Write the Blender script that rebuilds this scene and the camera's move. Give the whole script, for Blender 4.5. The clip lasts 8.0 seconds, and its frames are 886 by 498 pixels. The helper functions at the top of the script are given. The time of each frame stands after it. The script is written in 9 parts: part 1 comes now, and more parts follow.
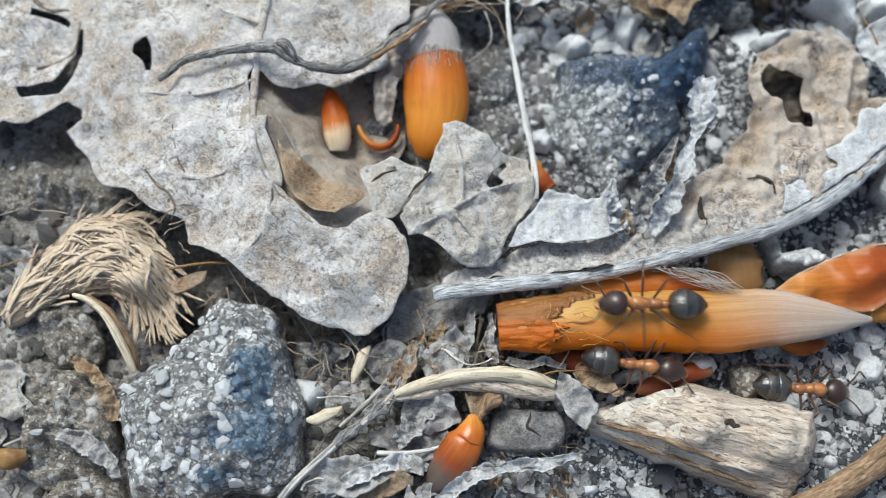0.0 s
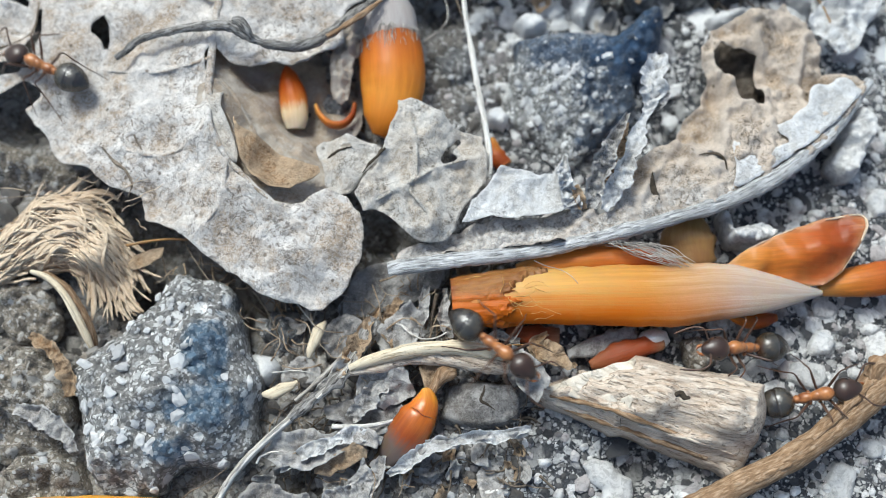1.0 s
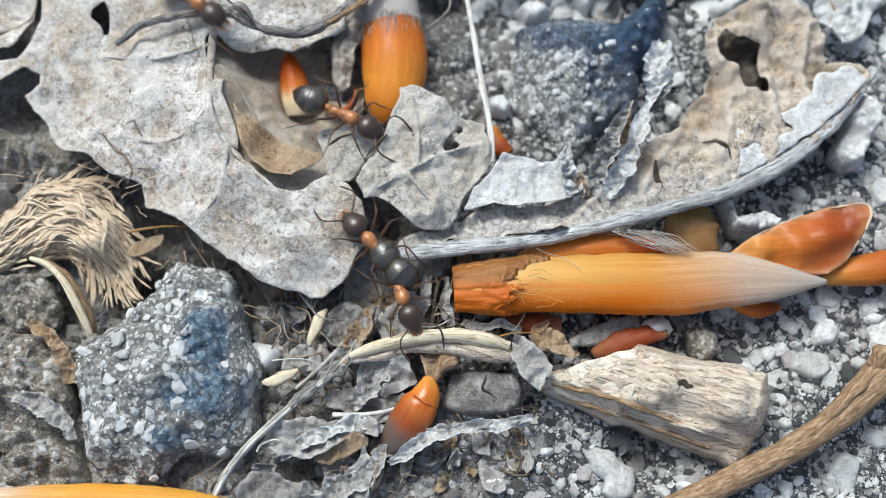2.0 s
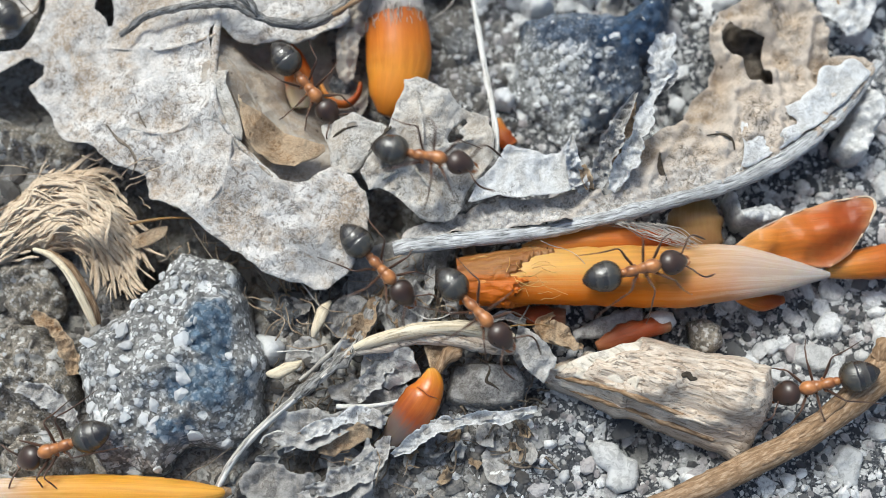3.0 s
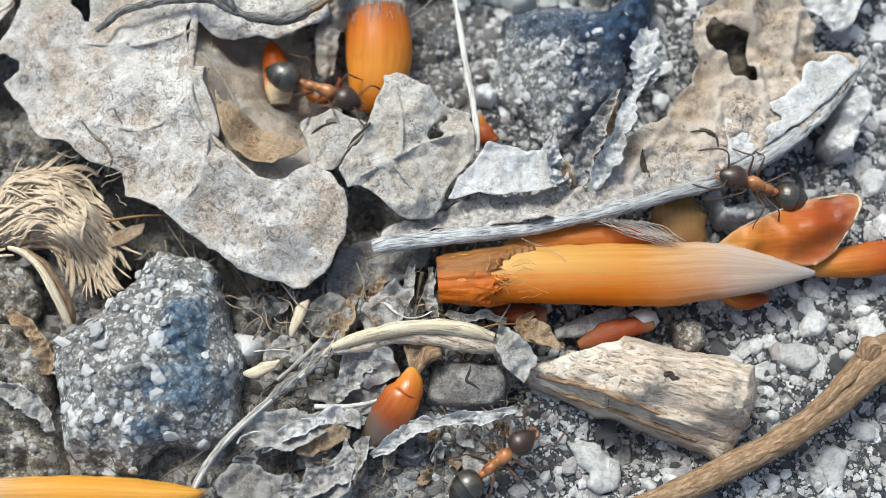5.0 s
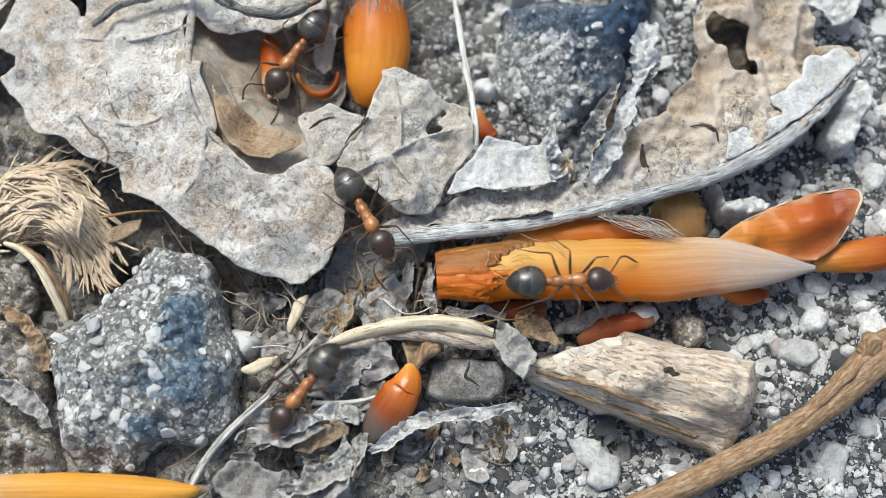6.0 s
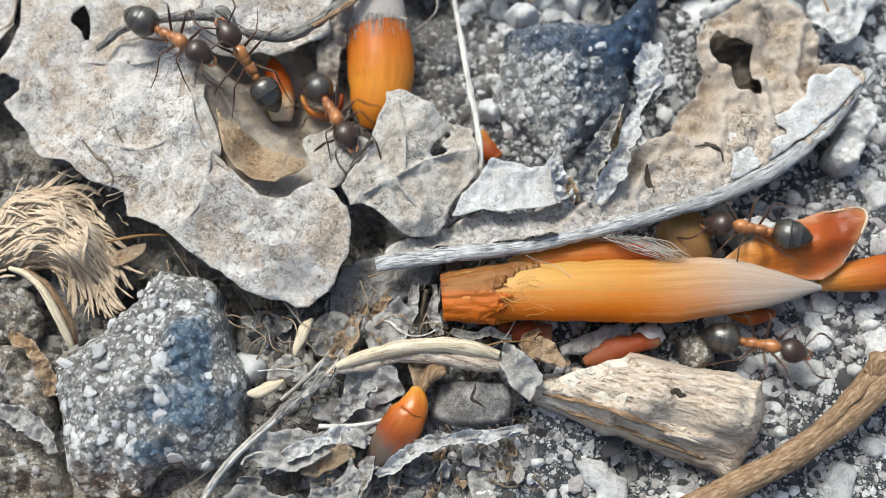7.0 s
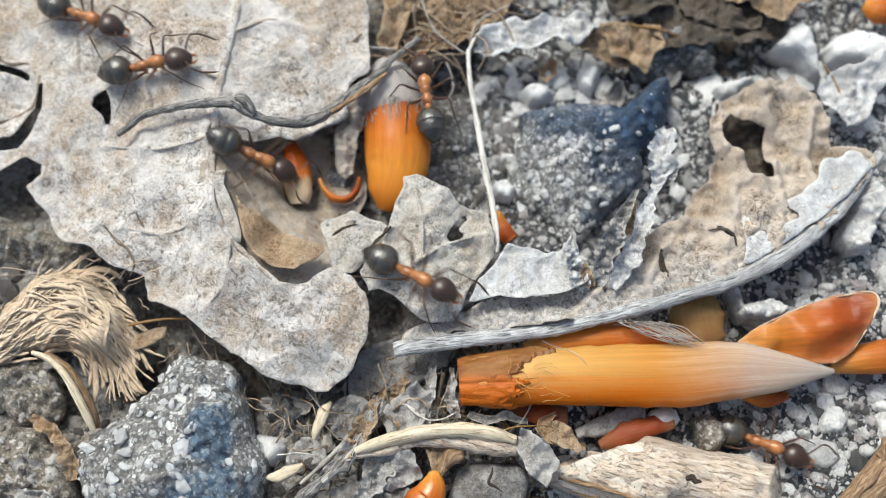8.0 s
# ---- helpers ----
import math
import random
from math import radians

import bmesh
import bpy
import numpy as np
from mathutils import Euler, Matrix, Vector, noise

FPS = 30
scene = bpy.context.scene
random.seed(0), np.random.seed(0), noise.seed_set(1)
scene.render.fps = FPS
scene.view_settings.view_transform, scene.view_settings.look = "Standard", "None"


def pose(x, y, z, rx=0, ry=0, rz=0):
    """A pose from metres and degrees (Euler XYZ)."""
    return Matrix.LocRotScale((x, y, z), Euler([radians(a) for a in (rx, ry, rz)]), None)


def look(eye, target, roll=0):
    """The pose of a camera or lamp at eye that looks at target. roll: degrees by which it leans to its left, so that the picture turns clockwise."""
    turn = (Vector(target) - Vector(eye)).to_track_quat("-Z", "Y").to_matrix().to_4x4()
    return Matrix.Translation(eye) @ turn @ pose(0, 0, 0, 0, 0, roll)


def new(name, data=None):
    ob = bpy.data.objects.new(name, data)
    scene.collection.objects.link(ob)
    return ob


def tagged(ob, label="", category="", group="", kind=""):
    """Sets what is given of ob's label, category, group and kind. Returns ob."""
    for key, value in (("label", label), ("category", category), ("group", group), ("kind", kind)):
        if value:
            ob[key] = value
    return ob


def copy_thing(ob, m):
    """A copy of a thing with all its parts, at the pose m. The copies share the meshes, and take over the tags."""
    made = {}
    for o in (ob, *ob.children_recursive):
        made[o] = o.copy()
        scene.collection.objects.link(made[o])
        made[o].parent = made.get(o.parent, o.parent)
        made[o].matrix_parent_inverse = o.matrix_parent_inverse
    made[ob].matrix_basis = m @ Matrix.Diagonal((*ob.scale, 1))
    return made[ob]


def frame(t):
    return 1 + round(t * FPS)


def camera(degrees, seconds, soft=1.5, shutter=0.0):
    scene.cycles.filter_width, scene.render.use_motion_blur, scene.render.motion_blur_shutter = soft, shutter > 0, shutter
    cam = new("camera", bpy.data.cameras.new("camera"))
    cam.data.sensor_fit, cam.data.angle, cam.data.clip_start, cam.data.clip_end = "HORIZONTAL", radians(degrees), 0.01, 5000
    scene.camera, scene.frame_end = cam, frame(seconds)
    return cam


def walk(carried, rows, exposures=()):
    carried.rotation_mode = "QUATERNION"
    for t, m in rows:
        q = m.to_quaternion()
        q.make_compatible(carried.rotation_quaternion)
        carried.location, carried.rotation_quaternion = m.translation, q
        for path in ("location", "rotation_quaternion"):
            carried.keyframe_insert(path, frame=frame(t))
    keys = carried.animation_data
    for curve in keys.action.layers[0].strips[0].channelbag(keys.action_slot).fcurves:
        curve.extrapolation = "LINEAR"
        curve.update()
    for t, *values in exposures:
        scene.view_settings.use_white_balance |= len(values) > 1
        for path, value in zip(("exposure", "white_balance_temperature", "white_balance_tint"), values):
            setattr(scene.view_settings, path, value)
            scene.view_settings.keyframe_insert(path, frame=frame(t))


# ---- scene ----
import functools

cam = camera(43.0, 8.0, soft=0.6, shutter=0.15)
cam.data.dof.use_dof, cam.data.dof.focus_distance, cam.data.dof.aperture_fstop = True, 0.0622, 30.0
# eye in millimetres, then the turn in degrees: the camera looks down on the litter
ROWS = [
    (0, -2.733, -15.184, 64.992, 15.265, 0.383, 0.005),
    (0.1, -1.888, -15.554, 65.047, 15.286, 0.355, -0.100),
    (0.2, -1.193, -15.998, 65.113, 15.311, 0.333, -0.187),
    (0.3, -0.801, -16.183, 65.140, 15.321, 0.320, -0.235),
    (0.4, -0.590, -16.257, 65.151, 15.325, 0.313, -0.262),
    (0.5, -0.379, -16.405, 65.173, 15.334, 0.306, -0.288),
    (1, -0.336, -16.673, 65.155, 15.249, 0.252, -0.219),
    (1.5, -0.341, -16.896, 64.840, 15.169, 0.232, -0.159),
    (3, -0.835, -17.473, 64.536, 15.053, 0.039, 0.015),
    (3.5, -0.314, -17.547, 64.451, 14.955, -0.027, 0.009),
    (4, -0.359, -17.508, 64.315, 14.977, -0.112, -0.010),
    (4.5, 0.000, -17.160, 64.041, 15.000, -0.000, 0.000),
    (5, 0.191, -17.328, 63.731, 15.012, -0.052, -0.022),
    (6.5, 0.242, -17.318, 63.339, 14.806, -0.044, -0.218),
    (7, 0.048, -16.488, 63.532, 15.208, 0.128, -0.440),
    (7.5, 0.290, -14.751, 64.191, 15.619, 0.276, -0.491),
    (8, -0.747, -12.475, 65.471, 15.576, 0.256, -0.478),
]
walk(cam, [(t, pose(x / 1000, y / 1000, z / 1000, rx, ry, rz)) for t, x, y, z, rx, ry, rz in ROWS],
     exposures=[(0, -0.2, 5950, 1), (0.6, -0.1, 5980, 1), (1.5, -0.07, 6000, 1), (3, -0.05, 6150, 2), (5, -0.05, 6220, 2), (8, -0.06, 6380, 3)])

# ---- light: bright overcast sky ----
world = bpy.data.worlds.new("sky")
scene.world = world
world.use_nodes = True
wn, wl = world.node_tree.nodes, world.node_tree.links
sky = wn.new("ShaderNodeTexSky")
sky.sky_type, sky.sun_disc = "NISHITA", False
sky.sun_elevation, sky.sun_rotation = radians(58), radians(-30)
sky.air_density, sky.dust_density, sky.ozone_density = 1.0, 4.0, 0.8
wn["Background"].inputs["Strength"].default_value = 0.153
wl.new(sky.outputs[0], wn["Background"].inputs["Color"])
sun = new("sun", bpy.data.lights.new("sun", "SUN"))
sun.data.energy, sun.data.angle, sun.data.color = 2.95, radians(20), (1.0, 0.97, 0.93)
SUN_EL, SUN_AZ = radians(58), radians(-30)
sun.matrix_world = look((math.sin(SUN_AZ) * math.cos(SUN_EL), math.cos(SUN_AZ) * math.cos(SUN_EL), math.sin(SUN_EL)), (0, 0, 0))

MM = 0.001


# ---- materials ----
def ramp(nt, fac, stops):
    r = nt.nodes.new("ShaderNodeValToRGB")
    while len(r.color_ramp.elements) < len(stops):
        r.color_ramp.elements.new(0.5)
    for e, (at, c) in zip(r.color_ramp.elements, stops):
        e.position, e.color = at, (*c, 1)
    nt.links.new(fac, r.inputs[0])
    return r.outputs[0]


def mixed(nt, fac, a, b, mode="MIX"):
    m = nt.nodes.new("ShaderNodeMix")
    m.data_type, m.blend_type = "RGBA", mode
    for socket, v in ((m.inputs[0], fac), (m.inputs[6], a), (m.inputs[7], b)):
        if isinstance(v, (int, float)):
            socket.default_value = v
        elif isinstance(v, tuple):
            socket.default_value = (*v, 1)
        else:
            nt.links.new(v, socket)
    return m.outputs[2]


def coords(nt, stretch=(1, 1, 1), rz=0.0):
    """Object space in millimetres."""
    c = nt.nodes.new("ShaderNodeTexCoord")
    m = nt.nodes.new("ShaderNodeMapping")
    m.inputs["Scale"].default_value = [1000 * s for s in stretch]
    m.inputs["Rotation"].default_value = (0, 0, 0)
    if rz:
        turn = nt.nodes.new("ShaderNodeMapping")
        turn.inputs["Rotation"].default_value = (0, 0, radians(rz))
        nt.links.new(c.outputs["Object"], turn.inputs[0])
        nt.links.new(turn.outputs[0], m.inputs[0])
    else:
        nt.links.new(c.outputs["Object"], m.inputs[0])
    return m.outputs[0]


def grain(nt, vec, scale, detail=4.0, rough=0.6, warp=0.0):
    n = nt.nodes.new("ShaderNodeTexNoise")
    n.inputs["Scale"].default_value, n.inputs["Detail"].default_value = scale, detail
    n.inputs["Roughness"].default_value, n.inputs["Distortion"].default_value = rough, warp
    nt.links.new(vec, n.inputs["Vector"])
    return n.outputs["Fac"]


def cells(nt, vec, scale, feature="F1", rand=1.0):
    v = nt.nodes.new("ShaderNodeTexVoronoi")
    v.feature = feature
    v.inputs["Scale"].default_value, v.inputs["Randomness"].default_value = scale, rand
    nt.links.new(vec, v.inputs["Vector"])
    return v


def math_node(nt, op, a, b=0.0):
    m = nt.nodes.new("ShaderNodeMath")
    m.operation = op
    m.use_clamp = True
    for socket, v in ((m.inputs[0], a), (m.inputs[1], b)):
        if isinstance(v, (int, float)):
            socket.default_value = v
        else:
            nt.links.new(v, socket)
    return m.outputs[0]


def begin(name):
    m = bpy.data.materials.new(name)
    m.use_nodes = True
    return m, m.node_tree, m.node_tree.nodes["Principled BSDF"]


def finish(nt, bsdf, colour, roughness, height=None, depth_mm=0.1, strength=0.8, gloss=0.4):
    nt.links.new(colour, bsdf.inputs["Base Color"])
    bsdf.inputs["Specular IOR Level"].default_value = gloss
    if isinstance(roughness, float):
        bsdf.inputs["Roughness"].default_value = roughness
    else:
        nt.links.new(roughness, bsdf.inputs["Roughness"])
    if height is not None:
        b = nt.nodes.new("ShaderNodeBump")
        b.inputs["Strength"].default_value, b.inputs["Distance"].default_value = strength, depth_mm * MM
        nt.links.new(height, b.inputs["Height"])
        nt.links.new(b.outputs[0], bsdf.inputs["Normal"])


def leaf_material(name, pale, dark, blot, fleck=0.55, web=1.0, speck=0.8, worn=0.45, net_mix=0.2, glare=1.35, depth=0.34, worm=0.5, cast=None):
    """Weathered leaf: pale skin, brown blotches, dark flecks, a fine net of veins, pale worn rim."""
    m, nt, bsdf = begin(name)
    v = coords(nt)
    big, mid, fine = grain(nt, v, 0.2, 5, 0.65, 0.8), grain(nt, v, 0.8, 6, 0.7, 0.5), grain(nt, v, 3.0, 4, 0.7, 0.9)
    bright = tuple(min(0.77, c * glare) for c in pale)
    zone = ramp(nt, grain(nt, v, 0.13, 5, 0.6, 0.6), [(0.43, (0.25, 0.25, 0.25)), (0.55, (1, 1, 1))])  # clean and speckled stretches of skin
    col = ramp(nt, big, [(0.43, blot), (0.51, pale), (0.59, bright)])
    col = mixed(nt, math_node(nt, "MULTIPLY", math_node(nt, "MULTIPLY", ramp(nt, mid, [(0.47, (0, 0, 0)), (0.58, (1, 1, 1))]), 0.85), zone), col, blot)
    col = mixed(nt, math_node(nt, "MULTIPLY", math_node(nt, "MULTIPLY", ramp(nt, fine, [(fleck - 0.06, (0, 0, 0)), (fleck + 0.1, (1, 1, 1))]), zone), speck), col, dark)
    light = grain(nt, v, 2.6, 5, 0.7, 0.9)
    col = mixed(nt, math_node(nt, "MULTIPLY", ramp(nt, light, [(0.5, (0, 0, 0)), (0.62, (1, 1, 1))]), 0.5), col, bright)
    net = cells(nt, v, 2.6 * web, "DISTANCE_TO_EDGE").outputs["Distance"]
    lines = ramp(nt, net, [(0.0, (1, 1, 1)), (0.09, (0, 0, 0))])
    col = mixed(nt, math_node(nt, "MULTIPLY", lines, net_mix), col, bright)
    if cast:  # another shade of skin towards one side of the leaf
        side = nt.nodes.new("ShaderNodeAttribute")
        side.attribute_name = "around"
        reach = math_node(nt, "ADD", side.outputs["Fac"], math_node(nt, "MULTIPLY", math_node(nt, "SUBTRACT", mid, 0.4), 0.7))
        col = mixed(nt, ramp(nt, reach, [(0.2, (0.85, 0.85, 0.85)), (0.42, (0, 0, 0))]), col, mixed(nt, ramp(nt, fine, [(0.42, (0, 0, 0)), (0.6, (1, 1, 1))]), cast, tuple(c * 0.35 for c in cast)))
    thread = grain(nt, v, 2.1, 3, 0.6, 1.6)  # fine curling threads of the worn skin
    worms = ramp(nt, thread, [(0.45, (0, 0, 0)), (0.5, (1, 1, 1)), (0.55, (0, 0, 0))])
    crust = grain(nt, v, 1.5, 5, 0.75, 1.4)
    between = ramp(nt, crust, [(0.425, (1, 1, 1)), (0.475, (0, 0, 0))])
    col = mixed(nt, math_node(nt, "MULTIPLY", math_node(nt, "MULTIPLY", between, zone), 0.95 * worm), col, dark)
    col = mixed(nt, math_node(nt, "MULTIPLY", worms, 0.7 * worm), col, bright)
    vein = nt.nodes.new("ShaderNodeAttribute")
    vein.attribute_name = "vein"
    col = mixed(nt, math_node(nt, "MULTIPLY", vein.outputs["Fac"], 0.55), col, bright)
    spots = cells(nt, v, 0.9)
    sp = nt.nodes.new("ShaderNodeSeparateColor")
    nt.links.new(spots.outputs["Color"], sp.inputs[0])
    pits = math_node(nt, "MULTIPLY", ramp(nt, math_node(nt, "ADD", spots.outputs["Distance"], math_node(nt, "MULTIPLY", light, 0.1)), [(0.13, (1, 1, 1)), (0.17, (0, 0, 0))]), math_node(nt, "GREATER_THAN", sp.outputs[0], 0.45))
    col = mixed(nt, math_node(nt, "MULTIPLY", pits, 0.8), col, dark)
    rim = nt.nodes.new("ShaderNodeAttribute")
    rim.attribute_name = "rim"
    col = mixed(nt, math_node(nt, "MULTIPLY", rim.outputs["Fac"], worn), col, bright)
    h = mixed(nt, 0.45, fine, mixed(nt, net_mix, mid, lines))
    finish(nt, bsdf, col, 0.7, mixed(nt, 0.5 * worm, mixed(nt, 0.3, h, light), crust), depth, 1.0, 0.3)
    return m


def rock_material(name, body, pale, tint, white=0.14, size=3.0, blots=(), show=0.16):
    """Speckled stone: a mosaic of crystals of three sizes, each with its own shade, and a stained patch."""
    m, nt, bsdf = begin(name)
    v = coords(nt)
    warp, fine = grain(nt, v, 1.2, 3, 0.6), grain(nt, v, 5.0, 5, 0.75)
    bent = nt.nodes.new("ShaderNodeVectorMath")
    bent.operation = "MULTIPLY_ADD"
    bent.inputs[1].default_value = (0.16, 0.16, 0.16)
    noise3 = nt.nodes.new("ShaderNodeTexNoise")
    noise3.inputs["Scale"].default_value, noise3.inputs["Detail"].default_value = 2.2, 3
    nt.links.new(v, noise3.inputs["Vector"])
    nt.links.new(noise3.outputs["Color"], bent.inputs[0])
    nt.links.new(v, bent.inputs[2])
    dark, mid = tuple(c * 0.3 for c in body), tuple(min(1, c * 1.9) for c in body)

    def mosaic(scale):
        c = cells(nt, bent.outputs[0], scale)
        sep = nt.nodes.new("ShaderNodeSeparateColor")
        nt.links.new(c.outputs["Color"], sep.inputs[0])
        return sep.outputs[0], sep.outputs[1], c.outputs["Distance"]

    pick, tone, _ = mosaic(size * 1.9)
    col = ramp(nt, pick, [(0.0, tuple(c * 0.5 for c in body)), (0.5, body), (0.9, tuple(min(0.8, c * 1.6) for c in body))])
    pick2, tone2, _ = mosaic(size * 4.5)
    col = mixed(nt, 0.5, col, ramp(nt, pick2, [(0.0, dark), (0.5, body), (0.85, mid), (0.92, pale)]))
    h = mixed(nt, 0.5, pick, pick2)
    for scale, keep, cut in ((size * 2.2, white * 1.3, 0.42), (size, white, 0.44), (size * 0.55, white * 0.8, 0.46)):
        pk, tn, dist = mosaic(scale)
        spot = ramp(nt, math_node(nt, "ADD", dist, math_node(nt, "MULTIPLY", math_node(nt, "SUBTRACT", fine, 0.3), 0.5)), [(cut, (1, 1, 1)), (cut + 0.07, (0, 0, 0))])
        f = math_node(nt, "MULTIPLY", spot, math_node(nt, "GREATER_THAN", pk, 1 - keep))
        col = mixed(nt, f, col, mixed(nt, tn, tuple(c * 0.6 for c in pale), pale))
        h = mixed(nt, 0.3, h, f)
    col = mixed(nt, math_node(nt, "MULTIPLY", ramp(nt, fine, [(0.52, (0, 0, 0)), (0.64, (1, 1, 1))]), 0.6), col, dark)
    ragged_edge = grain(nt, v, 0.45, 4, 0.65, 0.5)
    for cx, cy, reach, sx, sy in blots:
        spot = nt.nodes.new("ShaderNodeMapping")
        spot.inputs["Location"].default_value = (-cx * sx, -cy * sy, 0)
        spot.inputs["Scale"].default_value = (sx, sy, 0)
        nt.links.new(v, spot.inputs[0])
        ln = nt.nodes.new("ShaderNodeVectorMath")
        ln.operation = "LENGTH"
        nt.links.new(spot.outputs[0], ln.inputs[0])
        away = nt.nodes.new("ShaderNodeMath")
        away.operation = "MULTIPLY_ADD"
        away.inputs[1].default_value, away.inputs[2].default_value = 1 / reach, -0.75
        nt.links.new(ln.outputs["Value"], away.inputs[0])
        w2 = nt.nodes.new("ShaderNodeMath")
        w2.operation = "MULTIPLY_ADD"
        w2.inputs[1].default_value = 1.6
        nt.links.new(ragged_edge, w2.inputs[0])
        nt.links.new(away.outputs[0], w2.inputs[2])
        stain = ramp(nt, w2.outputs[0], [(0.7, (1, 1, 1)), (0.98, (0, 0, 0))])
        shade = mixed(nt, show, mixed(nt, pick, tuple(c * 0.6 for c in tint), tuple(c * 1.8 for c in tint)), col)
        col = mixed(nt, math_node(nt, "MULTIPLY", stain, 0.95), col, shade)
    finish(nt, bsdf, col, 0.5, mixed(nt, 0.4, h, fine), 0.4, 1.0, 0.5)
    return m


def scale_material(name, stops, streak=0.5, rough=0.36, lengthwise=(0.35, 9.0), gloss=0.5, depth=0.1, flank=None, glow=0.0):
    """Bud scale: papery skin with fine streaks along its length; colour runs from base to tip."""
    m, nt, bsdf = begin(name)
    a = nt.nodes.new("ShaderNodeAttribute")
    a.attribute_name = "along"
    b = nt.nodes.new("ShaderNodeAttribute")
    b.attribute_name = "around"
    comb = nt.nodes.new("ShaderNodeCombineXYZ")
    nt.links.new(a.outputs["Fac"], comb.inputs[0])
    nt.links.new(b.outputs["Fac"], comb.inputs[1])
    mp = nt.nodes.new("ShaderNodeMapping")
    mp.inputs["Scale"].default_value = (lengthwise[0] * 6, lengthwise[1] * 4, 1)
    nt.links.new(comb.outputs[0], mp.inputs[0])
    st = grain(nt, mp.outputs[0], 1.0, 6, 0.7, 0.3)
    v = coords(nt)
    patch, fine = grain(nt, v, 0.45, 4, 0.6), grain(nt, v, 6.0, 3, 0.6)
    jitter = math_node(nt, "ADD", a.outputs["Fac"], math_node(nt, "MULTIPLY", math_node(nt, "SUBTRACT", st, 0.42), 0.25))
    col = ramp(nt, jitter, stops)
    col = mixed(nt, math_node(nt, "MULTIPLY", ramp(nt, st, [(0.42, (1, 1, 1)), (0.6, (0, 0, 0))]), streak), col, mixed(nt, 0.6, col, (0.16, 0.045, 0.01)))
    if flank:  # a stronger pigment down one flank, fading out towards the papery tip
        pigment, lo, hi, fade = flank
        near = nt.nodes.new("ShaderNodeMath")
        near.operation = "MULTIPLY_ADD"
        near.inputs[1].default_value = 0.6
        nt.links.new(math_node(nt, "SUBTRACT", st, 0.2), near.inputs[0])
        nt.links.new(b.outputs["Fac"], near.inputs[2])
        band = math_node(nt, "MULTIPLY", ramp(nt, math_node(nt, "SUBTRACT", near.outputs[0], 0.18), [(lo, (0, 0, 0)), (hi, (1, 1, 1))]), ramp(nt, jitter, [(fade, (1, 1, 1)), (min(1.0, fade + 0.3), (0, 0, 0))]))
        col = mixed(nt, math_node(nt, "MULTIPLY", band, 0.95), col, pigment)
    col = mixed(nt, math_node(nt, "MULTIPLY", ramp(nt, patch, [(0.5, (0, 0, 0)), (0.7, (1, 1, 1))]), 0.14), col, (0.6, 0.36, 0.12))
    worn = nt.nodes.new("ShaderNodeAttribute")
    worn.attribute_name = "rim"
    col = mixed(nt, math_node(nt, "MULTIPLY", worn.outputs["Fac"], 0.5), col, (0.6, 0.4, 0.24))
    finish(nt, bsdf, col, rough, mixed(nt, 0.3, st, fine), depth, 0.9, gloss)
    if glow:  # light passes a little way through the thin skin
        bsdf.inputs["Subsurface Weight"].default_value = glow
        bsdf.inputs["Subsurface Radius"].default_value = (1.0, 0.35, 0.06)
        bsdf.inputs["Subsurface Scale"].default_value = 0.0009
    return m


def woody_material(name, stops, stretch=(0.25, 2.2, 2.2), rz=0.0, rough=0.8, dark=(0.05, 0.035, 0.02), cracks=0.7, depth=0.2, follow=False):
    """Wood, bark or straw with grain along one direction."""
    m, nt, bsdf = begin(name)
    v, o = coords(nt, stretch, rz), coords(nt)
    if follow:  # the grain runs with the body, however it bends
        comb = nt.nodes.new("ShaderNodeCombineXYZ")
        for socket, key, by in ((0, "run", stretch[0]), (1, "girth", stretch[1])):
            a = nt.nodes.new("ShaderNodeAttribute")
            a.attribute_name = key
            mul = nt.nodes.new("ShaderNodeMath")
            mul.operation = "MULTIPLY"
            mul.inputs[1].default_value = by
            nt.links.new(a.outputs["Fac"], mul.inputs[0])
            nt.links.new(mul.outputs[0], comb.inputs[socket])
        v = comb.outputs[0]
    g, f, b = grain(nt, v, 1.6, 8, 0.7, 0.5), grain(nt, o, 4.0, 5, 0.7), grain(nt, o, 0.25, 3, 0.5)
    col = ramp(nt, g, stops)
    lines = ramp(nt, grain(nt, v, 2.6, 3, 0.5, 0.9), [(0.36, (1, 1, 1)), (0.43, (0, 0, 0))])
    col = mixed(nt, math_node(nt, "MULTIPLY", lines, cracks), col, dark)
    col = mixed(nt, math_node(nt, "MULTIPLY", ramp(nt, f, [(0.55, (0, 0, 0)), (0.72, (1, 1, 1))]), 0.4), col, dark)
    col = mixed(nt, math_node(nt, "MULTIPLY", ramp(nt, b, [(0.45, (0, 0, 0)), (0.65, (1, 1, 1))]), 0.3), col, stops[0][1])
    finish(nt, bsdf, col, rough, mixed(nt, 0.5, g, mixed(nt, 0.5, f, mixed(nt, 1.0, (1, 1, 1), lines, "SUBTRACT"))), depth, 1.0, 0.25)
    return m


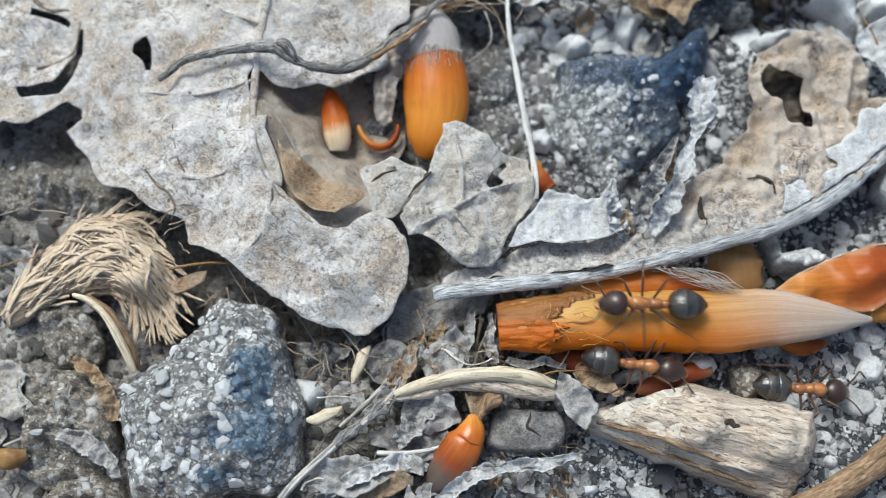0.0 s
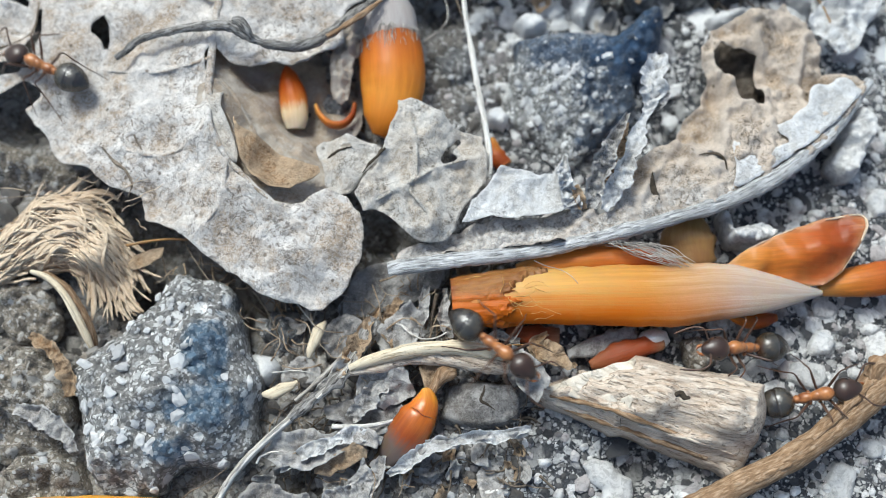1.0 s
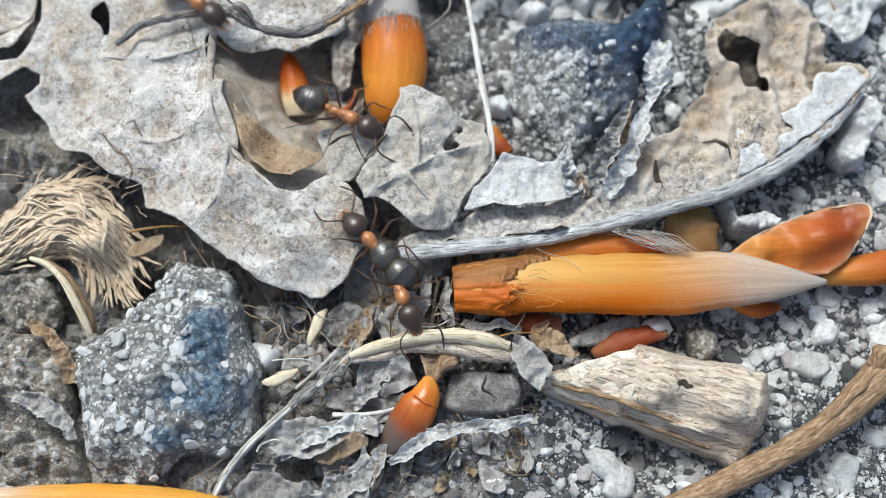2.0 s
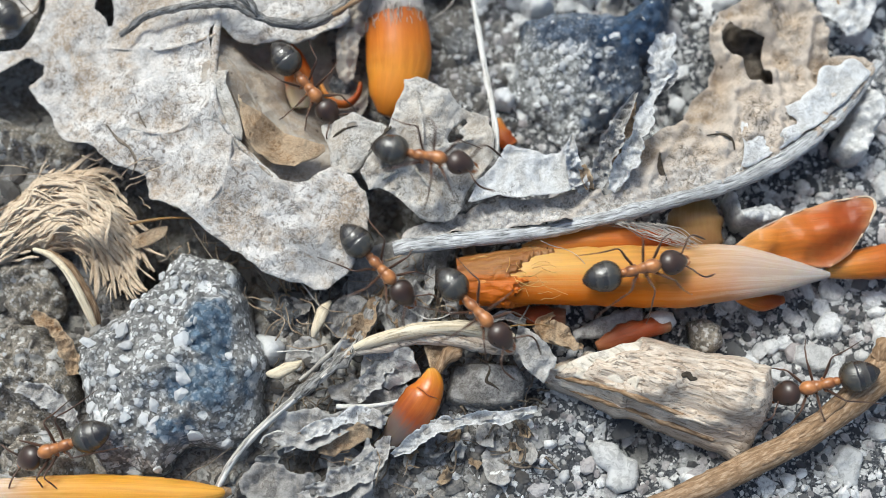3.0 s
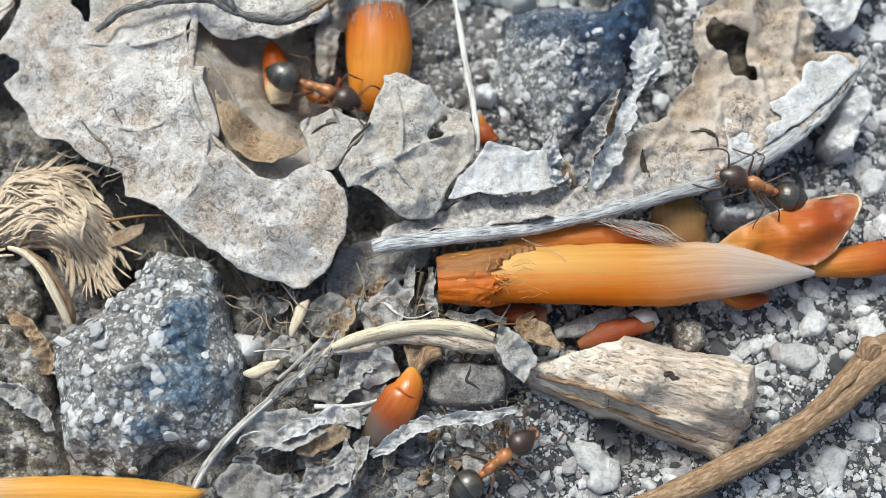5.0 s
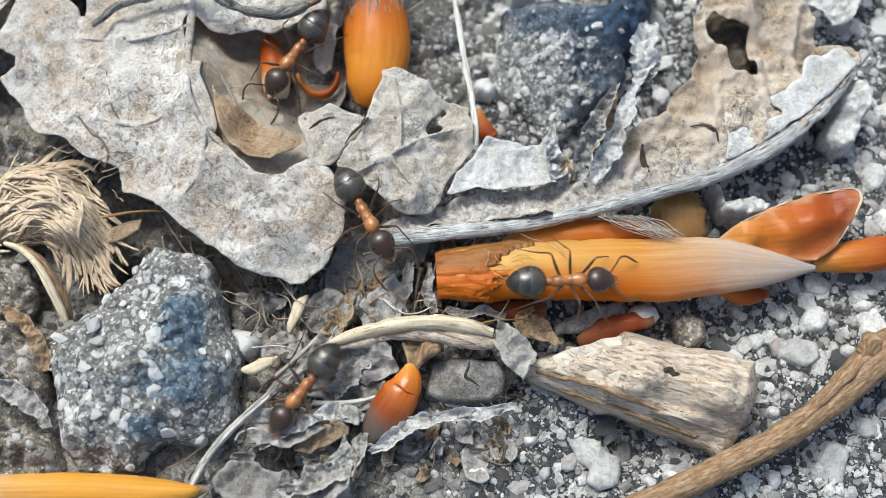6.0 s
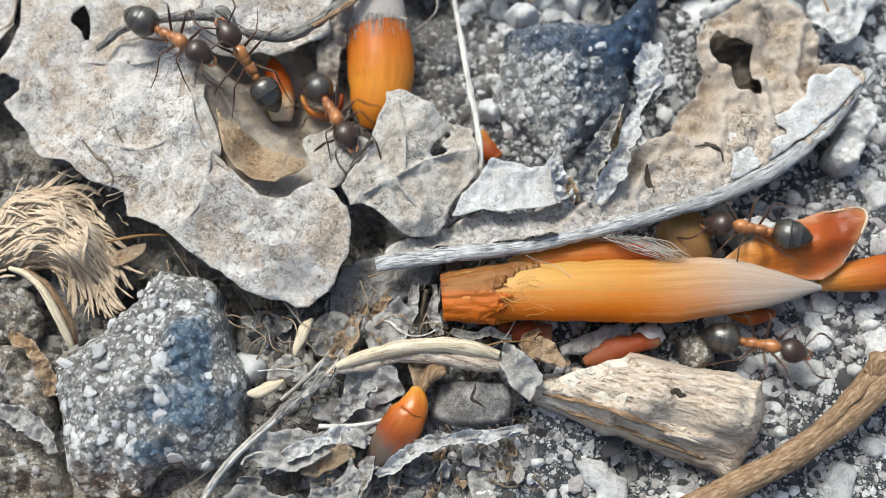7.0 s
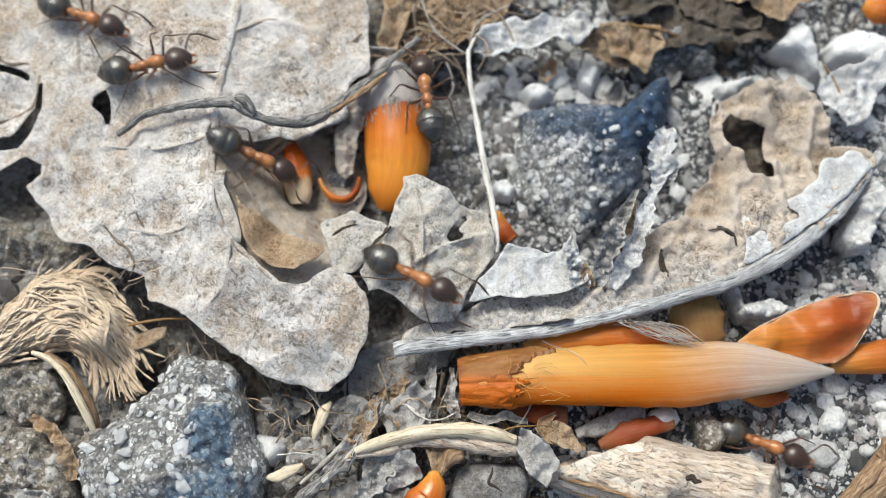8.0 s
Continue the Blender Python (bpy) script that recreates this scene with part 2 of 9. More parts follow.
def soil_material():
    """Grey crumbly soil on one side, old asphalt binder on the other, blended along a wavering line."""
    m, nt, bsdf = begin("soil")
    v = coords(nt)
    fine, mid, big = grain(nt, v, 4.5, 8, 0.75), grain(nt, v, 1.1, 6, 0.7), grain(nt, v, 0.14, 3, 0.5)
    soil = ramp(nt, fine, [(0.32, (0.06, 0.05, 0.041)), (0.48, (0.22, 0.195, 0.165)), (0.64, (0.5, 0.46, 0.41))])
    soil = mixed(nt, math_node(nt, "MULTIPLY", ramp(nt, mid, [(0.5, (0, 0, 0)), (0.66, (1, 1, 1))]), 0.4), soil, (0.2, 0.17, 0.14))
    tar = ramp(nt, fine, [(0.34, (0.016, 0.018, 0.021)), (0.52, (0.055, 0.058, 0.064)), (0.68, (0.24, 0.24, 0.25))])
    sep = nt.nodes.new("ShaderNodeSeparateXYZ")
    nt.links.new(v, sep.inputs[0])
    side = nt.nodes.new("ShaderNodeMapRange")
    side.inputs[1].default_value, side.inputs[2].default_value = -6.0, 6.0
    nt.links.new(sep.outputs[0], side.inputs[0])
    f = math_node(nt, "ADD", side.outputs[0], math_node(nt, "SUBTRACT", big, 0.5))
    col = mixed(nt, f, soil, tar)
    h = mixed(nt, 0.5, fine, mid)
    bent = nt.nodes.new("ShaderNodeVectorMath")
    bent.operation = "MULTIPLY_ADD"
    bent.inputs[1].default_value = (0.35, 0.35, 0.35)
    wob = nt.nodes.new("ShaderNodeTexNoise")
    wob.inputs["Scale"].default_value, wob.inputs["Detail"].default_value = 1.8, 4
    nt.links.new(v, wob.inputs["Vector"])
    nt.links.new(wob.outputs["Color"], bent.inputs[0])
    nt.links.new(v, bent.inputs[2])
    share = math_node(nt, "ADD", math_node(nt, "MULTIPLY", f, 0.6), 0.4)
    for scale, keep in ((4.2, 0.55), (1.9, 0.62), (0.8, 0.7)):
        c, edge = cells(nt, bent.outputs[0], scale), cells(nt, bent.outputs[0], scale, "DISTANCE_TO_EDGE").outputs["Distance"]
        sp = nt.nodes.new("ShaderNodeSeparateColor")
        nt.links.new(c.outputs["Color"], sp.inputs[0])
        spot = ramp(nt, math_node(nt, "SUBTRACT", edge, math_node(nt, "MULTIPLY", sp.outputs[2], 0.12)), [(0.02, (0, 0, 0)), (0.07, (1, 1, 1))])
        k = math_node(nt, "MULTIPLY", spot, math_node(nt, "GREATER_THAN", sp.outputs[0], keep))
        tone = mixed(nt, sp.outputs[1], (0.24, 0.235, 0.225), (0.78, 0.775, 0.755))
        tone = mixed(nt, math_node(nt, "MULTIPLY", ramp(nt, fine, [(0.48, (0, 0, 0)), (0.6, (1, 1, 1))]), 0.6), tone, (0.14, 0.135, 0.13))
        col = mixed(nt, math_node(nt, "MULTIPLY", k, share), col, tone)
        h = mixed(nt, 0.35, h, k)
    finish(nt, bsdf, col, 0.85, h, 0.35, 1.0, 0.3)
    return m


def grit_material(name, stops, dirt=0.7):
    """Loose grains: colour differs from piece to piece."""
    m, nt, bsdf = begin(name)
    v = coords(nt)
    info, geo = nt.nodes.new("ShaderNodeObjectInfo"), nt.nodes.new("ShaderNodeNewGeometry")
    r = math_node(nt, "FRACT", math_node(nt, "ADD", 0.0, geo.outputs["Random Per Island"]))
    add = nt.nodes.new("ShaderNodeMath")
    add.operation = "ADD"
    nt.links.new(info.outputs["Random"], add.inputs[0])
    nt.links.new(r, add.inputs[1])
    fr = nt.nodes.new("ShaderNodeMath")
    fr.operation = "FRACT"
    nt.links.new(add.outputs[0], fr.inputs[0])
    col = ramp(nt, fr.outputs[0], stops)
    f = grain(nt, v, 2.2, 7, 0.75, 0.6)
    col = mixed(nt, math_node(nt, "MULTIPLY", ramp(nt, f, [(0.47, (0, 0, 0)), (0.58, (1, 1, 1))]), dirt), col, (0.13, 0.125, 0.12))
    finish(nt, bsdf, col, 0.7, f, 0.2, 1.0, 0.3)
    return m


def chitin_material(name, c0, c1, rough, scale=3.0, coat=0.0, hair=0.0):
    m, nt, bsdf = begin(name)
    v = coords(nt)
    f, b = grain(nt, v, scale * 5, 3, 0.6), grain(nt, v, scale * 0.4, 2, 0.5)
    col = ramp(nt, b, [(0.35, c0), (0.65, c1)])
    finish(nt, bsdf, col, rough, f, 0.02, 0.4, 0.5)
    bsdf.inputs["Coat Weight"].default_value = coat
    bsdf.inputs["Coat Roughness"].default_value = 0.25
    if hair:
        bsdf.inputs["Sheen Weight"].default_value = hair
        bsdf.inputs["Sheen Roughness"].default_value = 0.4
    return m


M_SOIL = soil_material()
M_LEAF = leaf_material("pale_leaf_skin", (0.528, 0.502, 0.471), (0.13, 0.1, 0.075), (0.42, 0.325, 0.235), 0.56, 0.62, 0.75, 0.3, 0.16, 1.42, 0.38, 0.75)
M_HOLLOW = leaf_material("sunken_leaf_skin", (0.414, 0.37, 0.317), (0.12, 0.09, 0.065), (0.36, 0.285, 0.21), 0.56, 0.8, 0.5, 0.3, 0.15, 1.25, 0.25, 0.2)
M_LEAF2 = leaf_material("speckled_leaf_skin", (0.563, 0.537, 0.497), (0.13, 0.11, 0.085), (0.46, 0.395, 0.32), 0.52, 1.4, 0.78, 0.45, 0.15, 1.25, 0.4, 0.95)
M_BROWN = leaf_material("brown_leaf_skin", (0.4, 0.3, 0.2), (0.095, 0.052, 0.026), (0.31, 0.185, 0.09), 0.5, 1.3, 0.8, 0.75, 0.35, 1.4, 0.4, 1.0)
M_TANLEAF = leaf_material("tan_leaf_skin", (0.475, 0.409, 0.343), (0.1, 0.075, 0.05), (0.41, 0.31, 0.215), 0.54, 1.4, 0.7, 0.5, 0.12, 1.35, 0.36, 0.85, (0.72, 0.71, 0.69))
M_GREY = leaf_material("grey_leaf_skin", (0.44, 0.427, 0.409), (0.06, 0.055, 0.048), (0.27, 0.25, 0.23), 0.51, 1.6, 0.8, 0.7, 0.2, 1.35, 0.34, 0.6)
M_MOULD = leaf_material("mouldy_leaf_skin", (0.317, 0.304, 0.29), (0.04, 0.036, 0.032), (0.17, 0.155, 0.14), 0.49, 1.5, 0.8, 0.6)
# near-black leaf skin: the shade between the litter is put into its colour
M_SHADELEAF = leaf_material("shade_dark_leaf_skin", (0.132, 0.11, 0.088), (0.02, 0.017, 0.014), (0.08, 0.06, 0.042), 0.5, 1.5, 0.8, 0.6)
M_SILVER = leaf_material("silvery_leaf_skin", (0.616, 0.62, 0.616), (0.13, 0.12, 0.11), (0.48, 0.465, 0.44), 0.55, 1.6, 0.75, 0.5, 0.12, 1.3, 0.34, 0.6)
M_ROCK = rock_material("speckled_grey_rock", (0.24, 0.233, 0.222), (0.95, 0.95, 0.93), (0.026, 0.098, 0.178), 0.46, 1.4, ((2.6, 1.6, 1.9, 1.2, 0.9), (2.6, -1.6, 2.0, 0.75, 1.3), (0.6, -4.0, 1.2, 0.8, 1.3)), 0.36)
M_BLUE = rock_material("blue_black_rock", (0.27, 0.27, 0.26), (0.95, 0.95, 0.93), (0.008, 0.04, 0.095), 0.5, 1.6, ((0.3, 3.4, 4.3, 0.55, 1.25), (3.2, 0.2, 4.2, 1.1, 0.6), (0.6, -3.4, 1.6, 1.0, 1.0)), 0.28)
M_PEBBLE = rock_material("dull_grey_rock", (0.17, 0.17, 0.17), (0.6, 0.6, 0.59), (0.11, 0.11, 0.115), 0.16, 1.3)
M_CRYSTAL = grit_material("white_crystal", [(0.0, (0.5, 0.5, 0.5)), (0.3, (0.72, 0.72, 0.715)), (0.6, (0.84, 0.84, 0.83)), (1.0, (0.88, 0.88, 0.87))], 0.08)
M_LUMP = rock_material("earthy_rock", (0.27, 0.235, 0.19), (0.78, 0.75, 0.7), (0.15, 0.13, 0.11), 0.3, 1.8)
M_GRIT = grit_material("pale_grit", [(0.0, (0.05, 0.05, 0.052)), (0.28, (0.13, 0.13, 0.132)), (0.4, (0.46, 0.415, 0.405)), (0.75, (0.68, 0.675, 0.665)), (1.0, (0.86, 0.855, 0.845))], 0.42)
M_CHALK = grit_material("chalky_pebble", [(0.0, (0.78, 0.775, 0.76)), (0.5, (0.84, 0.835, 0.82)), (1.0, (0.88, 0.875, 0.86))], 0.14)
M_DIRT = grit_material("dirt_crumb", [(0.0, (0.06, 0.055, 0.05)), (0.4, (0.16, 0.145, 0.13)), (0.75, (0.3, 0.28, 0.25)), (1.0, (0.52, 0.5, 0.47))])
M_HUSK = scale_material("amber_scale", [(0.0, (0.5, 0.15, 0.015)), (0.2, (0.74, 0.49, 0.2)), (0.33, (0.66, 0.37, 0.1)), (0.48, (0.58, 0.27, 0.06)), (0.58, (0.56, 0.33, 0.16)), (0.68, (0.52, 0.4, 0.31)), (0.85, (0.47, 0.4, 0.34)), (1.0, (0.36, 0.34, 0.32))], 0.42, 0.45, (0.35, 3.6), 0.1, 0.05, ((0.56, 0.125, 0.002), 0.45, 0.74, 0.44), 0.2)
M_YELLOW = scale_material("yellow_scale", [(0.0, (0.6, 0.28, 0.06)), (0.12, (0.72, 0.36, 0.06)), (0.5, (0.72, 0.34, 0.045)), (0.62, (0.68, 0.36, 0.1)), (0.72, (0.66, 0.5, 0.36)), (1.0, (0.62, 0.54, 0.46))], 0.45, 0.42, (0.35, 3.4), 0.15, 0.05, None, 0.2)
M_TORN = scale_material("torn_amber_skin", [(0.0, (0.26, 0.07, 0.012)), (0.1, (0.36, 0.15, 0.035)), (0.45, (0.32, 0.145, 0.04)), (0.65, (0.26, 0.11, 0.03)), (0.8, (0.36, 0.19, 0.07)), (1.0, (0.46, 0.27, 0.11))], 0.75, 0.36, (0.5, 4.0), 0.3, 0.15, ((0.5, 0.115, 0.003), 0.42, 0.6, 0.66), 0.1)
M_AMBERFIBRE = woody_material("amber_fibre", [(0.25, (0.4, 0.17, 0.04)), (0.45, (0.6, 0.34, 0.1)), (0.65, (0.74, 0.52, 0.24))], (0.6, 0.6, 0.6), 0, 0.6, (0.25, 0.1, 0.03), 0.3, 0.08, follow=True)
M_DEEP = scale_material("deep_red_scale", [(0.0, (0.3, 0.12, 0.05)), (0.3, (0.26, 0.055, 0.016)), (0.7, (0.3, 0.05, 0.012)), (1.0, (0.3, 0.16, 0.09))], 0.6, 0.36, (0.35, 4.0), 0.3)
M_QUARTZ = grit_material("milky_stone", [(0.0, (0.6, 0.595, 0.58)), (0.3, (0.72, 0.71, 0.69)), (0.6, (0.82, 0.81, 0.79)), (1.0, (0.88, 0.875, 0.86))], 0.4)
M_RUST = scale_material("rust_scale", [(0.0, (0.68, 0.34, 0.09)), (0.3, (0.6, 0.2, 0.03)), (0.65, (0.42, 0.085, 0.013)), (0.88, (0.26, 0.045, 0.01)), (1.0, (0.4, 0.12, 0.03))], 0.6, 0.32, (0.35, 4.0), 0.22, 0.05, None, 0.1)
M_NUT = scale_material("orange_bud", [(0.0, (0.3, 0.09, 0.03)), (0.2, (0.38, 0.095, 0.02)), (0.36, (0.56, 0.16, 0.018)), (0.62, (0.7, 0.27, 0.035)), (0.85, (0.6, 0.2, 0.02)), (1.0, (0.5, 0.16, 0.02))], 0.3, 0.4, (0.3, 3.0), 0.2, 0.03, None, 0.15)
M_DOWN = scale_material("grey_down", [(0.0, (0.5, 0.48, 0.47)), (0.7, (0.42, 0.39, 0.37)), (0.9, (0.36, 0.27, 0.22)), (1.0, (0.4, 0.18, 0.1))], 0.3, 0.7, (0.6, 9.0), 0.2)
M_REDBUD = scale_material("red_bud", [(0.0, (0.4, 0.045, 0.006)), (0.4, (0.5, 0.09, 0.01)), (0.6, (0.55, 0.16, 0.03)), (0.72, (0.74, 0.56, 0.34)), (1.0, (0.7, 0.6, 0.44))], 0.2, 0.35, (0.35, 3.0), 0.15, 0.03, None, 0.15)
M_TIPBUD = scale_material("grey_tailed_bud", [(0.0, (0.1, 0.09, 0.08)), (0.3, (0.15, 0.11, 0.09)), (0.4, (0.32, 0.07, 0.012)), (0.62, (0.56, 0.15, 0.014)), (0.74, (0.64, 0.2, 0.02)), (0.85, (0.72, 0.28, 0.035)), (1.0, (0.78, 0.42, 0.12))], 0.3, 0.22, (0.35, 3.0), 0.5, 0.03, None, 0.4)
M_TAN = scale_material("tan_scale", [(0.0, (0.3, 0.19, 0.08)), (0.4, (0.34, 0.2, 0.07)), (0.7, (0.24, 0.13, 0.045)), (1.0, (0.3, 0.22, 0.13))], 0.5, 0.32, (0.4, 4.0), 0.4, 0.05, None, 0.15)
M_WOOD = woody_material("split_wood", [(0.25, (0.33, 0.23, 0.155)), (0.43, (0.64, 0.51, 0.39)), (0.6, (0.84, 0.74, 0.62))], (0.34, 2.6, 2.6), 16, 0.8, (0.15, 0.1, 0.07), 0.55, 0.35)
M_SPLIT = woody_material("cream_split_wood", [(0.25, (0.55, 0.46, 0.35)), (0.43, (0.72, 0.64, 0.52)), (0.62, (0.82, 0.76, 0.66))], (0.5, 1.6, 1.6), 30, 0.8, (0.3, 0.22, 0.15), 0.3, 0.25)
M_TWIG = woody_material("brown_twig_bark", [(0.25, (0.12, 0.07, 0.038)), (0.48, (0.31, 0.195, 0.108)), (0.66, (0.56, 0.41, 0.275))], (0.8, 3.6, 1.8), 0, 0.8, (0.075, 0.045, 0.025), 0.3, 0.14, follow=True)
M_GTWIG = woody_material("grey_twig_bark", [(0.25, (0.07, 0.062, 0.055)), (0.45, (0.24, 0.225, 0.205)), (0.62, (0.52, 0.5, 0.47))], (0.8, 4.5, 1.6), 0, 0.8, (0.035, 0.03, 0.025), 0.7, 0.25, follow=True)
M_RIB = woody_material("silver_rib", [(0.3, (0.2, 0.2, 0.195)), (0.43, (0.47, 0.465, 0.455)), (0.56, (0.78, 0.78, 0.775))], (0.45, 6.5, 2.0), 0, 0.8, (0.12, 0.12, 0.115), 0.65, 0.3, follow=True)
M_STRAW = woody_material("cream_straw", [(0.25, (0.44, 0.33, 0.19)), (0.43, (0.68, 0.57, 0.4)), (0.62, (0.8, 0.72, 0.56))], (0.25, 3.0, 2.0), 4, 0.6, (0.2, 0.12, 0.05), 0.5, 0.1, follow=True)
M_FIBRE = woody_material("tan_fibre", [(0.25, (0.36, 0.23, 0.14)), (0.42, (0.64, 0.49, 0.34)), (0.6, (0.84, 0.72, 0.55))], (0.5, 4.0, 0.6), 0, 0.75, (0.24, 0.15, 0.08), 0.3, 0.08, follow=True)
M_MATTED = woody_material("matted_tan_fibre", [(0.25, (0.34, 0.22, 0.13)), (0.45, (0.58, 0.43, 0.3)), (0.62, (0.78, 0.65, 0.51))], (0.35, 3.2, 1.0), -30, 0.8, (0.16, 0.1, 0.05), 0.6, 0.35)
M_STEM = woody_material("grey_stem", [(0.25, (0.2, 0.175, 0.145)), (0.45, (0.42, 0.39, 0.345)), (0.65, (0.66, 0.63, 0.58))], (0.5, 5.0, 1.2), 0, 0.75, (0.14, 0.12, 0.1), 0.4, 0.08, follow=True)
M_WHITE = woody_material("white_stem", [(0.25, (0.52, 0.48, 0.42)), (0.45, (0.72, 0.69, 0.63)), (0.65, (0.84, 0.82, 0.78))], (0.4, 4.0, 1.0), 0, 0.75, (0.3, 0.26, 0.21), 0.4, 0.1, follow=True)
# dark fibre colour; on cracks it stands for the shade inside them
M_DARKFIBRE_GAP = woody_material("dark_fibre_and_gap_shade", [(0.25, (0.07, 0.055, 0.04)), (0.5, (0.2, 0.16, 0.12)), (0.7, (0.36, 0.3, 0.24))], (0.8, 0.8, 0.8), 0, 0.8, (0.03, 0.02, 0.015), 0.3, 0.06, follow=True)
M_TANFIBRE = woody_material("brown_fibre", [(0.25, (0.16, 0.1, 0.06)), (0.45, (0.33, 0.25, 0.17)), (0.65, (0.52, 0.43, 0.33))], (0.8, 0.8, 0.8), 0, 0.8, (0.07, 0.05, 0.03), 0.4, 0.06, follow=True)
# dark colour for the shade inside slits and cracks, and for the knot
M_HOLE = woody_material("crack_shade_and_knot", [(0.3, (0.03, 0.025, 0.02)), (0.6, (0.09, 0.07, 0.05))], (1, 1, 1))
M_GASTER = scale_material("dark_chitin", [(0.0, (0.07, 0.026, 0.012)), (0.12, (0.03, 0.029, 0.023)), (0.4, (0.05, 0.048, 0.038)), (0.43, (0.075, 0.07, 0.06)), (0.46, (0.014, 0.013, 0.011)), (0.66, (0.045, 0.043, 0.035)), (0.69, (0.07, 0.065, 0.055)), (0.72, (0.014, 0.013, 0.011)), (1.0, (0.016, 0.014, 0.012))], 0.1, 0.27, (0.1, 0.6), 1.0)
M_HEAD = chitin_material("brown_black_chitin", (0.02, 0.013, 0.01), (0.07, 0.03, 0.015), 0.38, 1.2, 0.3, 0.2)
M_THORAX = chitin_material("red_chitin", (0.2, 0.065, 0.02), (0.54, 0.22, 0.065), 0.36, 3.2, 0.3, 0.25)
M_LEG = chitin_material("leg_chitin", (0.045, 0.024, 0.016), (0.14, 0.07, 0.04), 0.4, 1.0, 0.1, 0.1)
M_EYE = chitin_material("eye", (0.004, 0.004, 0.004), (0.01, 0.01, 0.01), 0.15, 1.0, 0.6)


# ---- builders (all in millimetres) ----
def lattice(ix, iy, iz, seed):
    h = ix * 374761393 + iy * 668265263 + iz * 1440670441 + seed * 1274126177
    h = (h ^ (h >> 13)) * 1274126177
    return ((h ^ (h >> 16)) & 0xFFFF) / 32767.5 - 1.0


def fbm(p, scale, octaves=3, seed=0):
    """Smooth noise of -1 to 1 at points p, with that many waves a millimetre."""
    p = np.asarray(p, float) * scale
    total, amp, norm = np.zeros(len(p)), 1.0, 0.0
    for o in range(octaves):
        i = np.floor(p).astype(np.int64)
        f = p - i
        f = f * f * (3 - 2 * f)
        v = 0
        for dx in (0, 1):
            for dy in (0, 1):
                for dz in (0, 1):
                    w = (f[:, 0] if dx else 1 - f[:, 0]) * (f[:, 1] if dy else 1 - f[:, 1]) * (f[:, 2] if dz else 1 - f[:, 2])
                    v = v + w * lattice(i[:, 0] + dx, i[:, 1] + dy, i[:, 2] + dz, seed + 17 * o)
        total, norm, amp, p = total + amp * v, norm + amp, amp * 0.5, p * 2.03 + 7.1
    return total / norm


def xyz(x, y, z=None):
    return np.stack([x, y, np.zeros_like(x) if z is None else z], -1)


PITS = (  # x, y, depth, radius of the deeper gaps between the litter
    (-4.0,1.9, 3.0, 1.6), (-26.5,10.1, 2.5, 1.8), (-17.9,1.8, 3.2, 1.9),
    (-1.5,-2.4, 1.5, 1.4), (-11.0,13.5, 2.5, 2.5), (10.7,-11.5, 2.4, 1.7), (-12.7,-2.0, 2.4, 1.8), (-18.4,-1.3, 2.2, 1.4), (-4.3,-8.6, 1.4, 1.2), (-9.9,-13.1, 1.6, 1.4),
    (12.7,18.7, 2.0, 2.2), (17.1,19.9, 2.0, 2.0), (-23.1,-3.4, 1.8, 1.3),
    (10.0,-4.4, 1.2, 2.2), (-0.9,17.3, 1.5, 1.6), (17.7,12.3, 2.2, 1.6), (13.3,9.0, 1.6, 1.6), (14.5, 20.8, 2.4, 1.6), (18.4, 21.6, 2.4, 1.6), (-0.1, 6.3, 2.6, 1.2), (-6.6, -10.9, 2.0, 0.9), (-2.2, -10.6, 2.2, 0.8), (-8.4, -12.6, 2.0, 1.0), (-3.4, -8.9, 1.8, 0.7), (4.3, -8.9, 1.6, 0.8), (-7.2, -4.9, 1.8, 1.0), (-4.2, -5.2, 1.6, 0.7), (1.2, -4.6, 1.8, 1.0), (-15.5, -0.2, 2.6, 1.5), (-19.2, -1.2, 2.4, 1.5), (-13.6, -0.9, 2.2, 1.2))


def ground_z(x, y):
    p = xyz(np.asarray(x, float), np.asarray(y, float))
    near = np.exp(-(np.hypot(p[:, 0], p[:, 1] - 4) / 60) ** 2)
    return (0.6 * fbm(p, 0.12, 3, 3) + 0.45 * fbm(p, 0.5, 3, 5) + 0.22 * fbm(p, 1.5, 2, 8)) * near - 0.3 - sum(d * np.exp(-((p[:, 0] - cx) ** 2 + (p[:, 1] - cy) ** 2) / r ** 2) for cx, cy, d, r in PITS)


def blend(ctrl, x, y):
    c = np.asarray(ctrl, float)
    w = 1 / ((x[:, None] - c[:, 0]) ** 2 + (y[:, None] - c[:, 1]) ** 2 + 0.3) ** 1.5
    return (w * c[:, 2]).sum(1) / w.sum(1)


def ragged(outline, amp, seed, step=0.22):
    """The closed outline, cut fine and torn by noise."""
    pts = np.asarray(outline, float)
    out = []
    for a, b in zip(pts, np.roll(pts, -1, 0)):
        n = max(1, int(np.hypot(*(b - a)) / step))
        out += [a + (b - a) * k / n for k in range(n)]
    out = np.array(out)
    p = xyz(out[:, 0], out[:, 1])
    return out + amp * np.stack([fbm(p, 0.7, 4, seed), fbm(p, 0.7, 4, seed + 50)], -1)


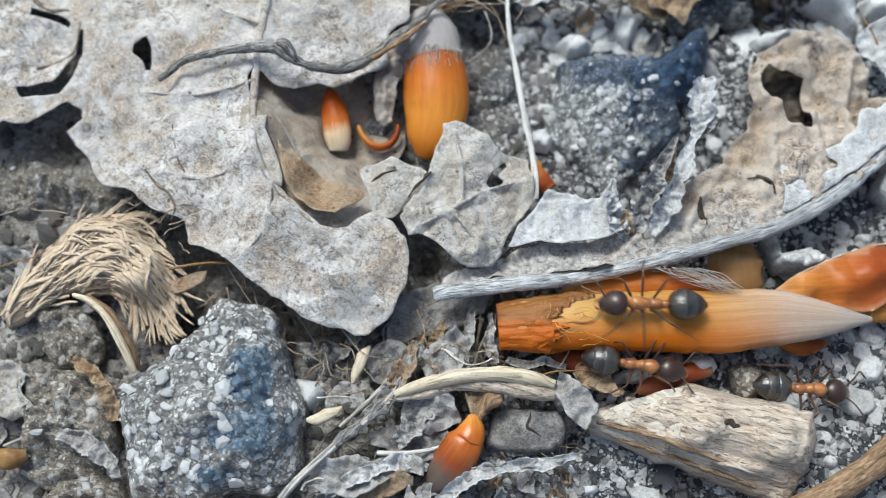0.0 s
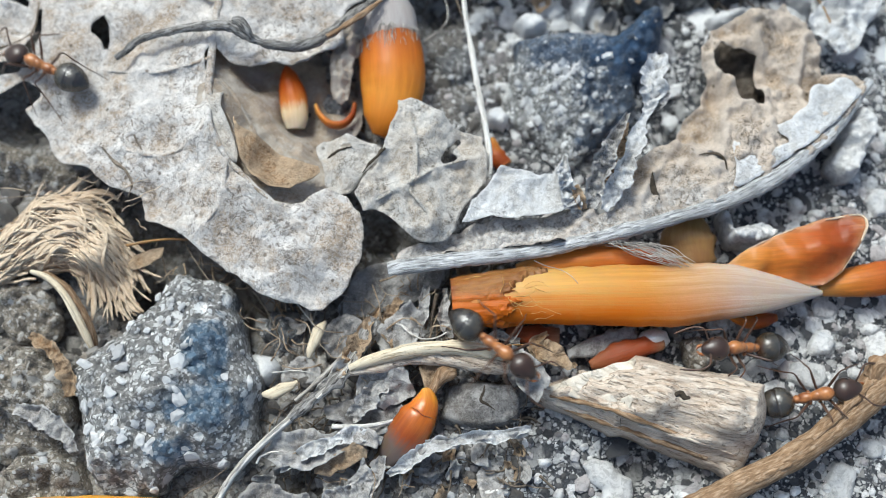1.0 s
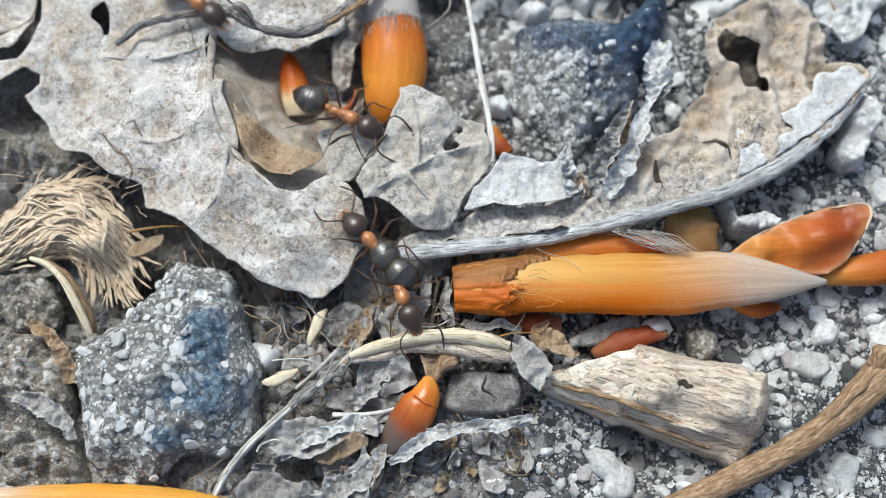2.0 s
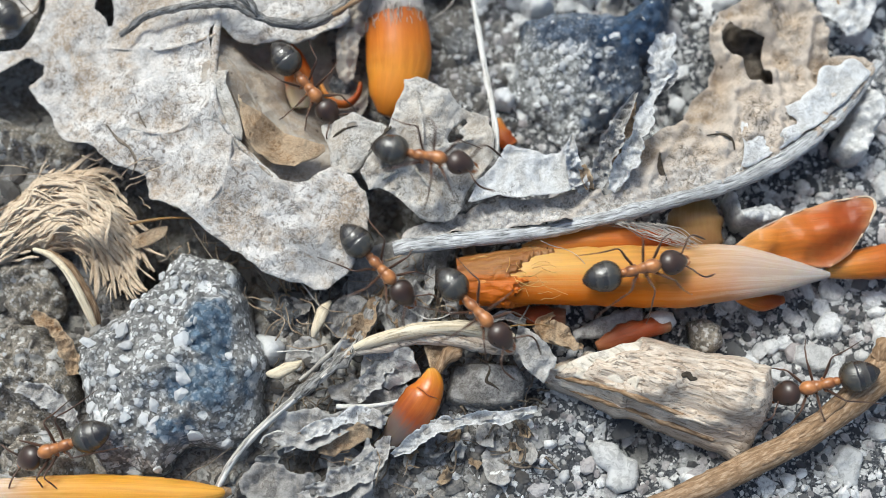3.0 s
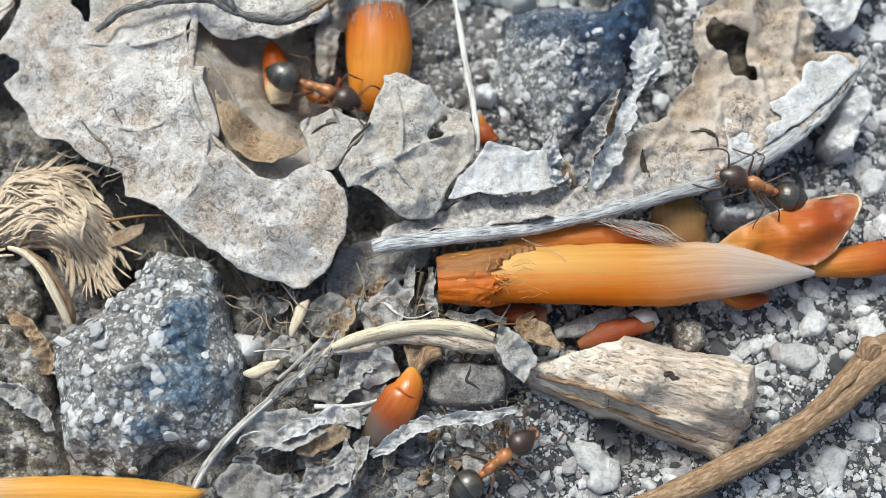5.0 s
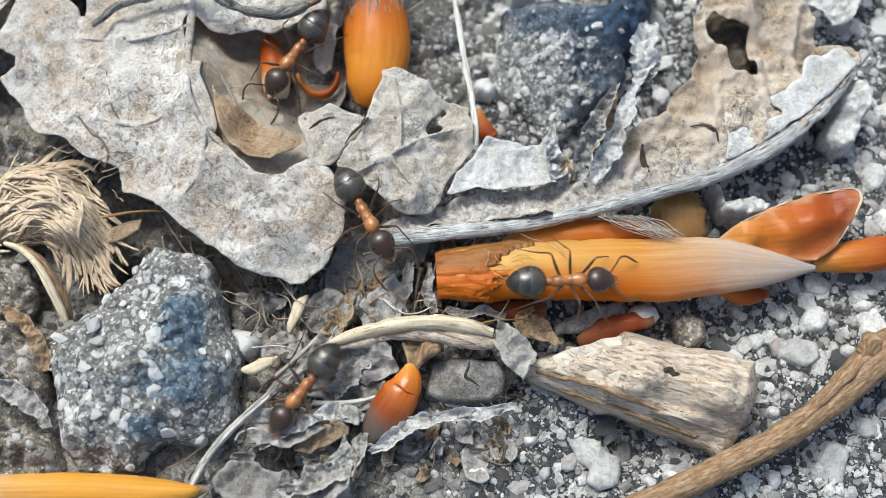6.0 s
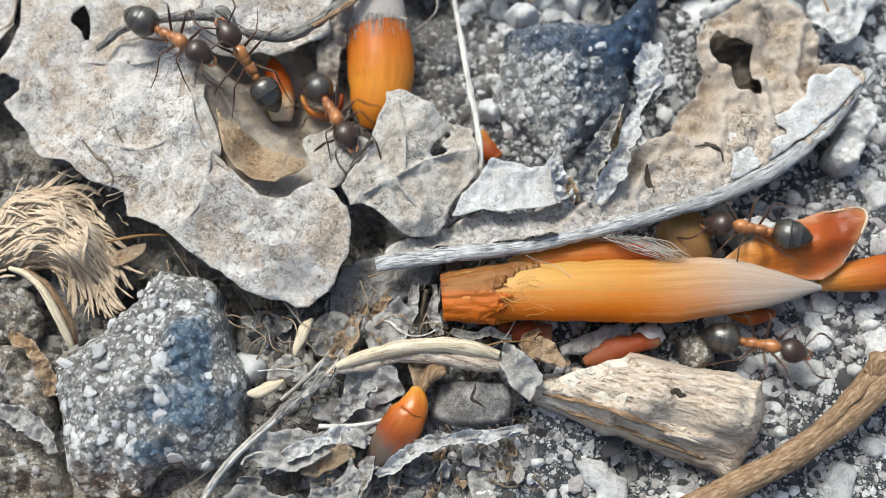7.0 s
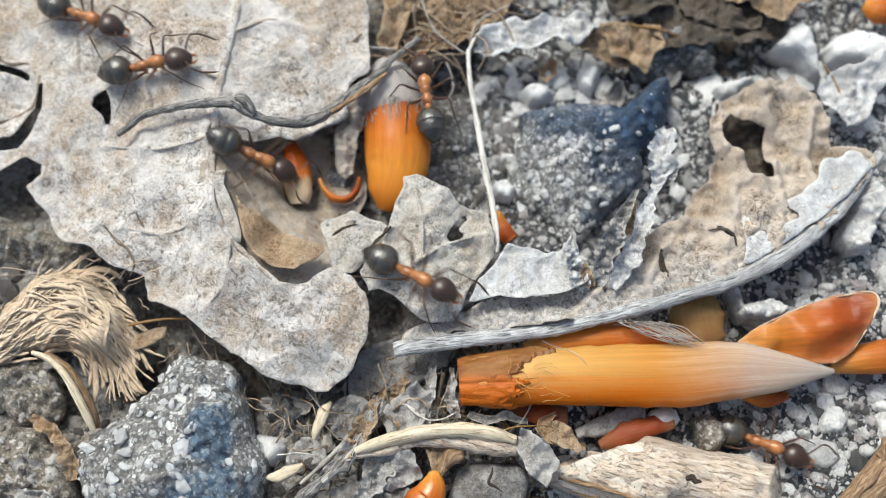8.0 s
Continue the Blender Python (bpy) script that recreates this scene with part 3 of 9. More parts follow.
def nearest(poly, q):
    """Signed distance (inside negative) and the nearest point on the outline."""
    a, b = poly, np.roll(poly, -1, 0)
    best, where, cross = np.full(len(q), 1e9), np.zeros((len(q), 2)), np.zeros(len(q), int)
    for s in range(0, len(q), 1500):
        x = q[s:s + 1500, None, :]
        ab = (b - a)[None]
        t = np.clip(((x - a) * ab).sum(-1) / np.maximum((ab ** 2).sum(-1), 1e-12), 0, 1)
        near = a + t[..., None] * ab
        d = np.hypot(*np.moveaxis(x - near, -1, 0))
        k = d.argmin(1)
        r = np.arange(len(k))
        best[s:s + 1500], where[s:s + 1500] = d[r, k], near[r, k]
        over = (a[None, :, 1] > x[..., 1]) != (b[None, :, 1] > x[..., 1])
        dy = np.where(np.abs(ab[..., 1]) < 1e-12, 1e-12, ab[..., 1])
        cross[s:s + 1500] = (over & (x[..., 0] < ab[..., 0] * (x[..., 1] - a[None, :, 1]) / dy + a[None, :, 0])).sum(1)
    return np.where(cross % 2 == 1, -best, best), where


def patch(outline, holes, cell, rag, seed):
    """Grid cells inside an outline, the rim drawn onto it: points, distance from the rim, quads, rim edges."""
    rims = [ragged(outline, rag, seed)] + [ragged(h, rag * 0.6, seed + 9) for h in holes]
    lo, hi = rims[0].min(0) - cell, rims[0].max(0) + cell
    nx, ny = (np.ceil((hi - lo) / cell).astype(int) + 1)
    gx, gy = np.meshgrid(np.arange(nx), np.arange(ny), indexing="ij")
    q = np.stack([gx.ravel(), gy.ravel()], -1) * cell + lo
    sd, near = nearest(rims[0], q)
    for h in rims[1:]:
        s2, n2 = nearest(h, q)
        s2 = -s2
        take = s2 > sd
        sd, near = np.where(take, s2, sd), np.where(take[:, None], n2, near)
    ok = (sd < cell * 0.5).reshape(nx, ny)
    full = ok[:-1, :-1] & ok[1:, :-1] & ok[1:, 1:] & ok[:-1, 1:]
    i, j = np.nonzero(full)
    quads = np.stack([i * ny + j, (i + 1) * ny + j, (i + 1) * ny + j + 1, i * ny + j + 1], -1)
    count = {}
    for f in quads.tolist():
        for e in zip(f, f[1:] + f[:1]):
            count[e] = 1
    rim = [e for e in count if (e[1], e[0]) not in count]
    edge = np.zeros(len(q), bool)
    edge[[v for e in rim for v in e]] = True
    snap = edge & (np.abs(sd) < cell * 1.2)
    q[snap], sd[snap] = near[snap], 0
    used = np.unique(quads)
    back = np.full(len(q), -1)
    back[used] = np.arange(len(used))
    return q[used], -np.minimum(sd[used], 0), back[quads], [(back[a], back[b]) for a, b in rim], edge[used]


def slab(q, top, bottom, quads, rim):
    n = len(q)
    verts = np.concatenate([xyz(q[:, 0], q[:, 1], top), xyz(q[:, 0], q[:, 1], bottom)])
    faces = quads.tolist() + (quads[:, ::-1] + n).tolist() + [(a + n, b + n, b, a) for a, b in rim]
    lo, hi = q.min(0), q.max(0)
    f = np.tile((q - lo) / np.maximum(hi - lo, 1e-6), (2, 1))
    return verts, faces, {"along": f[:, 0], "around": f[:, 1], "run": np.tile(q[:, 0] - lo[0], 2), "girth": np.tile(q[:, 1] - lo[1], 2)}


def sheet(outline, ctrl, holes=(), cell=0.3, rag=0.25, crumple=0.18, thick=0.12, curl=0.0, seed=1, freq=0.35, veins=()):
    """A leaf or scrap of it: torn rim, crumpled, thin but solid."""
    q, d, quads, rim, _ = patch(outline, holes, cell, rag, seed)
    p = xyz(q[:, 0], q[:, 1])
    z = blend(ctrl, q[:, 0], q[:, 1]) + crumple * (fbm(p, freq, 3, seed) + 0.35 * fbm(p, 4.5 * freq, 2, seed + 3))
    z = z + crumple * 0.5 * np.abs(fbm(p, 2 * freq, 2, seed + 21)) + 0.05 * fbm(p, 3.0, 2, seed + 4)
    z = z + curl * np.exp(-d / 0.5) * (0.6 + fbm(p, 0.5, 2, seed + 30))
    line = np.zeros(len(q))
    for way, height, width in veins:
        near = np.full(len(q), 1e9)
        for a, b in zip(np.asarray(way, float), np.asarray(way, float)[1:]):
            t = np.clip(((q - a) @ (b - a)) / ((b - a) @ (b - a)), 0, 1)
            near = np.minimum(near, np.hypot(*(q - a - t[:, None] * (b - a)).T))
        swell = np.exp(-(near * (1 + 0.4 * fbm(p, 1.2, 2, seed + 60)) / width) ** 2)
        z, line = z + height * swell, np.maximum(line, swell * min(1, height / 0.2))
    verts, faces, attrs = slab(q, z, z - thick * (0.5 + 0.5 * np.minimum(1, d / 0.3)), quads, rim)
    attrs["vein"] = np.tile(line, 2)
    attrs["rim"] = np.tile(np.exp(-d / 0.16), 2)
    return verts, faces, attrs


def mound(outline, ctrl, base=-0.6, bevel=1.2, power=0.5, cell=0.3, rag=0.25, rough=0.35, holes=(), seed=1, granules=0.0, ridge=None):
    """A stone or chip: flat underneath, broken facets and a rounded rim."""
    q, d, quads, rim, edge = patch(outline, holes, cell, rag, seed)
    p = xyz(q[:, 0], q[:, 1])
    f = np.minimum(1, d / (bevel * (1 + 0.5 * fbm(p, 0.4, 2, seed + 1)))) ** power
    top = blend(ctrl, q[:, 0], q[:, 1]) + rough * (fbm(p, 0.35, 2, seed) + 0.5 * fbm(p, 1.3, 3, seed + 2))
    if granules:
        top = top + granules * (np.abs(fbm(p, 1.5, 2, seed + 6)) * 1.6 + fbm(p, 3.2, 1, seed + 7) * 0.7)
    if ridge:  # long furrows in one direction
        a = radians(ridge[0])
        along, across = q[:, 0] * math.cos(a) + q[:, 1] * math.sin(a), q[:, 1] * math.cos(a) - q[:, 0] * math.sin(a)
        top = top + ridge[1] * fbm(xyz(along * 0.12, across * 1.4), 1.0, 3, seed + 8)
    facet = np.abs(fbm(p, 0.3, 1, seed + 4)) * rough * 1.5
    z = base + np.maximum(0.02, (top - facet - base)) * np.where(edge, 0.45, 0.45 + 0.55 * f)
    return slab(q, z, np.full(len(q), base), quads, rim)


def loft(path, around=14, steps=None, wobble=0.06, bend=2.0, seed=1, power=1.0, open_end=False):
    """A long body along a path of (x, y, z of its middle, width, height)."""
    rows = np.asarray(path, float)
    steps = steps or max(8, len(rows) * 8)
    n = len(rows)
    t = np.linspace(0, n - 1, steps)
    i = np.minimum(t.astype(int), n - 2)
    f = (t - i)[:, None]
    p0, p1, p2, p3 = rows[np.maximum(i - 1, 0)], rows[i], rows[i + 1], rows[np.minimum(i + 2, n - 1)]
    c = 0.5 * (2 * p1 + (p2 - p0) * f + (2 * p0 - 5 * p1 + 4 * p2 - p3) * f ** 2 + (3 * p1 - p0 - 3 * p2 + p3) * f ** 3)
    c[:, 3:] = np.maximum(c[:, 3:], 0.03)
    tan = np.gradient(c[:, :3], axis=0)
    tan /= np.maximum(np.linalg.norm(tan, axis=1, keepdims=True), 1e-9)
    side = np.cross(tan, (0, 0, 1.0))
    side /= np.maximum(np.linalg.norm(side, axis=1, keepdims=True), 1e-9)
    up = np.cross(side, tan)
    a = np.arange(around) / around * 2 * np.pi
    ca, sa = np.cos(a), np.sin(a)
    ca, sa = np.sign(ca) * np.abs(ca) ** power, np.sign(sa) * np.abs(sa) ** power
    v = c[:, None, :3] + side[:, None] * (c[:, None, None, 3] / 2 * ca[None, :, None]) + up[:, None] * (c[:, None, None, 4] / 2 * sa[None, :, None])
    flat = v.reshape(-1, 3)
    out = (flat.reshape(steps, around, 3) - c[:, None, :3]).reshape(-1, 3)
    flat = flat + out * (wobble * (fbm(flat, 0.8, 3, seed) + 0.6 * fbm(flat, 2.4, 2, seed + 5)))[:, None] * 2
    faces = []
    for s in range(steps - 1):
        for k in range(around):
            m = (k + 1) % around
            faces.append((s * around + k, s * around + m, (s + 1) * around + m, (s + 1) * around + k))
    along, turn = np.repeat(np.linspace(0, 1, steps), around), np.tile(np.abs(np.arange(around) / around * 2 - 1), steps)
    caps = np.stack([c[0, :3] + tan[0] * (0.25 * c[0, 4] if open_end else 0), c[-1, :3]])
    verts = np.concatenate([flat, caps])
    e = steps * around
    for k in range(around):
        m = (k + 1) % around
        faces += [(m, k, e), ((steps - 1) * around + k, (steps - 1) * around + m, e + 1)]
    run = np.concatenate([[0], np.cumsum(np.linalg.norm(np.diff(c[:, :3], axis=0), axis=1))])
    girth = (np.abs(np.arange(around) / around * 2 - 1)[None] * (c[:, 3:4] + c[:, 4:5]) * 0.8).ravel()
    return verts, faces, {"along": np.concatenate([along, [0, 1]]), "around": np.concatenate([turn, [0.5, 0.5]]),
                          "run": np.concatenate([np.repeat(run, around), [0, run[-1]]]), "girth": np.concatenate([girth, [0.5, 0.5]])}


def frill(path, seed=1, steps=110, across=15, crush=1.0, thick=0.07):
    """A narrow crushed ribbon of leaf with torn sides, along a path of (x, y, z, width, height)."""
    v, f, _ = loft(path, 4, steps, 0.0)
    ring = v[:-2].reshape(steps, 4, 3)
    mid, side, up = ring.mean(1), (ring[:, 0] - ring[:, 2]) / 2, (ring[:, 1] - ring[:, 3]) / 2
    u = np.linspace(-1, 1, across)
    tear = [np.maximum(0.15, 0.9 + 0.9 * fbm(mid + 9 * k, 1.5, 4, seed + k)) for k in (0, 1)]
    reach = np.where(u[None] < 0, tear[0][:, None], tear[1][:, None]) * u[None]
    flat = mid[:, None] + side[:, None] * reach[..., None]
    crease = flat.reshape(-1, 3) * (1, 1, 0.2)
    fold = (1.5 * np.abs(fbm(crease, 0.8, 2, seed + 5)) + 0.9 * np.abs(fbm(crease, 2.0, 2, seed + 6)) - 0.5 * np.abs(fbm(crease, 3.6, 1, seed + 7))).reshape(steps, across) + 0.5 * np.abs(u)[None] ** 2 - 0.5
    top = (flat + up[:, None] * (2 * crush * fold)[..., None] + np.array([0, 0, 0.1]) * fbm(flat.reshape(-1, 3), 4.0, 1, seed + 8).reshape(steps, across, 1)).reshape(-1, 3)
    n = steps * across
    quads = [(i * across + j, (i + 1) * across + j, (i + 1) * across + j + 1, i * across + j + 1) for i in range(steps - 1) for j in range(across - 1)]
    rim = [(i * across, (i + 1) * across) for i in range(steps - 1)] + [((i + 1) * across - 1, (i + 2) * across - 1) for i in range(steps - 1)] + [(j, j + 1) for j in range(across - 1)] + [(n - across + j, n - across + j + 1) for j in range(across - 1)]
    faces = quads + [tuple(k + n for k in q[::-1]) for q in quads] + [(a + n, b + n, b, a) for a, b in rim]
    return np.concatenate([top, top - (0, 0, thick)]), faces, {"rim": np.tile((np.abs(u) > 0.85).astype(float), 2 * steps)}


def cobble(x, y, rx, ry, top, seed):
    """A flat-topped angular stone: outline and heights for a mound."""
    r = np.random.default_rng(seed)
    n = int(r.integers(6, 9))
    turn = r.uniform(0, 6.28)
    pts = [(x + rx * q * math.cos(a), y + ry * q * math.sin(a)) for a, q in ((turn + 6.28 * (i + r.uniform(-0.25, 0.25)) / n, r.uniform(0.8, 1.15)) for i in range(n))]
    return pts, [(x + rx * r.uniform(-0.6, 0.6), y + ry * r.uniform(-0.6, 0.6), top + r.uniform(-0.15, 0.15)) for _ in range(3)]


def lie_on(data, rows, lift=0.0):
    """The rows of a path, set down onto the upper side of a sheet."""
    v = data[0][:len(data[0]) // 2]
    out = []
    for x, y, z, w, h in rows:
        k = np.argsort((v[:, 0] - x) ** 2 + (v[:, 1] - y) ** 2)[:4]
        out.append((x, y, float(v[k, 2].mean()) + lift, w, h))
    return out


def joined(parts):
    verts, faces, n = [], [], 0
    attrs = {}
    for v, f, a in parts:
        verts.append(v)
        faces += [tuple(k + n for k in face) for face in f]
        n += len(v)
        for key, val in a.items():
            attrs.setdefault(key, []).append(val)
    return np.concatenate(verts), faces, {k: np.concatenate(x) for k, x in attrs.items() if sum(map(len, x)) == n}


def mesh(name, data, material, smooth=True, origin=None):
    v, f, attrs = data
    o = np.array([*(v[:, :2].min(0) + v[:, :2].max(0)) / 2, v[:, 2].min()]) if origin is None else np.asarray(origin, float)
    me = bpy.data.meshes.new(name)
    me.from_pydata(((v - o) * MM).tolist(), [], [tuple(int(k) for k in face) for face in f])
    for key, val in attrs.items():
        me.attributes.new(key, "FLOAT", "POINT").data.foreach_set("value", np.asarray(val, np.float32))
    me.polygons.foreach_set("use_smooth", [smooth] * len(me.polygons))
    me.materials.append(material)
    me.update()
    return me, Vector(o * MM)


def thing(name, data, material, label, category, group="", kind="", smooth=True):
    me, o = mesh(name, data, material, smooth)
    ob = new(name, me)
    ob.location = o
    return tagged(ob, label, category, group, kind)


def base(name, at, label, category, group=""):
    """An empty at a thing's foot that carries its parts."""
    ob = new(name)
    ob.empty_display_size = 0.002
    ob.location = Vector(at) * MM
    return tagged(ob, label, category, group)


def part(name, data, material, parent, label="", smooth=True, origin=None):
    me, o = mesh(name, data, material, smooth, origin)
    ob = new(name, me)
    ob.parent = parent
    up = parent.location.copy()
    if parent.parent:
        up += parent.parent.location
    ob.location = o - up
    return tagged(ob, label)


@functools.lru_cache
def ico(level):
    bm = bmesh.new()
    bmesh.ops.create_icosphere(bm, subdivisions=level, radius=1)
    v = np.array([x.co for x in bm.verts])
    f = [tuple(x.index for x in face.verts) for face in bm.faces]
    bm.free()
    return v, f


def pebble(c, r, seed=0, flat=0.75, jag=0.35, level=1, spin=0.0):
    """An angular grain."""
    v, f = ico(level)
    v = v * (1 + jag * fbm(v + seed * 3.7, 1.1, 2, seed))[:, None] * np.array([1, 0.8, flat])
    cs, sn = math.cos(spin), math.sin(spin)
    v = v @ np.array([[cs, sn, 0], [-sn, cs, 0], [0, 0, 1]])
    return v * r + np.asarray(c), f, {}


def strand(a, b, sag, width, seed=0, steps=10, around=5, rise=0.0):
    """A thin fibre from a to b that bends aside by sag."""
    rng = np.random.default_rng(seed)
    a, b = np.asarray(a, float), np.asarray(b, float)
    d = b - a
    side = np.array([-d[1], d[0], 0]) / max(np.hypot(d[0], d[1]), 1e-6)
    rows = []
    for k in range(5):
        t = k / 4
        p = a + d * t + side * (sag * math.sin(math.pi * t)) + rng.normal(0, 0.05, 3) + np.array([0, 0, rise * math.sin(math.pi * t)])
        rows.append((*p, width * (1 - 0.5 * t), width * (1 - 0.5 * t)))
    return loft(rows, around, steps, 0.1, seed=seed)


rng = np.random.default_rng(5)

# ---- ground: one sheet, fine under the litter, coarse to the horizon ----
gx = np.concatenate([-np.geomspace(4000000, 45, 26), np.arange(-42, 42.01, 0.3), np.geomspace(45, 4000000, 26)])
gX, gY = np.meshgrid(gx, gx + 4, indexing="ij")
gv = xyz(gX.ravel(), gY.ravel(), ground_z(gX.ravel(), gY.ravel()))
n = len(gx)
gi, gj = np.meshgrid(np.arange(n - 1), np.arange(n - 1), indexing="ij")
gq = np.stack([gi * n + gj, (gi + 1) * n + gj, (gi + 1) * n + gj + 1, gi * n + gj + 1], -1).reshape(-1, 4)
me, _ = mesh("ground", (gv, gq.tolist(), {}), M_SOIL, origin=(0, 0, 0))
ground = tagged(new("ground", me), "grey crumbly soil and old asphalt with pale chips", "ground", kind="structure")

# ---- large pale leaf with its torn hollow ----
leaf = base("dry_leaf", (-18.26, 6.76, 0.00), "large pale dry leaf, torn and holed, lying on soil", "leaf")
LEAF_VEINS = (
    ([(-13.02, 20.97), (-13.34, 18.19), (-13.79, 15.09), (-14.04, 12.16), (-14.09, 9.33), (-13.8, 7.09), (-12.87, 5.32), (-11.35, 3.67), (-9.9, 2.41)], 0.3, 0.4),
    ([(-13.98, 7.28), (-15.53, 6.21), (-17.22, 5.87), (-19.32, 6.22)], 0.14, 0.22), ([(-14.01, 11.48), (-15.8, 11.03), (-17.85, 10.86), (-21, 11.46)], 0.14, 0.22),
    ([(-12.8, 5.15), (-13.18, 2.65), (-14.49, 1.16)], 0.16, 0.24), ([(-13.77, 15.04), (-16.49, 16.19), (-20.24, 18.52)], 0.14, 0.22),
    ([(-13.3, 18.07), (-10.9, 19.06), (-7.56, 18.2)], 0.14, 0.22), ([(-12, 4.3), (-11, 2.2), (-10.6, -0.4), (-10.8, -1.8)], 0.13, 0.2), ([(-10.2, 2.6), (-8.6, 1.2), (-7.4, -1.2)], 0.12, 0.2),
    ([(-15.5, 6.2), (-15.9, 4.4), (-17, 3)], 0.08, 0.16), ([(-15.8, 11), (-17.2, 9.2), (-19.4, 8.4)], 0.08, 0.16))
blade = sheet([(-39.39, 24.99), (-31.5, 26.7), (-20.59, 26.92), (-10.62, 25.86), (-6.04, 23.25), (-5.46, 19.14), (-4.86, 15.9), (-6.19, 14.84), (-6.48, 12.99), (-7.39, 12.5), (-8.43, 11.83), (-9.4, 11.55), (-10.39, 11.81), (-11.69, 11.31), (-12.66, 11.44), (-13.51, 11.79), (-14, 12.11), (-14.23, 13.06), (-14.41, 11.71), (-14.23, 9.65), (-13.89, 7.7), (-13.15, 5.78), (-12.21, 4.71), (-11.17, 3.62), (-9.98, 2.44), (-8.38, 2.9), (-7.15, 3.76), (-6.01, 3.28), (-5.33, 2.38), (-5.09, 0.79), (-5.38, -0.83), (-5.79, -2.12), (-6.59, -2.71), (-7.33, -3.3), (-8.35, -3.29), (-9.61, -2.68), (-11.15, -2.06), (-12.13, -1.16), (-13.73, -0.22), (-15.81, 1.21), (-17.72, 1.99), (-18.14, 3.35), (-19.54, 3.91), (-21.61, 5.24), (-23.58, 6.58), (-25.09, 8.53), (-25.43, 9.03), (-24.53, 9.85), (-24.45, 10.49), (-25.15, 10.69), (-26.14, 10.36), (-28.06, 9.63), (-30.96, 9.23), (-37.14, 10.99)], [(-32.88, 22.77, 2.2), (-27.02, 18.61, 2.6), (-21.87, 20.3, 3), (-14.61, 18.43, 4.2), (-14.39, 13.05, 4.6), (-14.02, 7.34, 4.8), (-12.2, 4.61, 4.4), (-9.92, 2.51, 4.2), (-5.83, -0.5, 3.2), (-8.35, -3.12, 2.6), (-11.2, -0.82, 3.2), (-17.33, 3.03, 2.6), (-24.03, 7.67, 2.3), (-22.15, 12.3, 3.2), (-17.82, 9.87, 3.8), (-17.64, 5.84, 3.4), (-26.52, 13.7, 2.6), (-7.7, 0.65, 3.8), (-7.46, 12.57, 3.4), (-11.38, 11.75, 3.6), (-7.55, 17.16, 3.8), (-6.17, 13.76, 3.2), (-5.63, 19.14, 3)], holes=[[(-21.67, 14.5), (-20.83, 14.84), (-20.53, 14.09), (-20.59, 13), (-20.81, 12.36), (-21.17, 13.39), (-21.69, 13.95)], [(-28.76, 11.66), (-26.62, 12.13), (-25.98, 13.1), (-25.41, 14.27), (-25.45, 15.59), (-26, 16.28), (-28.22, 16.98), (-28.23, 16.52), (-25.82, 15.82), (-25, 15.64), (-24.85, 13.94), (-25.41, 12.39), (-26.18, 11.37), (-28.42, 11.08)]], cell=0.18, rag=0.45, crumple=0.5, curl=0.25, freq=0.3, seed=11, veins=LEAF_VEINS)
part("blade", blade, M_LEAF, leaf)
part("midrib", loft(lie_on(blade, [(-13.02, 20.97, 4.4, 0.47, 0.5), (-13.34, 18.19, 4.6, 0.5, 0.5), (-13.79, 15.09, 4.85, 0.5, 0.5), (-14.04, 12.16, 4.95, 0.5, 0.45), (-14.09, 9.33, 5, 0.47, 0.45), (-13.8, 7.09, 5, 0.4, 0.4), (-12.87, 5.32, 4.75, 0.33, 0.35), (-11.35, 3.67, 4.5, 0.27, 0.3), (-9.9, 2.41, 4.3, 0.17, 0.2)], -0.13), 8, 60, 0.08, seed=3), M_LEAF, leaf, "pale raised midrib")
for k, rows in enumerate((
        [(-13.98, 7.28, 4.95, 0.23, 0.25), (-15.53, 6.21, 4.2, 0.2, 0.22), (-17.22, 5.87, 3.75, 0.2, 0.2), (-19.32, 6.22, 3.3, 0.13, 0.15)],
        [(-14.01, 11.48, 4.9, 0.23, 0.25), (-15.8, 11.03, 4.35, 0.2, 0.22), (-17.85, 10.86, 3.95, 0.17, 0.2), (-21, 11.46, 3.45, 0.13, 0.15)],
        [(-12.8, 5.15, 4.75, 0.23, 0.25), (-13.18, 2.65, 3.75, 0.2, 0.22), (-14.49, 1.16, 3.2, 0.13, 0.15)],
        [(-13.77, 15.04, 4.95, 0.23, 0.25), (-16.49, 16.19, 4.2, 0.2, 0.2), (-20.24, 18.52, 3.4, 0.13, 0.15)],
        [(-13.3, 18.07, 4.8, 0.23, 0.25), (-10.9, 19.06, 4.4, 0.2, 0.2), (-7.56, 18.2, 3.95, 0.13, 0.15)])):
    part("vein", loft(lie_on(blade, rows, -0.08), 6, 40, 0.2, seed=k), M_LEAF, leaf)
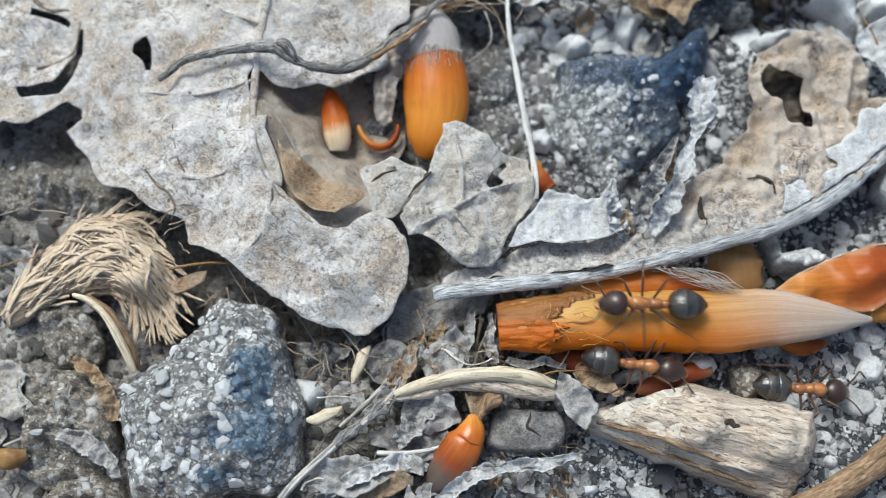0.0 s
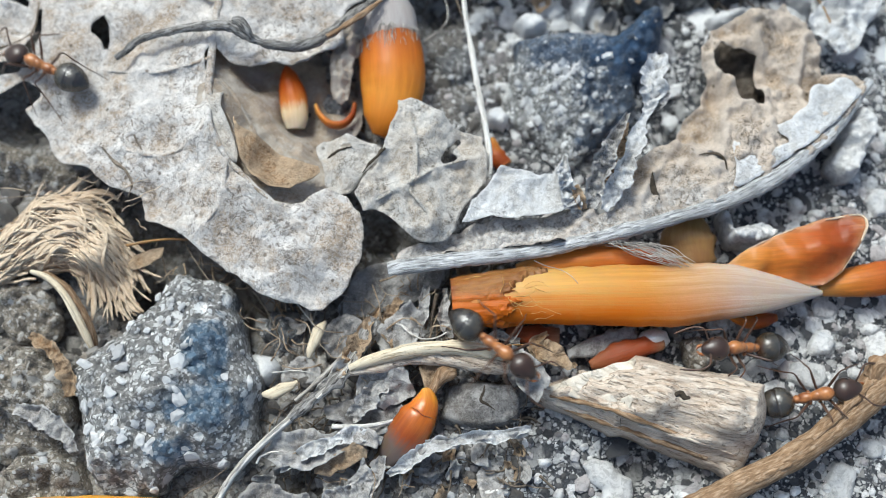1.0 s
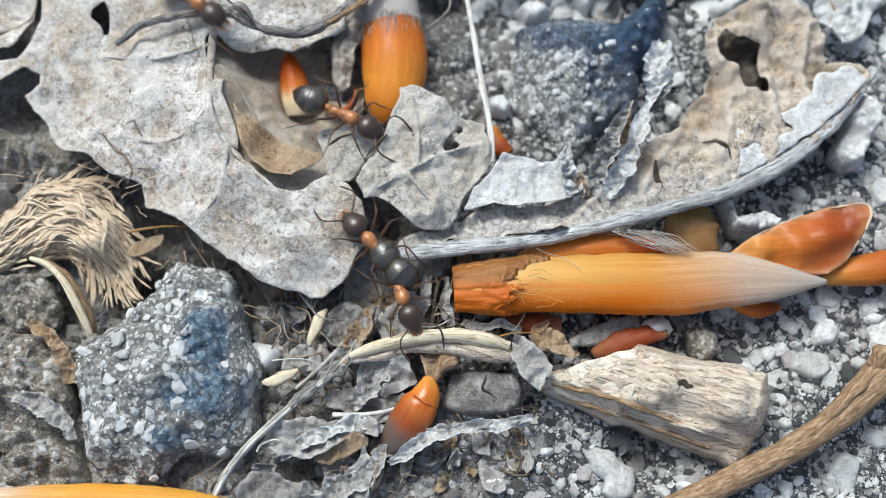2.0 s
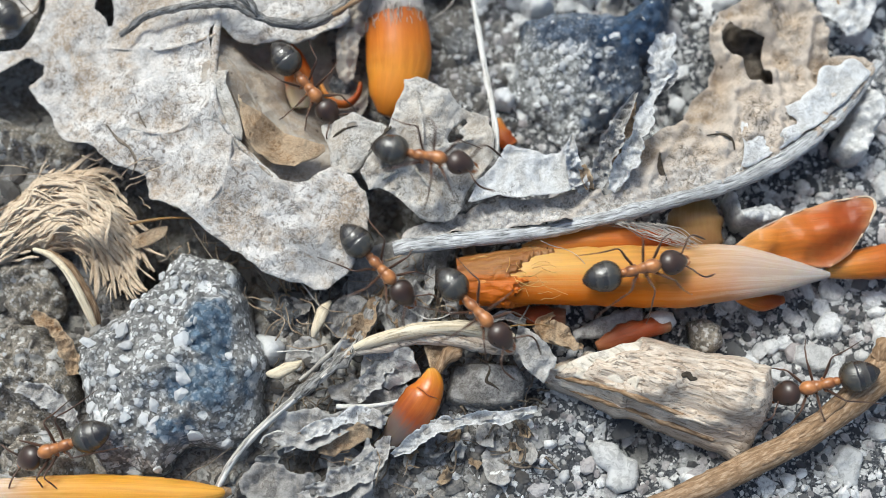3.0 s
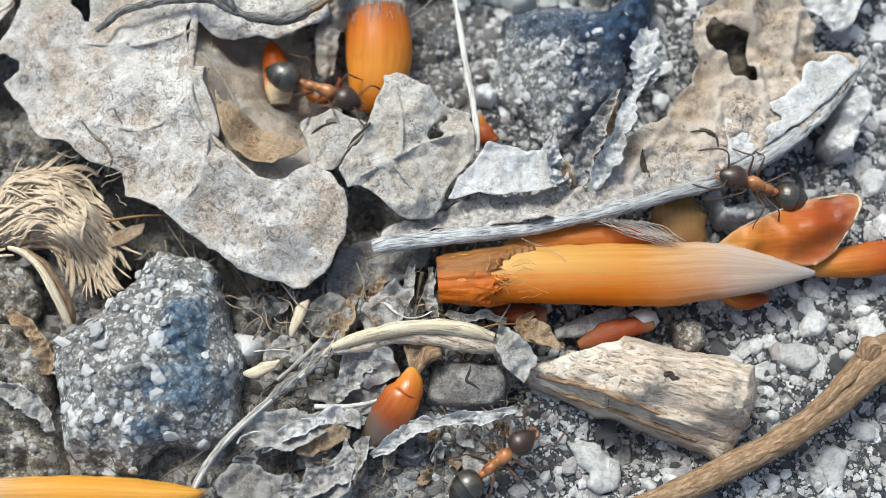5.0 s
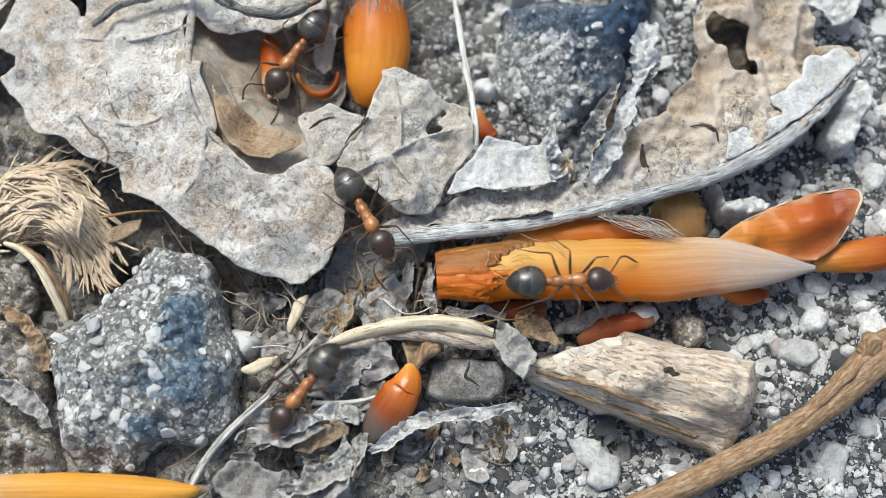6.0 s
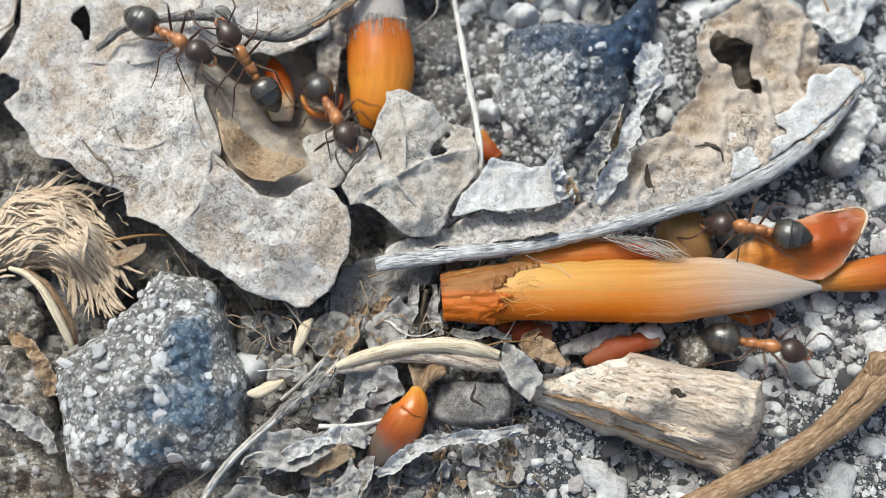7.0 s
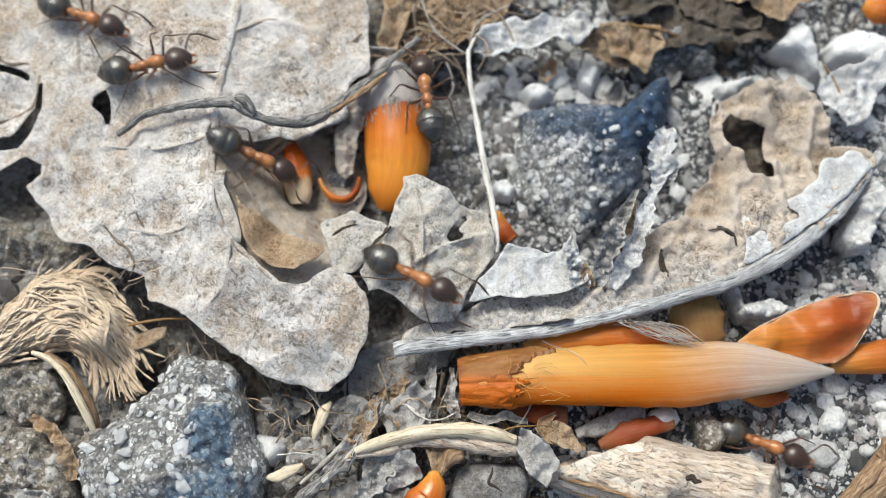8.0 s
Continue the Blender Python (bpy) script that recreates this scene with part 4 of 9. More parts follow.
# splits: dark strips laid on the blade, coloured as the shade within
for k, rows in enumerate((
        [(-20.4, 6.43, 3.2, 0.13, 0.2), (-19.7, 5.58, 3.15, 0.2, 0.2), (-18.95, 4.98, 3.1, 0.2, 0.2), (-18.6, 4.26, 3, 0.2, 0.2), (-18.81, 3.46, 2.85, 0.1, 0.2)],
        [(-18.99, 9.18, 3.75, 0.1, 0.2), (-18.75, 7.97, 3.7, 0.17, 0.2), (-18.51, 6.97, 3.6, 0.17, 0.2), (-18.12, 6.3, 3.55, 0.07, 0.2)],
        [(-27.75, 13.23, 2.8, 0.2, 0.25), (-26.42, 13.57, 2.85, 0.27, 0.25), (-25.46, 14.29, 2.9, 0.23, 0.25), (-25.21, 16.13, 2.95, 0.13, 0.2)],
        [(-29.13, 18.99, 2.6, 0.3, 0.25), (-27.49, 17, 2.75, 0.3, 0.25), (-26.08, 16.94, 2.85, 0.2, 0.25), (-25.47, 16.16, 2.9, 0.13, 0.25)])):
    part("crack", loft([(x, y, z, w * 0.75, 0.1) for x, y, z, w, h in lie_on(blade, rows, 0.0)], 6, 60, 0.5, seed=k + 20), M_DARKFIBRE_GAP, leaf, "dark split in the leaf")

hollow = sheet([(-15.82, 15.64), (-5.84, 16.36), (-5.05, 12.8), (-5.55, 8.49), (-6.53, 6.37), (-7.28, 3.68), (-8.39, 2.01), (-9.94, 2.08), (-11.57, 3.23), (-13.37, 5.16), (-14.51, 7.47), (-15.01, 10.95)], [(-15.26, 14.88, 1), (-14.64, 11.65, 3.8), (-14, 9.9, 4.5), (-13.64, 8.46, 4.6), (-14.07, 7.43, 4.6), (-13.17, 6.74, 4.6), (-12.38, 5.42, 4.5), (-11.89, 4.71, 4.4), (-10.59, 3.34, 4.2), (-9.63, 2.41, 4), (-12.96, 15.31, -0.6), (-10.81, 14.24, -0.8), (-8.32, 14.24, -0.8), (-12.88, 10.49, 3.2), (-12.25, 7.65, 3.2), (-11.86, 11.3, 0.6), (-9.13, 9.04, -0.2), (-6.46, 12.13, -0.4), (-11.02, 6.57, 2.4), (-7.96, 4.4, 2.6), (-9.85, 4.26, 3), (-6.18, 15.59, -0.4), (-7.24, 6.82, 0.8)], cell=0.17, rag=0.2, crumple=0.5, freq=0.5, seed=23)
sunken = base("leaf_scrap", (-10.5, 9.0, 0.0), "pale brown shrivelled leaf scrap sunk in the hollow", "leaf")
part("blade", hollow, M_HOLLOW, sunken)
for k, rows in enumerate(([(-13.6, 10.4, 0, 0.2, 0.2), (-12.6, 9.2, 0, 0.24, 0.2), (-11.6, 7.4, 0, 0.2, 0.2), (-10.9, 5.6, 0, 0.1, 0.1)], [(-13.3, 11.3, 0, 0.16, 0.2), (-12.0, 10.8, 0, 0.2, 0.2), (-10.8, 9.4, 0, 0.1, 0.1)], [(-13.1, 8.2, 0, 0.14, 0.2), (-12.5, 7.0, 0, 0.18, 0.2), (-11.9, 5.8, 0, 0.1, 0.1)])):
    part("vein", loft(lie_on(hollow, rows, -0.03), 7, 50, 0.3, seed=24 + k), M_HOLLOW, sunken)
thing("leaf_scrap", sheet([(-12.54, 7.68), (-12.18, 6.99), (-11.03, 6.5), (-10, 5.85), (-8.78, 5.2), (-7.59, 4.82), (-7.55, 4.54), (-8.36, 3.84), (-9.16, 3.24), (-10.32, 3.42), (-11.34, 4.19), (-11.95, 5.04), (-12.4, 6.53)], [(-12.46, 7.53, 5), (-11.93, 6.23, 4.6), (-10.17, 5.66, 3.4), (-7.82, 4.76, 3.9), (-9.22, 3.26, 4.9), (-10.77, 3.59, 5.1), (-12.02, 5.15, 5.2), (-10.71, 4.9, 3.9)], cell=0.13, rag=0.12, crumple=0.25, curl=0.5, freq=0.5, seed=31, veins=(([(-12.3, 7.2), (-11.4, 6.0), (-10.2, 5.3), (-8.2, 4.6)], 0.12, 0.12), ([(-12.1, 6.6), (-11.2, 4.9), (-10.2, 3.8)], 0.1, 0.1), ([(-11.0, 5.7), (-10.0, 4.6), (-9.2, 3.9)], 0.08, 0.09))), M_BROWN, "curled brown speckled leaf scrap with raised edge", "leaf")
thing("leaf_scrap", sheet([(-14.49, 11.06), (-13.88, 10.78), (-13.24, 9.4), (-13.31, 8.32), (-12.71, 6.97), (-12.13, 5.4), (-12.25, 4.73), (-13.11, 5.76), (-13.78, 7.31), (-14.12, 9.13)], [(-14.2, 10.31, 4), (-13.36, 7.3, 4.9), (-12.1, 4.89, 5), (-14.06, 8.33, 4.9), (-13.5, 10.4, 3.4), (-13.51, 8.63, 5)], cell=0.2, rag=0.1, crumple=0.2, curl=0.2, seed=37), M_LEAF2, "narrow torn leaf flap in the hollow", "leaf")
small_scrap = sheet([(-8.09, 6.54), (-7.64, 6.98), (-6.49, 6.97), (-5.93, 7.13), (-4.68, 6.46), (-4.01, 6.01), (-4.49, 5.17), (-5.02, 4.6), (-5.53, 3.92), (-5.91, 3.58), (-6.73, 3.46), (-7.18, 3.9), (-7.4, 4.91)], [(-7.87, 6.66, 2.6), (-5.99, 6.87, 3.4), (-4.17, 5.76, 3.6), (-5.92, 3.78, 3.4), (-7.26, 4.26, 3), (-5.92, 5.34, 3.8), (-5.34, 6.19, 3.2)], holes=[[(-6.64, 6.36), (-5.99, 6.54), (-5.6, 6.49), (-6.3, 6.18)]], cell=0.14, rag=0.25, crumple=0.35, curl=0.25, seed=41)
small_leaf = base("leaf_scrap", (-6.0, 5.3, 0.0), "small speckled grey leaf scrap with a dark slit", "leaf")
part("blade", small_scrap, M_LEAF2, small_leaf)
# dark strip laid on the scrap as the shade inside its slit
part("crack", loft(lie_on(small_scrap, [(-7.28, 5.77, 4.0, 0.06, 0.1), (-6.9, 5.97, 4.0, 0.2, 0.1), (-6.38, 6.15, 4.0, 0.24, 0.1), (-5.8, 6.29, 4.0, 0.06, 0.1)], 0.03), 6, 40, 0.5, seed=42), M_HOLE, small_leaf, "dark slit in the leaf")
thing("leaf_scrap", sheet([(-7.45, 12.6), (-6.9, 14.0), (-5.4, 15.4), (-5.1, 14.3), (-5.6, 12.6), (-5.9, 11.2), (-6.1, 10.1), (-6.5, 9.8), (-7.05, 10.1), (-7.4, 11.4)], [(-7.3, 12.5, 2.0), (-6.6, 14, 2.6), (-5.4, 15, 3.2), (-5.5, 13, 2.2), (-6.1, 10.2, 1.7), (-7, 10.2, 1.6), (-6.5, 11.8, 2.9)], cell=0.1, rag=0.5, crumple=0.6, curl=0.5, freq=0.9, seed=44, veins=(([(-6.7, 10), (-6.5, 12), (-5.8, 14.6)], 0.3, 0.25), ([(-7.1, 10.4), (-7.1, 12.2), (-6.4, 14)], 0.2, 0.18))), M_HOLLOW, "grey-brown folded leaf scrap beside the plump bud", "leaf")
lobed = sheet([(-3.08, 9.24), (-2.36, 9.28), (-1.27, 8.8), (-0.45, 8.21), (0.19, 7.42), (1.57, 6.87), (2.01, 5.56), (1.88, 4.29), (1, 3.19), (0.51, 2.21), (0.19, 1.18), (-0.4, 0.5), (-1.25, 0.3), (-2.15, 0.5), (-2.98, 1.15), (-3.6, 1.75), (-4.15, 2.12), (-4.94, 2.3), (-5.47, 3.37), (-4.86, 4.33), (-4.46, 4.91), (-3.99, 5.67), (-3.53, 7.37)], [(-3.08, 8.89, 3.6), (-1.1, 8.37, 4), (1.82, 6.26, 3.2), (1.49, 3.99, 2.8), (-0.29, 0.66, 3.2), (-1.38, 1.78, 4.4), (-2.65, 3.7, 4.6), (-4.57, 2.91, 4), (-3.99, 5.34, 3.8), (-2.05, 6.14, 4.4), (0.51, 3.71, 3.6)], holes=[[(-0.68, 5.36), (-0.48, 5.77), (-0.29, 6.19), (0.43, 6.88), (0.62, 6.61), (0.23, 6.19), (0.1, 5.91), (0.42, 5.57), (0.03, 5.19), (-0.42, 5.15)], [(-4.74, 4.69), (-4.15, 5.67), (-3.93, 5.8), (-4.23, 4.91), (-4.6, 4.4)]], cell=0.12, rag=0.35, crumple=0.62, curl=0.4, freq=0.45, seed=43, veins=(([(-4.82, 2.57), (-2.67, 3.58), (-0.77, 4.86), (1.48, 5.61)], 0.2, 0.2), ([(-2.67, 3.58), (-1.39, 1.91), (-0.6, 0.59)], 0.14, 0.16), ([(-2.04, 4.08), (-2.06, 6.29), (-2.57, 8.72)], 0.14, 0.16), ([(-0.77, 4.86), (0.4, 3.4)], 0.1, 0.13)))
lobed_leaf = base("leaf_scrap", (-1.50, 5.68, 0.00), "speckled grey leaf scrap with torn lobes and a small hole", "leaf")
part("blade", lobed, M_LEAF2, lobed_leaf)
for k, rows in enumerate(([(-4.82, 2.57, 4, 0.23, 0.2), (-2.67, 3.58, 4, 0.23, 0.2), (-0.77, 4.86, 4, 0.2, 0.2), (1.48, 5.61, 4, 0.13, 0.15)], [(-2.67, 3.58, 4, 0.17, 0.15), (-1.39, 1.91, 4, 0.17, 0.15), (-0.6, 0.59, 4, 0.1, 0.1)], [(-2.04, 4.08, 4, 0.17, 0.15), (-2.06, 6.29, 4, 0.17, 0.15), (-2.57, 8.72, 4, 0.1, 0.1)])):
    part("vein", loft(lie_on(lobed, rows, -0.09), 6, 40, 0.2, seed=k), M_LEAF2, lobed_leaf)
# the tear is a dark strip on the blade, coloured like its shade
part("crack", loft(lie_on(lobed, [(-3.84, 5.86, 4.2, 0.2, 0.12), (-4.09, 5.55, 4.2, 0.34, 0.12), (-4.47, 5.21, 4.2, 0.3, 0.12), (-4.82, 4.77, 4.2, 0.2, 0.12), (-5.1, 4.36, 4.2, 0.08, 0.12)], 0.03), 6, 40, 0.5, seed=45), M_HOLE, lobed_leaf, "dark tear at the edge of the leaf")
thing("leaf_scrap", sheet([(-5.74, -0.63), (-4.43, -0.12), (-3.11, 0.4), (-1.45, -0.13), (-0.46, -0.49), (-0.78, -1.55), (-2.08, -2.25), (-3.06, -2.89), (-4.69, -3.17), (-6.32, -3.5), (-6.52, -2.16)], [(-5.43, 0.56, 0.6), (-2.78, 0.59, 0.5), (-2.08, -2.26, 1), (-6.01, -2.83, 0.6), (-3.1, -0.13, 0.6), (-4.74, -1.12, 0.5)], cell=0.18, rag=0.4, crumple=0.55, freq=0.6, curl=0.2, seed=47), M_MOULD, "dark grey mouldy leaf scrap under other leaves", "leaf")

# ---- long leaf with its silvery rib ----
ribbed = base("dry_leaf", (12.38, 3.89, 0.00), "dry brown leaf with long silvery rib, holed and curled", "leaf")
part("rib", loft([(-3.68, -0.9, 3, 0.8, 0.5), (-2.66, -0.73, 3.1, 0.93, 0.6), (0.51, -0.4, 3.2, 0.87, 0.7), (5.27, 0.13, 3.3, 0.83, 0.8), (10.06, 1.23, 3.4, 0.83, 0.8), (14.91, 2.63, 3.4, 0.87, 0.8), (18.25, 4.09, 3.3, 0.93, 0.8), (21.06, 6.12, 3.1, 0.93, 0.7), (23.3, 8.41, 2.9, 0.83, 0.6), (25.11, 10.69, 2.6, 0.53, 0.5)], 22, 240, 0.16, seed=51, power=0.8), M_RIB, ribbed, "long silvery fibrous rib")
ribbed_blade = sheet([(-3.5, -0.45), (-3.3, 0.05), (-2.2, 0.45), (-0.9, 0.7), (0.3, 1.35), (1.3, 1.85), (2.75, 1.75), (4.67, 1.98), (6.46, 2.38), (7.6, 2.73), (8.22, 2.37), (9.18, 2.65), (9.96, 4.04), (9.84, 5.08), (11.01, 5.77), (12.53, 6.64), (13.66, 7.69), (14.73, 8.95), (15.22, 10.37), (14.84, 11.59), (14.98, 12.79), (16.06, 13.95), (17.38, 14.9), (18.57, 15.25), (20.33, 15.88), (21.17, 14.85), (21.97, 13.83), (22.56, 12.75), (22.72, 11.6), (22.21, 11.1), (22.93, 11.54), (24.04, 10.93), (24.62, 10.51), (23.55, 8.4), (21.4, 6.2), (18.5, 4.05), (15.1, 2.6), (10.2, 1.35), (5.3, 0.35), (2.1, 0.0), (0.5, -0.2), (-1.5, -0.4)], [(-3.2, -0.1, 2.5), (-1.2, 0.3, 2.5), (0.4, 1.1, 2.5), (0.51, 0.1, 3.0), (5.28, 0.96, 3.3), (10.1, 2.26, 3.4), (14.98, 3.78, 3.4), (19.39, 5.91, 3.2), (23.04, 9.19, 2.9), (6.96, 2.9, 3), (10.31, 4.4, 2.6), (13.83, 7.71, 2.2), (15.36, 12.59, 2.6), (17.4, 14.2, 1.6), (18.66, 14.71, 2.8), (20.56, 14.3, 1.4), (21.52, 13.7, 2.6), (20.33, 11.49, 2.6), (18.9, 11.22, 1.6), (16.51, 10.31, 2.8), (15.77, 10.12, 1.6), (21.89, 11.13, 1.8), (16.88, 7.3, 3.2), (14.79, 7, 2.2), (13.23, 5.64, 3), (12.32, 5.44, 2.6), (3.07, 1.49, 3.2)], holes=[[(15.74, 12.52), (16.41, 13.11), (17.6, 13.06), (18.46, 12.42), (18.42, 11.18), (18.21, 10.21), (18.86, 9.23), (17.97, 9.23), (17.08, 9.38), (16.87, 10.4), (16.56, 11.09), (16.03, 11.38), (15.75, 11.87)], [(11.76, 5), (11.57, 4.01), (11.71, 3.35), (12.15, 3.21), (11.94, 3.72), (11.85, 4.36)], [(14.43, 6.28), (15.19, 6.21), (15.71, 5.67), (15.81, 4.7), (15.58, 5.27), (15.12, 5.96)]], cell=0.14, rag=0.5, crumple=0.85, curl=0.5, freq=0.5, seed=53, veins=(([(10.2, 1.7), (11.4, 4.2), (13.2, 6.6)], 0.25, 0.25), ([(15.1, 3.3), (16.0, 6.8), (16.2, 9.4), (15.6, 12.2)], 0.35, 0.35), ([(18.5, 4.8), (19.0, 8.2), (18.8, 12.4), (18.2, 14.6)], 0.35, 0.3), ([(21.3, 7.2), (20.9, 10.4), (21.4, 13.6)], 0.3, 0.28), ([(16.1, 8.6), (17.6, 9.3), (18.9, 10.4)], 0.2, 0.2), ([(16.0, 13.0), (17.2, 13.7), (18.6, 13.2), (19.6, 11.9)], 0.5, 0.35), ([(6, 0.6), (7.2, 1.6), (8.1, 2.4)], 0.2, 0.2)))
part("blade", ribbed_blade, M_TANLEAF, ribbed)
# dark strips over the blade give the shade of its splits
for k, rows in enumerate(([(11.6, 4.7, 3.3, 0.06, 0.1), (11.64, 4.16, 3.3, 0.2, 0.1), (11.75, 3.61, 3.3, 0.26, 0.1), (11.98, 3.11, 3.3, 0.07, 0.1)], [(14.44, 5.88, 3.2, 0.05, 0.1), (15.16, 5.91, 3.2, 0.16, 0.1), (15.72, 5.57, 3.2, 0.24, 0.1), (15.94, 4.88, 3.2, 0.1, 0.1)])):
    part("crack", loft(lie_on(ribbed_blade, rows, 0.02), 6, 40, 0.5, seed=56 + k), M_HOLE, ribbed, "dark split in the leaf")
part("blade_flap", sheet([(0.38, 1.59), (1.15, 2.74), (1.96, 3.98), (2.7, 4.97), (3.88, 4.84), (5.01, 4.54), (5.83, 4.58), (6.3, 5.63), (6.55, 5.41), (6.39, 4.27), (6.89, 3.93), (7.17, 2.59), (6.36, 2.08), (4.78, 1.85), (3.04, 1.7), (1.47, 1.7)], [(0.51, 1.62, 3.2), (2.12, 4.05, 3.6), (5.33, 4.53, 3.7), (6.27, 4.93, 4), (5.59, 2.91, 4), (3.04, 1.8, 3.8), (3.68, 3.17, 4.2)], cell=0.14, rag=0.4, crumple=0.5, curl=0.4, freq=0.6, seed=59), M_SILVER, ribbed, "pale silvery torn flap")
for k, (rows, skin, crush) in enumerate((
        ([(12.3, 11.72, 4.4, 0.47, 0.4), (11.91, 10.68, 4.8, 1.47, 0.7), (11.66, 9.49, 4.8, 1.53, 0.8), (11.46, 8.6, 4.6, 1, 0.6), (11.19, 7.95, 4.5, 0.53, 0.4), (10.81, 6.88, 4.6, 0.87, 0.6), (10.27, 5.57, 4.8, 1.2, 0.8), (9.75, 4.37, 4.6, 1.33, 0.8), (9.19, 3.31, 4.2, 1.47, 0.7), (8.67, 2.43, 3.6, 0.8, 0.4)], M_SILVER, 0.9),
        ([(10.11, 7.76, 4.8, 0.2, 0.4), (9.66, 6.92, 5, 0.53, 0.7), (9.05, 5.83, 5, 1, 0.9), (8.53, 4.7, 4.8, 1.2, 0.9), (8.17, 3.47, 4.3, 1.2, 0.7), (7.86, 2.53, 3.5, 0.6, 0.4)], M_GREY, 1.0),
        ([(10.05, 7.48, 4.3, 0.47, 0.4), (9.63, 6.39, 4.2, 1, 0.6), (9.15, 5.06, 4.1, 1.13, 0.6), (8.88, 3.64, 3.8, 0.8, 0.5)], M_BROWN, 0.7),
        ([(6.38, 5.3, 5, 0.17, 0.3), (6.43, 4.53, 4.9, 0.73, 0.6), (6.56, 3.63, 4.6, 1.2, 0.8), (6.91, 2.81, 4.1, 1.33, 0.6), (7.14, 2.23, 3.6, 0.67, 0.4)], M_SILVER, 0.9),
        ([(12.45, 9.67, 4.4, 0.33, 0.3), (12.2, 8.85, 4.5, 0.73, 0.5), (11.82, 8.31, 4.3, 0.53, 0.4)], M_GREY, 0.8),
        ([(6.9, 3.57, 4.4, 0.47, 0.3), (7.2, 2.87, 4.3, 0.73, 0.5), (7.51, 2.34, 3.7, 0.4, 0.4)], M_BROWN, 0.8))):
    part("leaf_curl", frill(rows, 62 + 3 * k, crush=crush), skin, ribbed, "crushed ragged strip of leaf")
part("blade_flap", sheet([(16.12, 3.75), (16.4, 5.52), (16.73, 7.13), (17.49, 6.55), (18.92, 6.32), (19.76, 6.45), (19.23, 7.3), (19.06, 7.71), (20.16, 8.11), (20.9, 9), (22, 10.16), (22.92, 10.98), (23.72, 10.56), (24.08, 10.13), (22.45, 7.95), (20.64, 6.17), (18.26, 4.64)], [(16.27, 4.09, 3.5), (19.26, 5.76, 3.6), (21.96, 9.73, 3.3), (23.72, 10.49, 3.2), (20.79, 7.92, 3.4), (16.85, 6.95, 3.2), (18.51, 6.51, 3)], cell=0.2, rag=0.55, crumple=0.3, curl=0.15, freq=0.6, seed=67), M_SILVER, ribbed, "pale skin along the rib")
part("blade_flap", sheet([(6.02, 4.01), (6.3, 4.97), (6.68, 4.7), (7.01, 3.79), (8.23, 3.77), (7.94, 2.77), (6.9, 2.25), (6.42, 2.72)], [(6.97, 3.85, 3.2), (7.56, 2.77, 3.4), (6.6, 4.32, 3.8), (6.1, 3.64, 3.8)], cell=0.18, rag=0.16, crumple=0.3, curl=0.2, seed=69), M_GREY, ribbed)

# ---- stones ----
crystal_shapes = [mesh("crystal", pebble((0, 0, 0), 1.0, 70 + k, 0.7, 0.6), M_CRYSTAL, False, (0, 0, 0))[0] for k in range(10)]


def crystals(data, count, least, most, parent, seed, keep):
    """White grains set into the upper side of a stone, where keep(x, y) allows."""
    r = np.random.default_rng(seed)
    top = data[0][:len(data[0]) // 2]
    made = 0
    while made < count:
        p = top[int(r.integers(len(top)))]
        if r.random() > keep(p[0], p[1]):
            continue
        near = top[np.argsort(((top[:, :2] - p[:2]) ** 2).sum(1))[:14]]
        slope = np.linalg.lstsq(np.c_[near[:, :2] - near[:, :2].mean(0), np.ones(len(near))], near[:, 2], rcond=None)[0]
        size = least + (most - least) * r.random() ** 2.5
        ob = new("crystal", crystal_shapes[int(r.integers(10))])
        ob.parent = parent
        ob.rotation_mode = "QUATERNION"
        ob.rotation_quaternion = Vector((0, 0, 1)).rotation_difference(Vector((-slope[0], -slope[1], 1)).normalized()) @ Euler((0, 0, r.uniform(0, 6.28))).to_quaternion()
        ob.location = Vector(p + (0, 0, 0.12 * size)) * MM - parent.location
        ob.scale = (size, size * r.uniform(0.6, 1), size * 0.55)
        made += 1


grey_body = mound([(-21.79, -6.21), (-20.97, -5.57), (-19.85, -4.95), (-18.78, -3.92), (-18.03, -3.16), (-17.29, -2.49), (-16.74, -1.3), (-15.8, -0.79), (-14.64, -1.02), (-13.41, -1.18), (-12.78, -1.73), (-12.42, -3.04), (-12.02, -4.37), (-11.87, -5.32), (-11.32, -5.96), (-11.05, -6.85), (-11.22, -8.46), (-10.98, -10.02), (-11.51, -10.96), (-12.64, -11.77), (-14.2, -11.89), (-15.37, -11.92), (-16.23, -13.19), (-17.57, -13.35), (-18.86, -13.41), (-19.76, -13.3), (-20.38, -11.9), (-20.81, -10.35), (-21.31, -8.45)], [(-15.26, -1.8, 3.2), (-18.07, -4.78, 3.6), (-20.6, -7.14, 2.8), (-16.08, -7.44, 4.6), (-13.25, -4.94, 4.4), (-11.29, -7.14, 2.8), (-13.61, -9.22, 4.4), (-19, -10.86, 3), (-16, -11.54, 3.8), (-11.78, -10.51, 2.6), (-17.89, -13.19, 2), (-13.81, -11.74, 2.8)], base=-0.6, bevel=1.5, power=0.5, cell=0.13, rag=0.4, rough=0.6, granules=0.32, seed=71)
grey_stone = base("stone", (*grey_body[0][:, :2].mean(0), 0), "rough grey stone with white crystals and blue-black patches", "stone")
part("body", grey_body, M_ROCK, grey_stone)
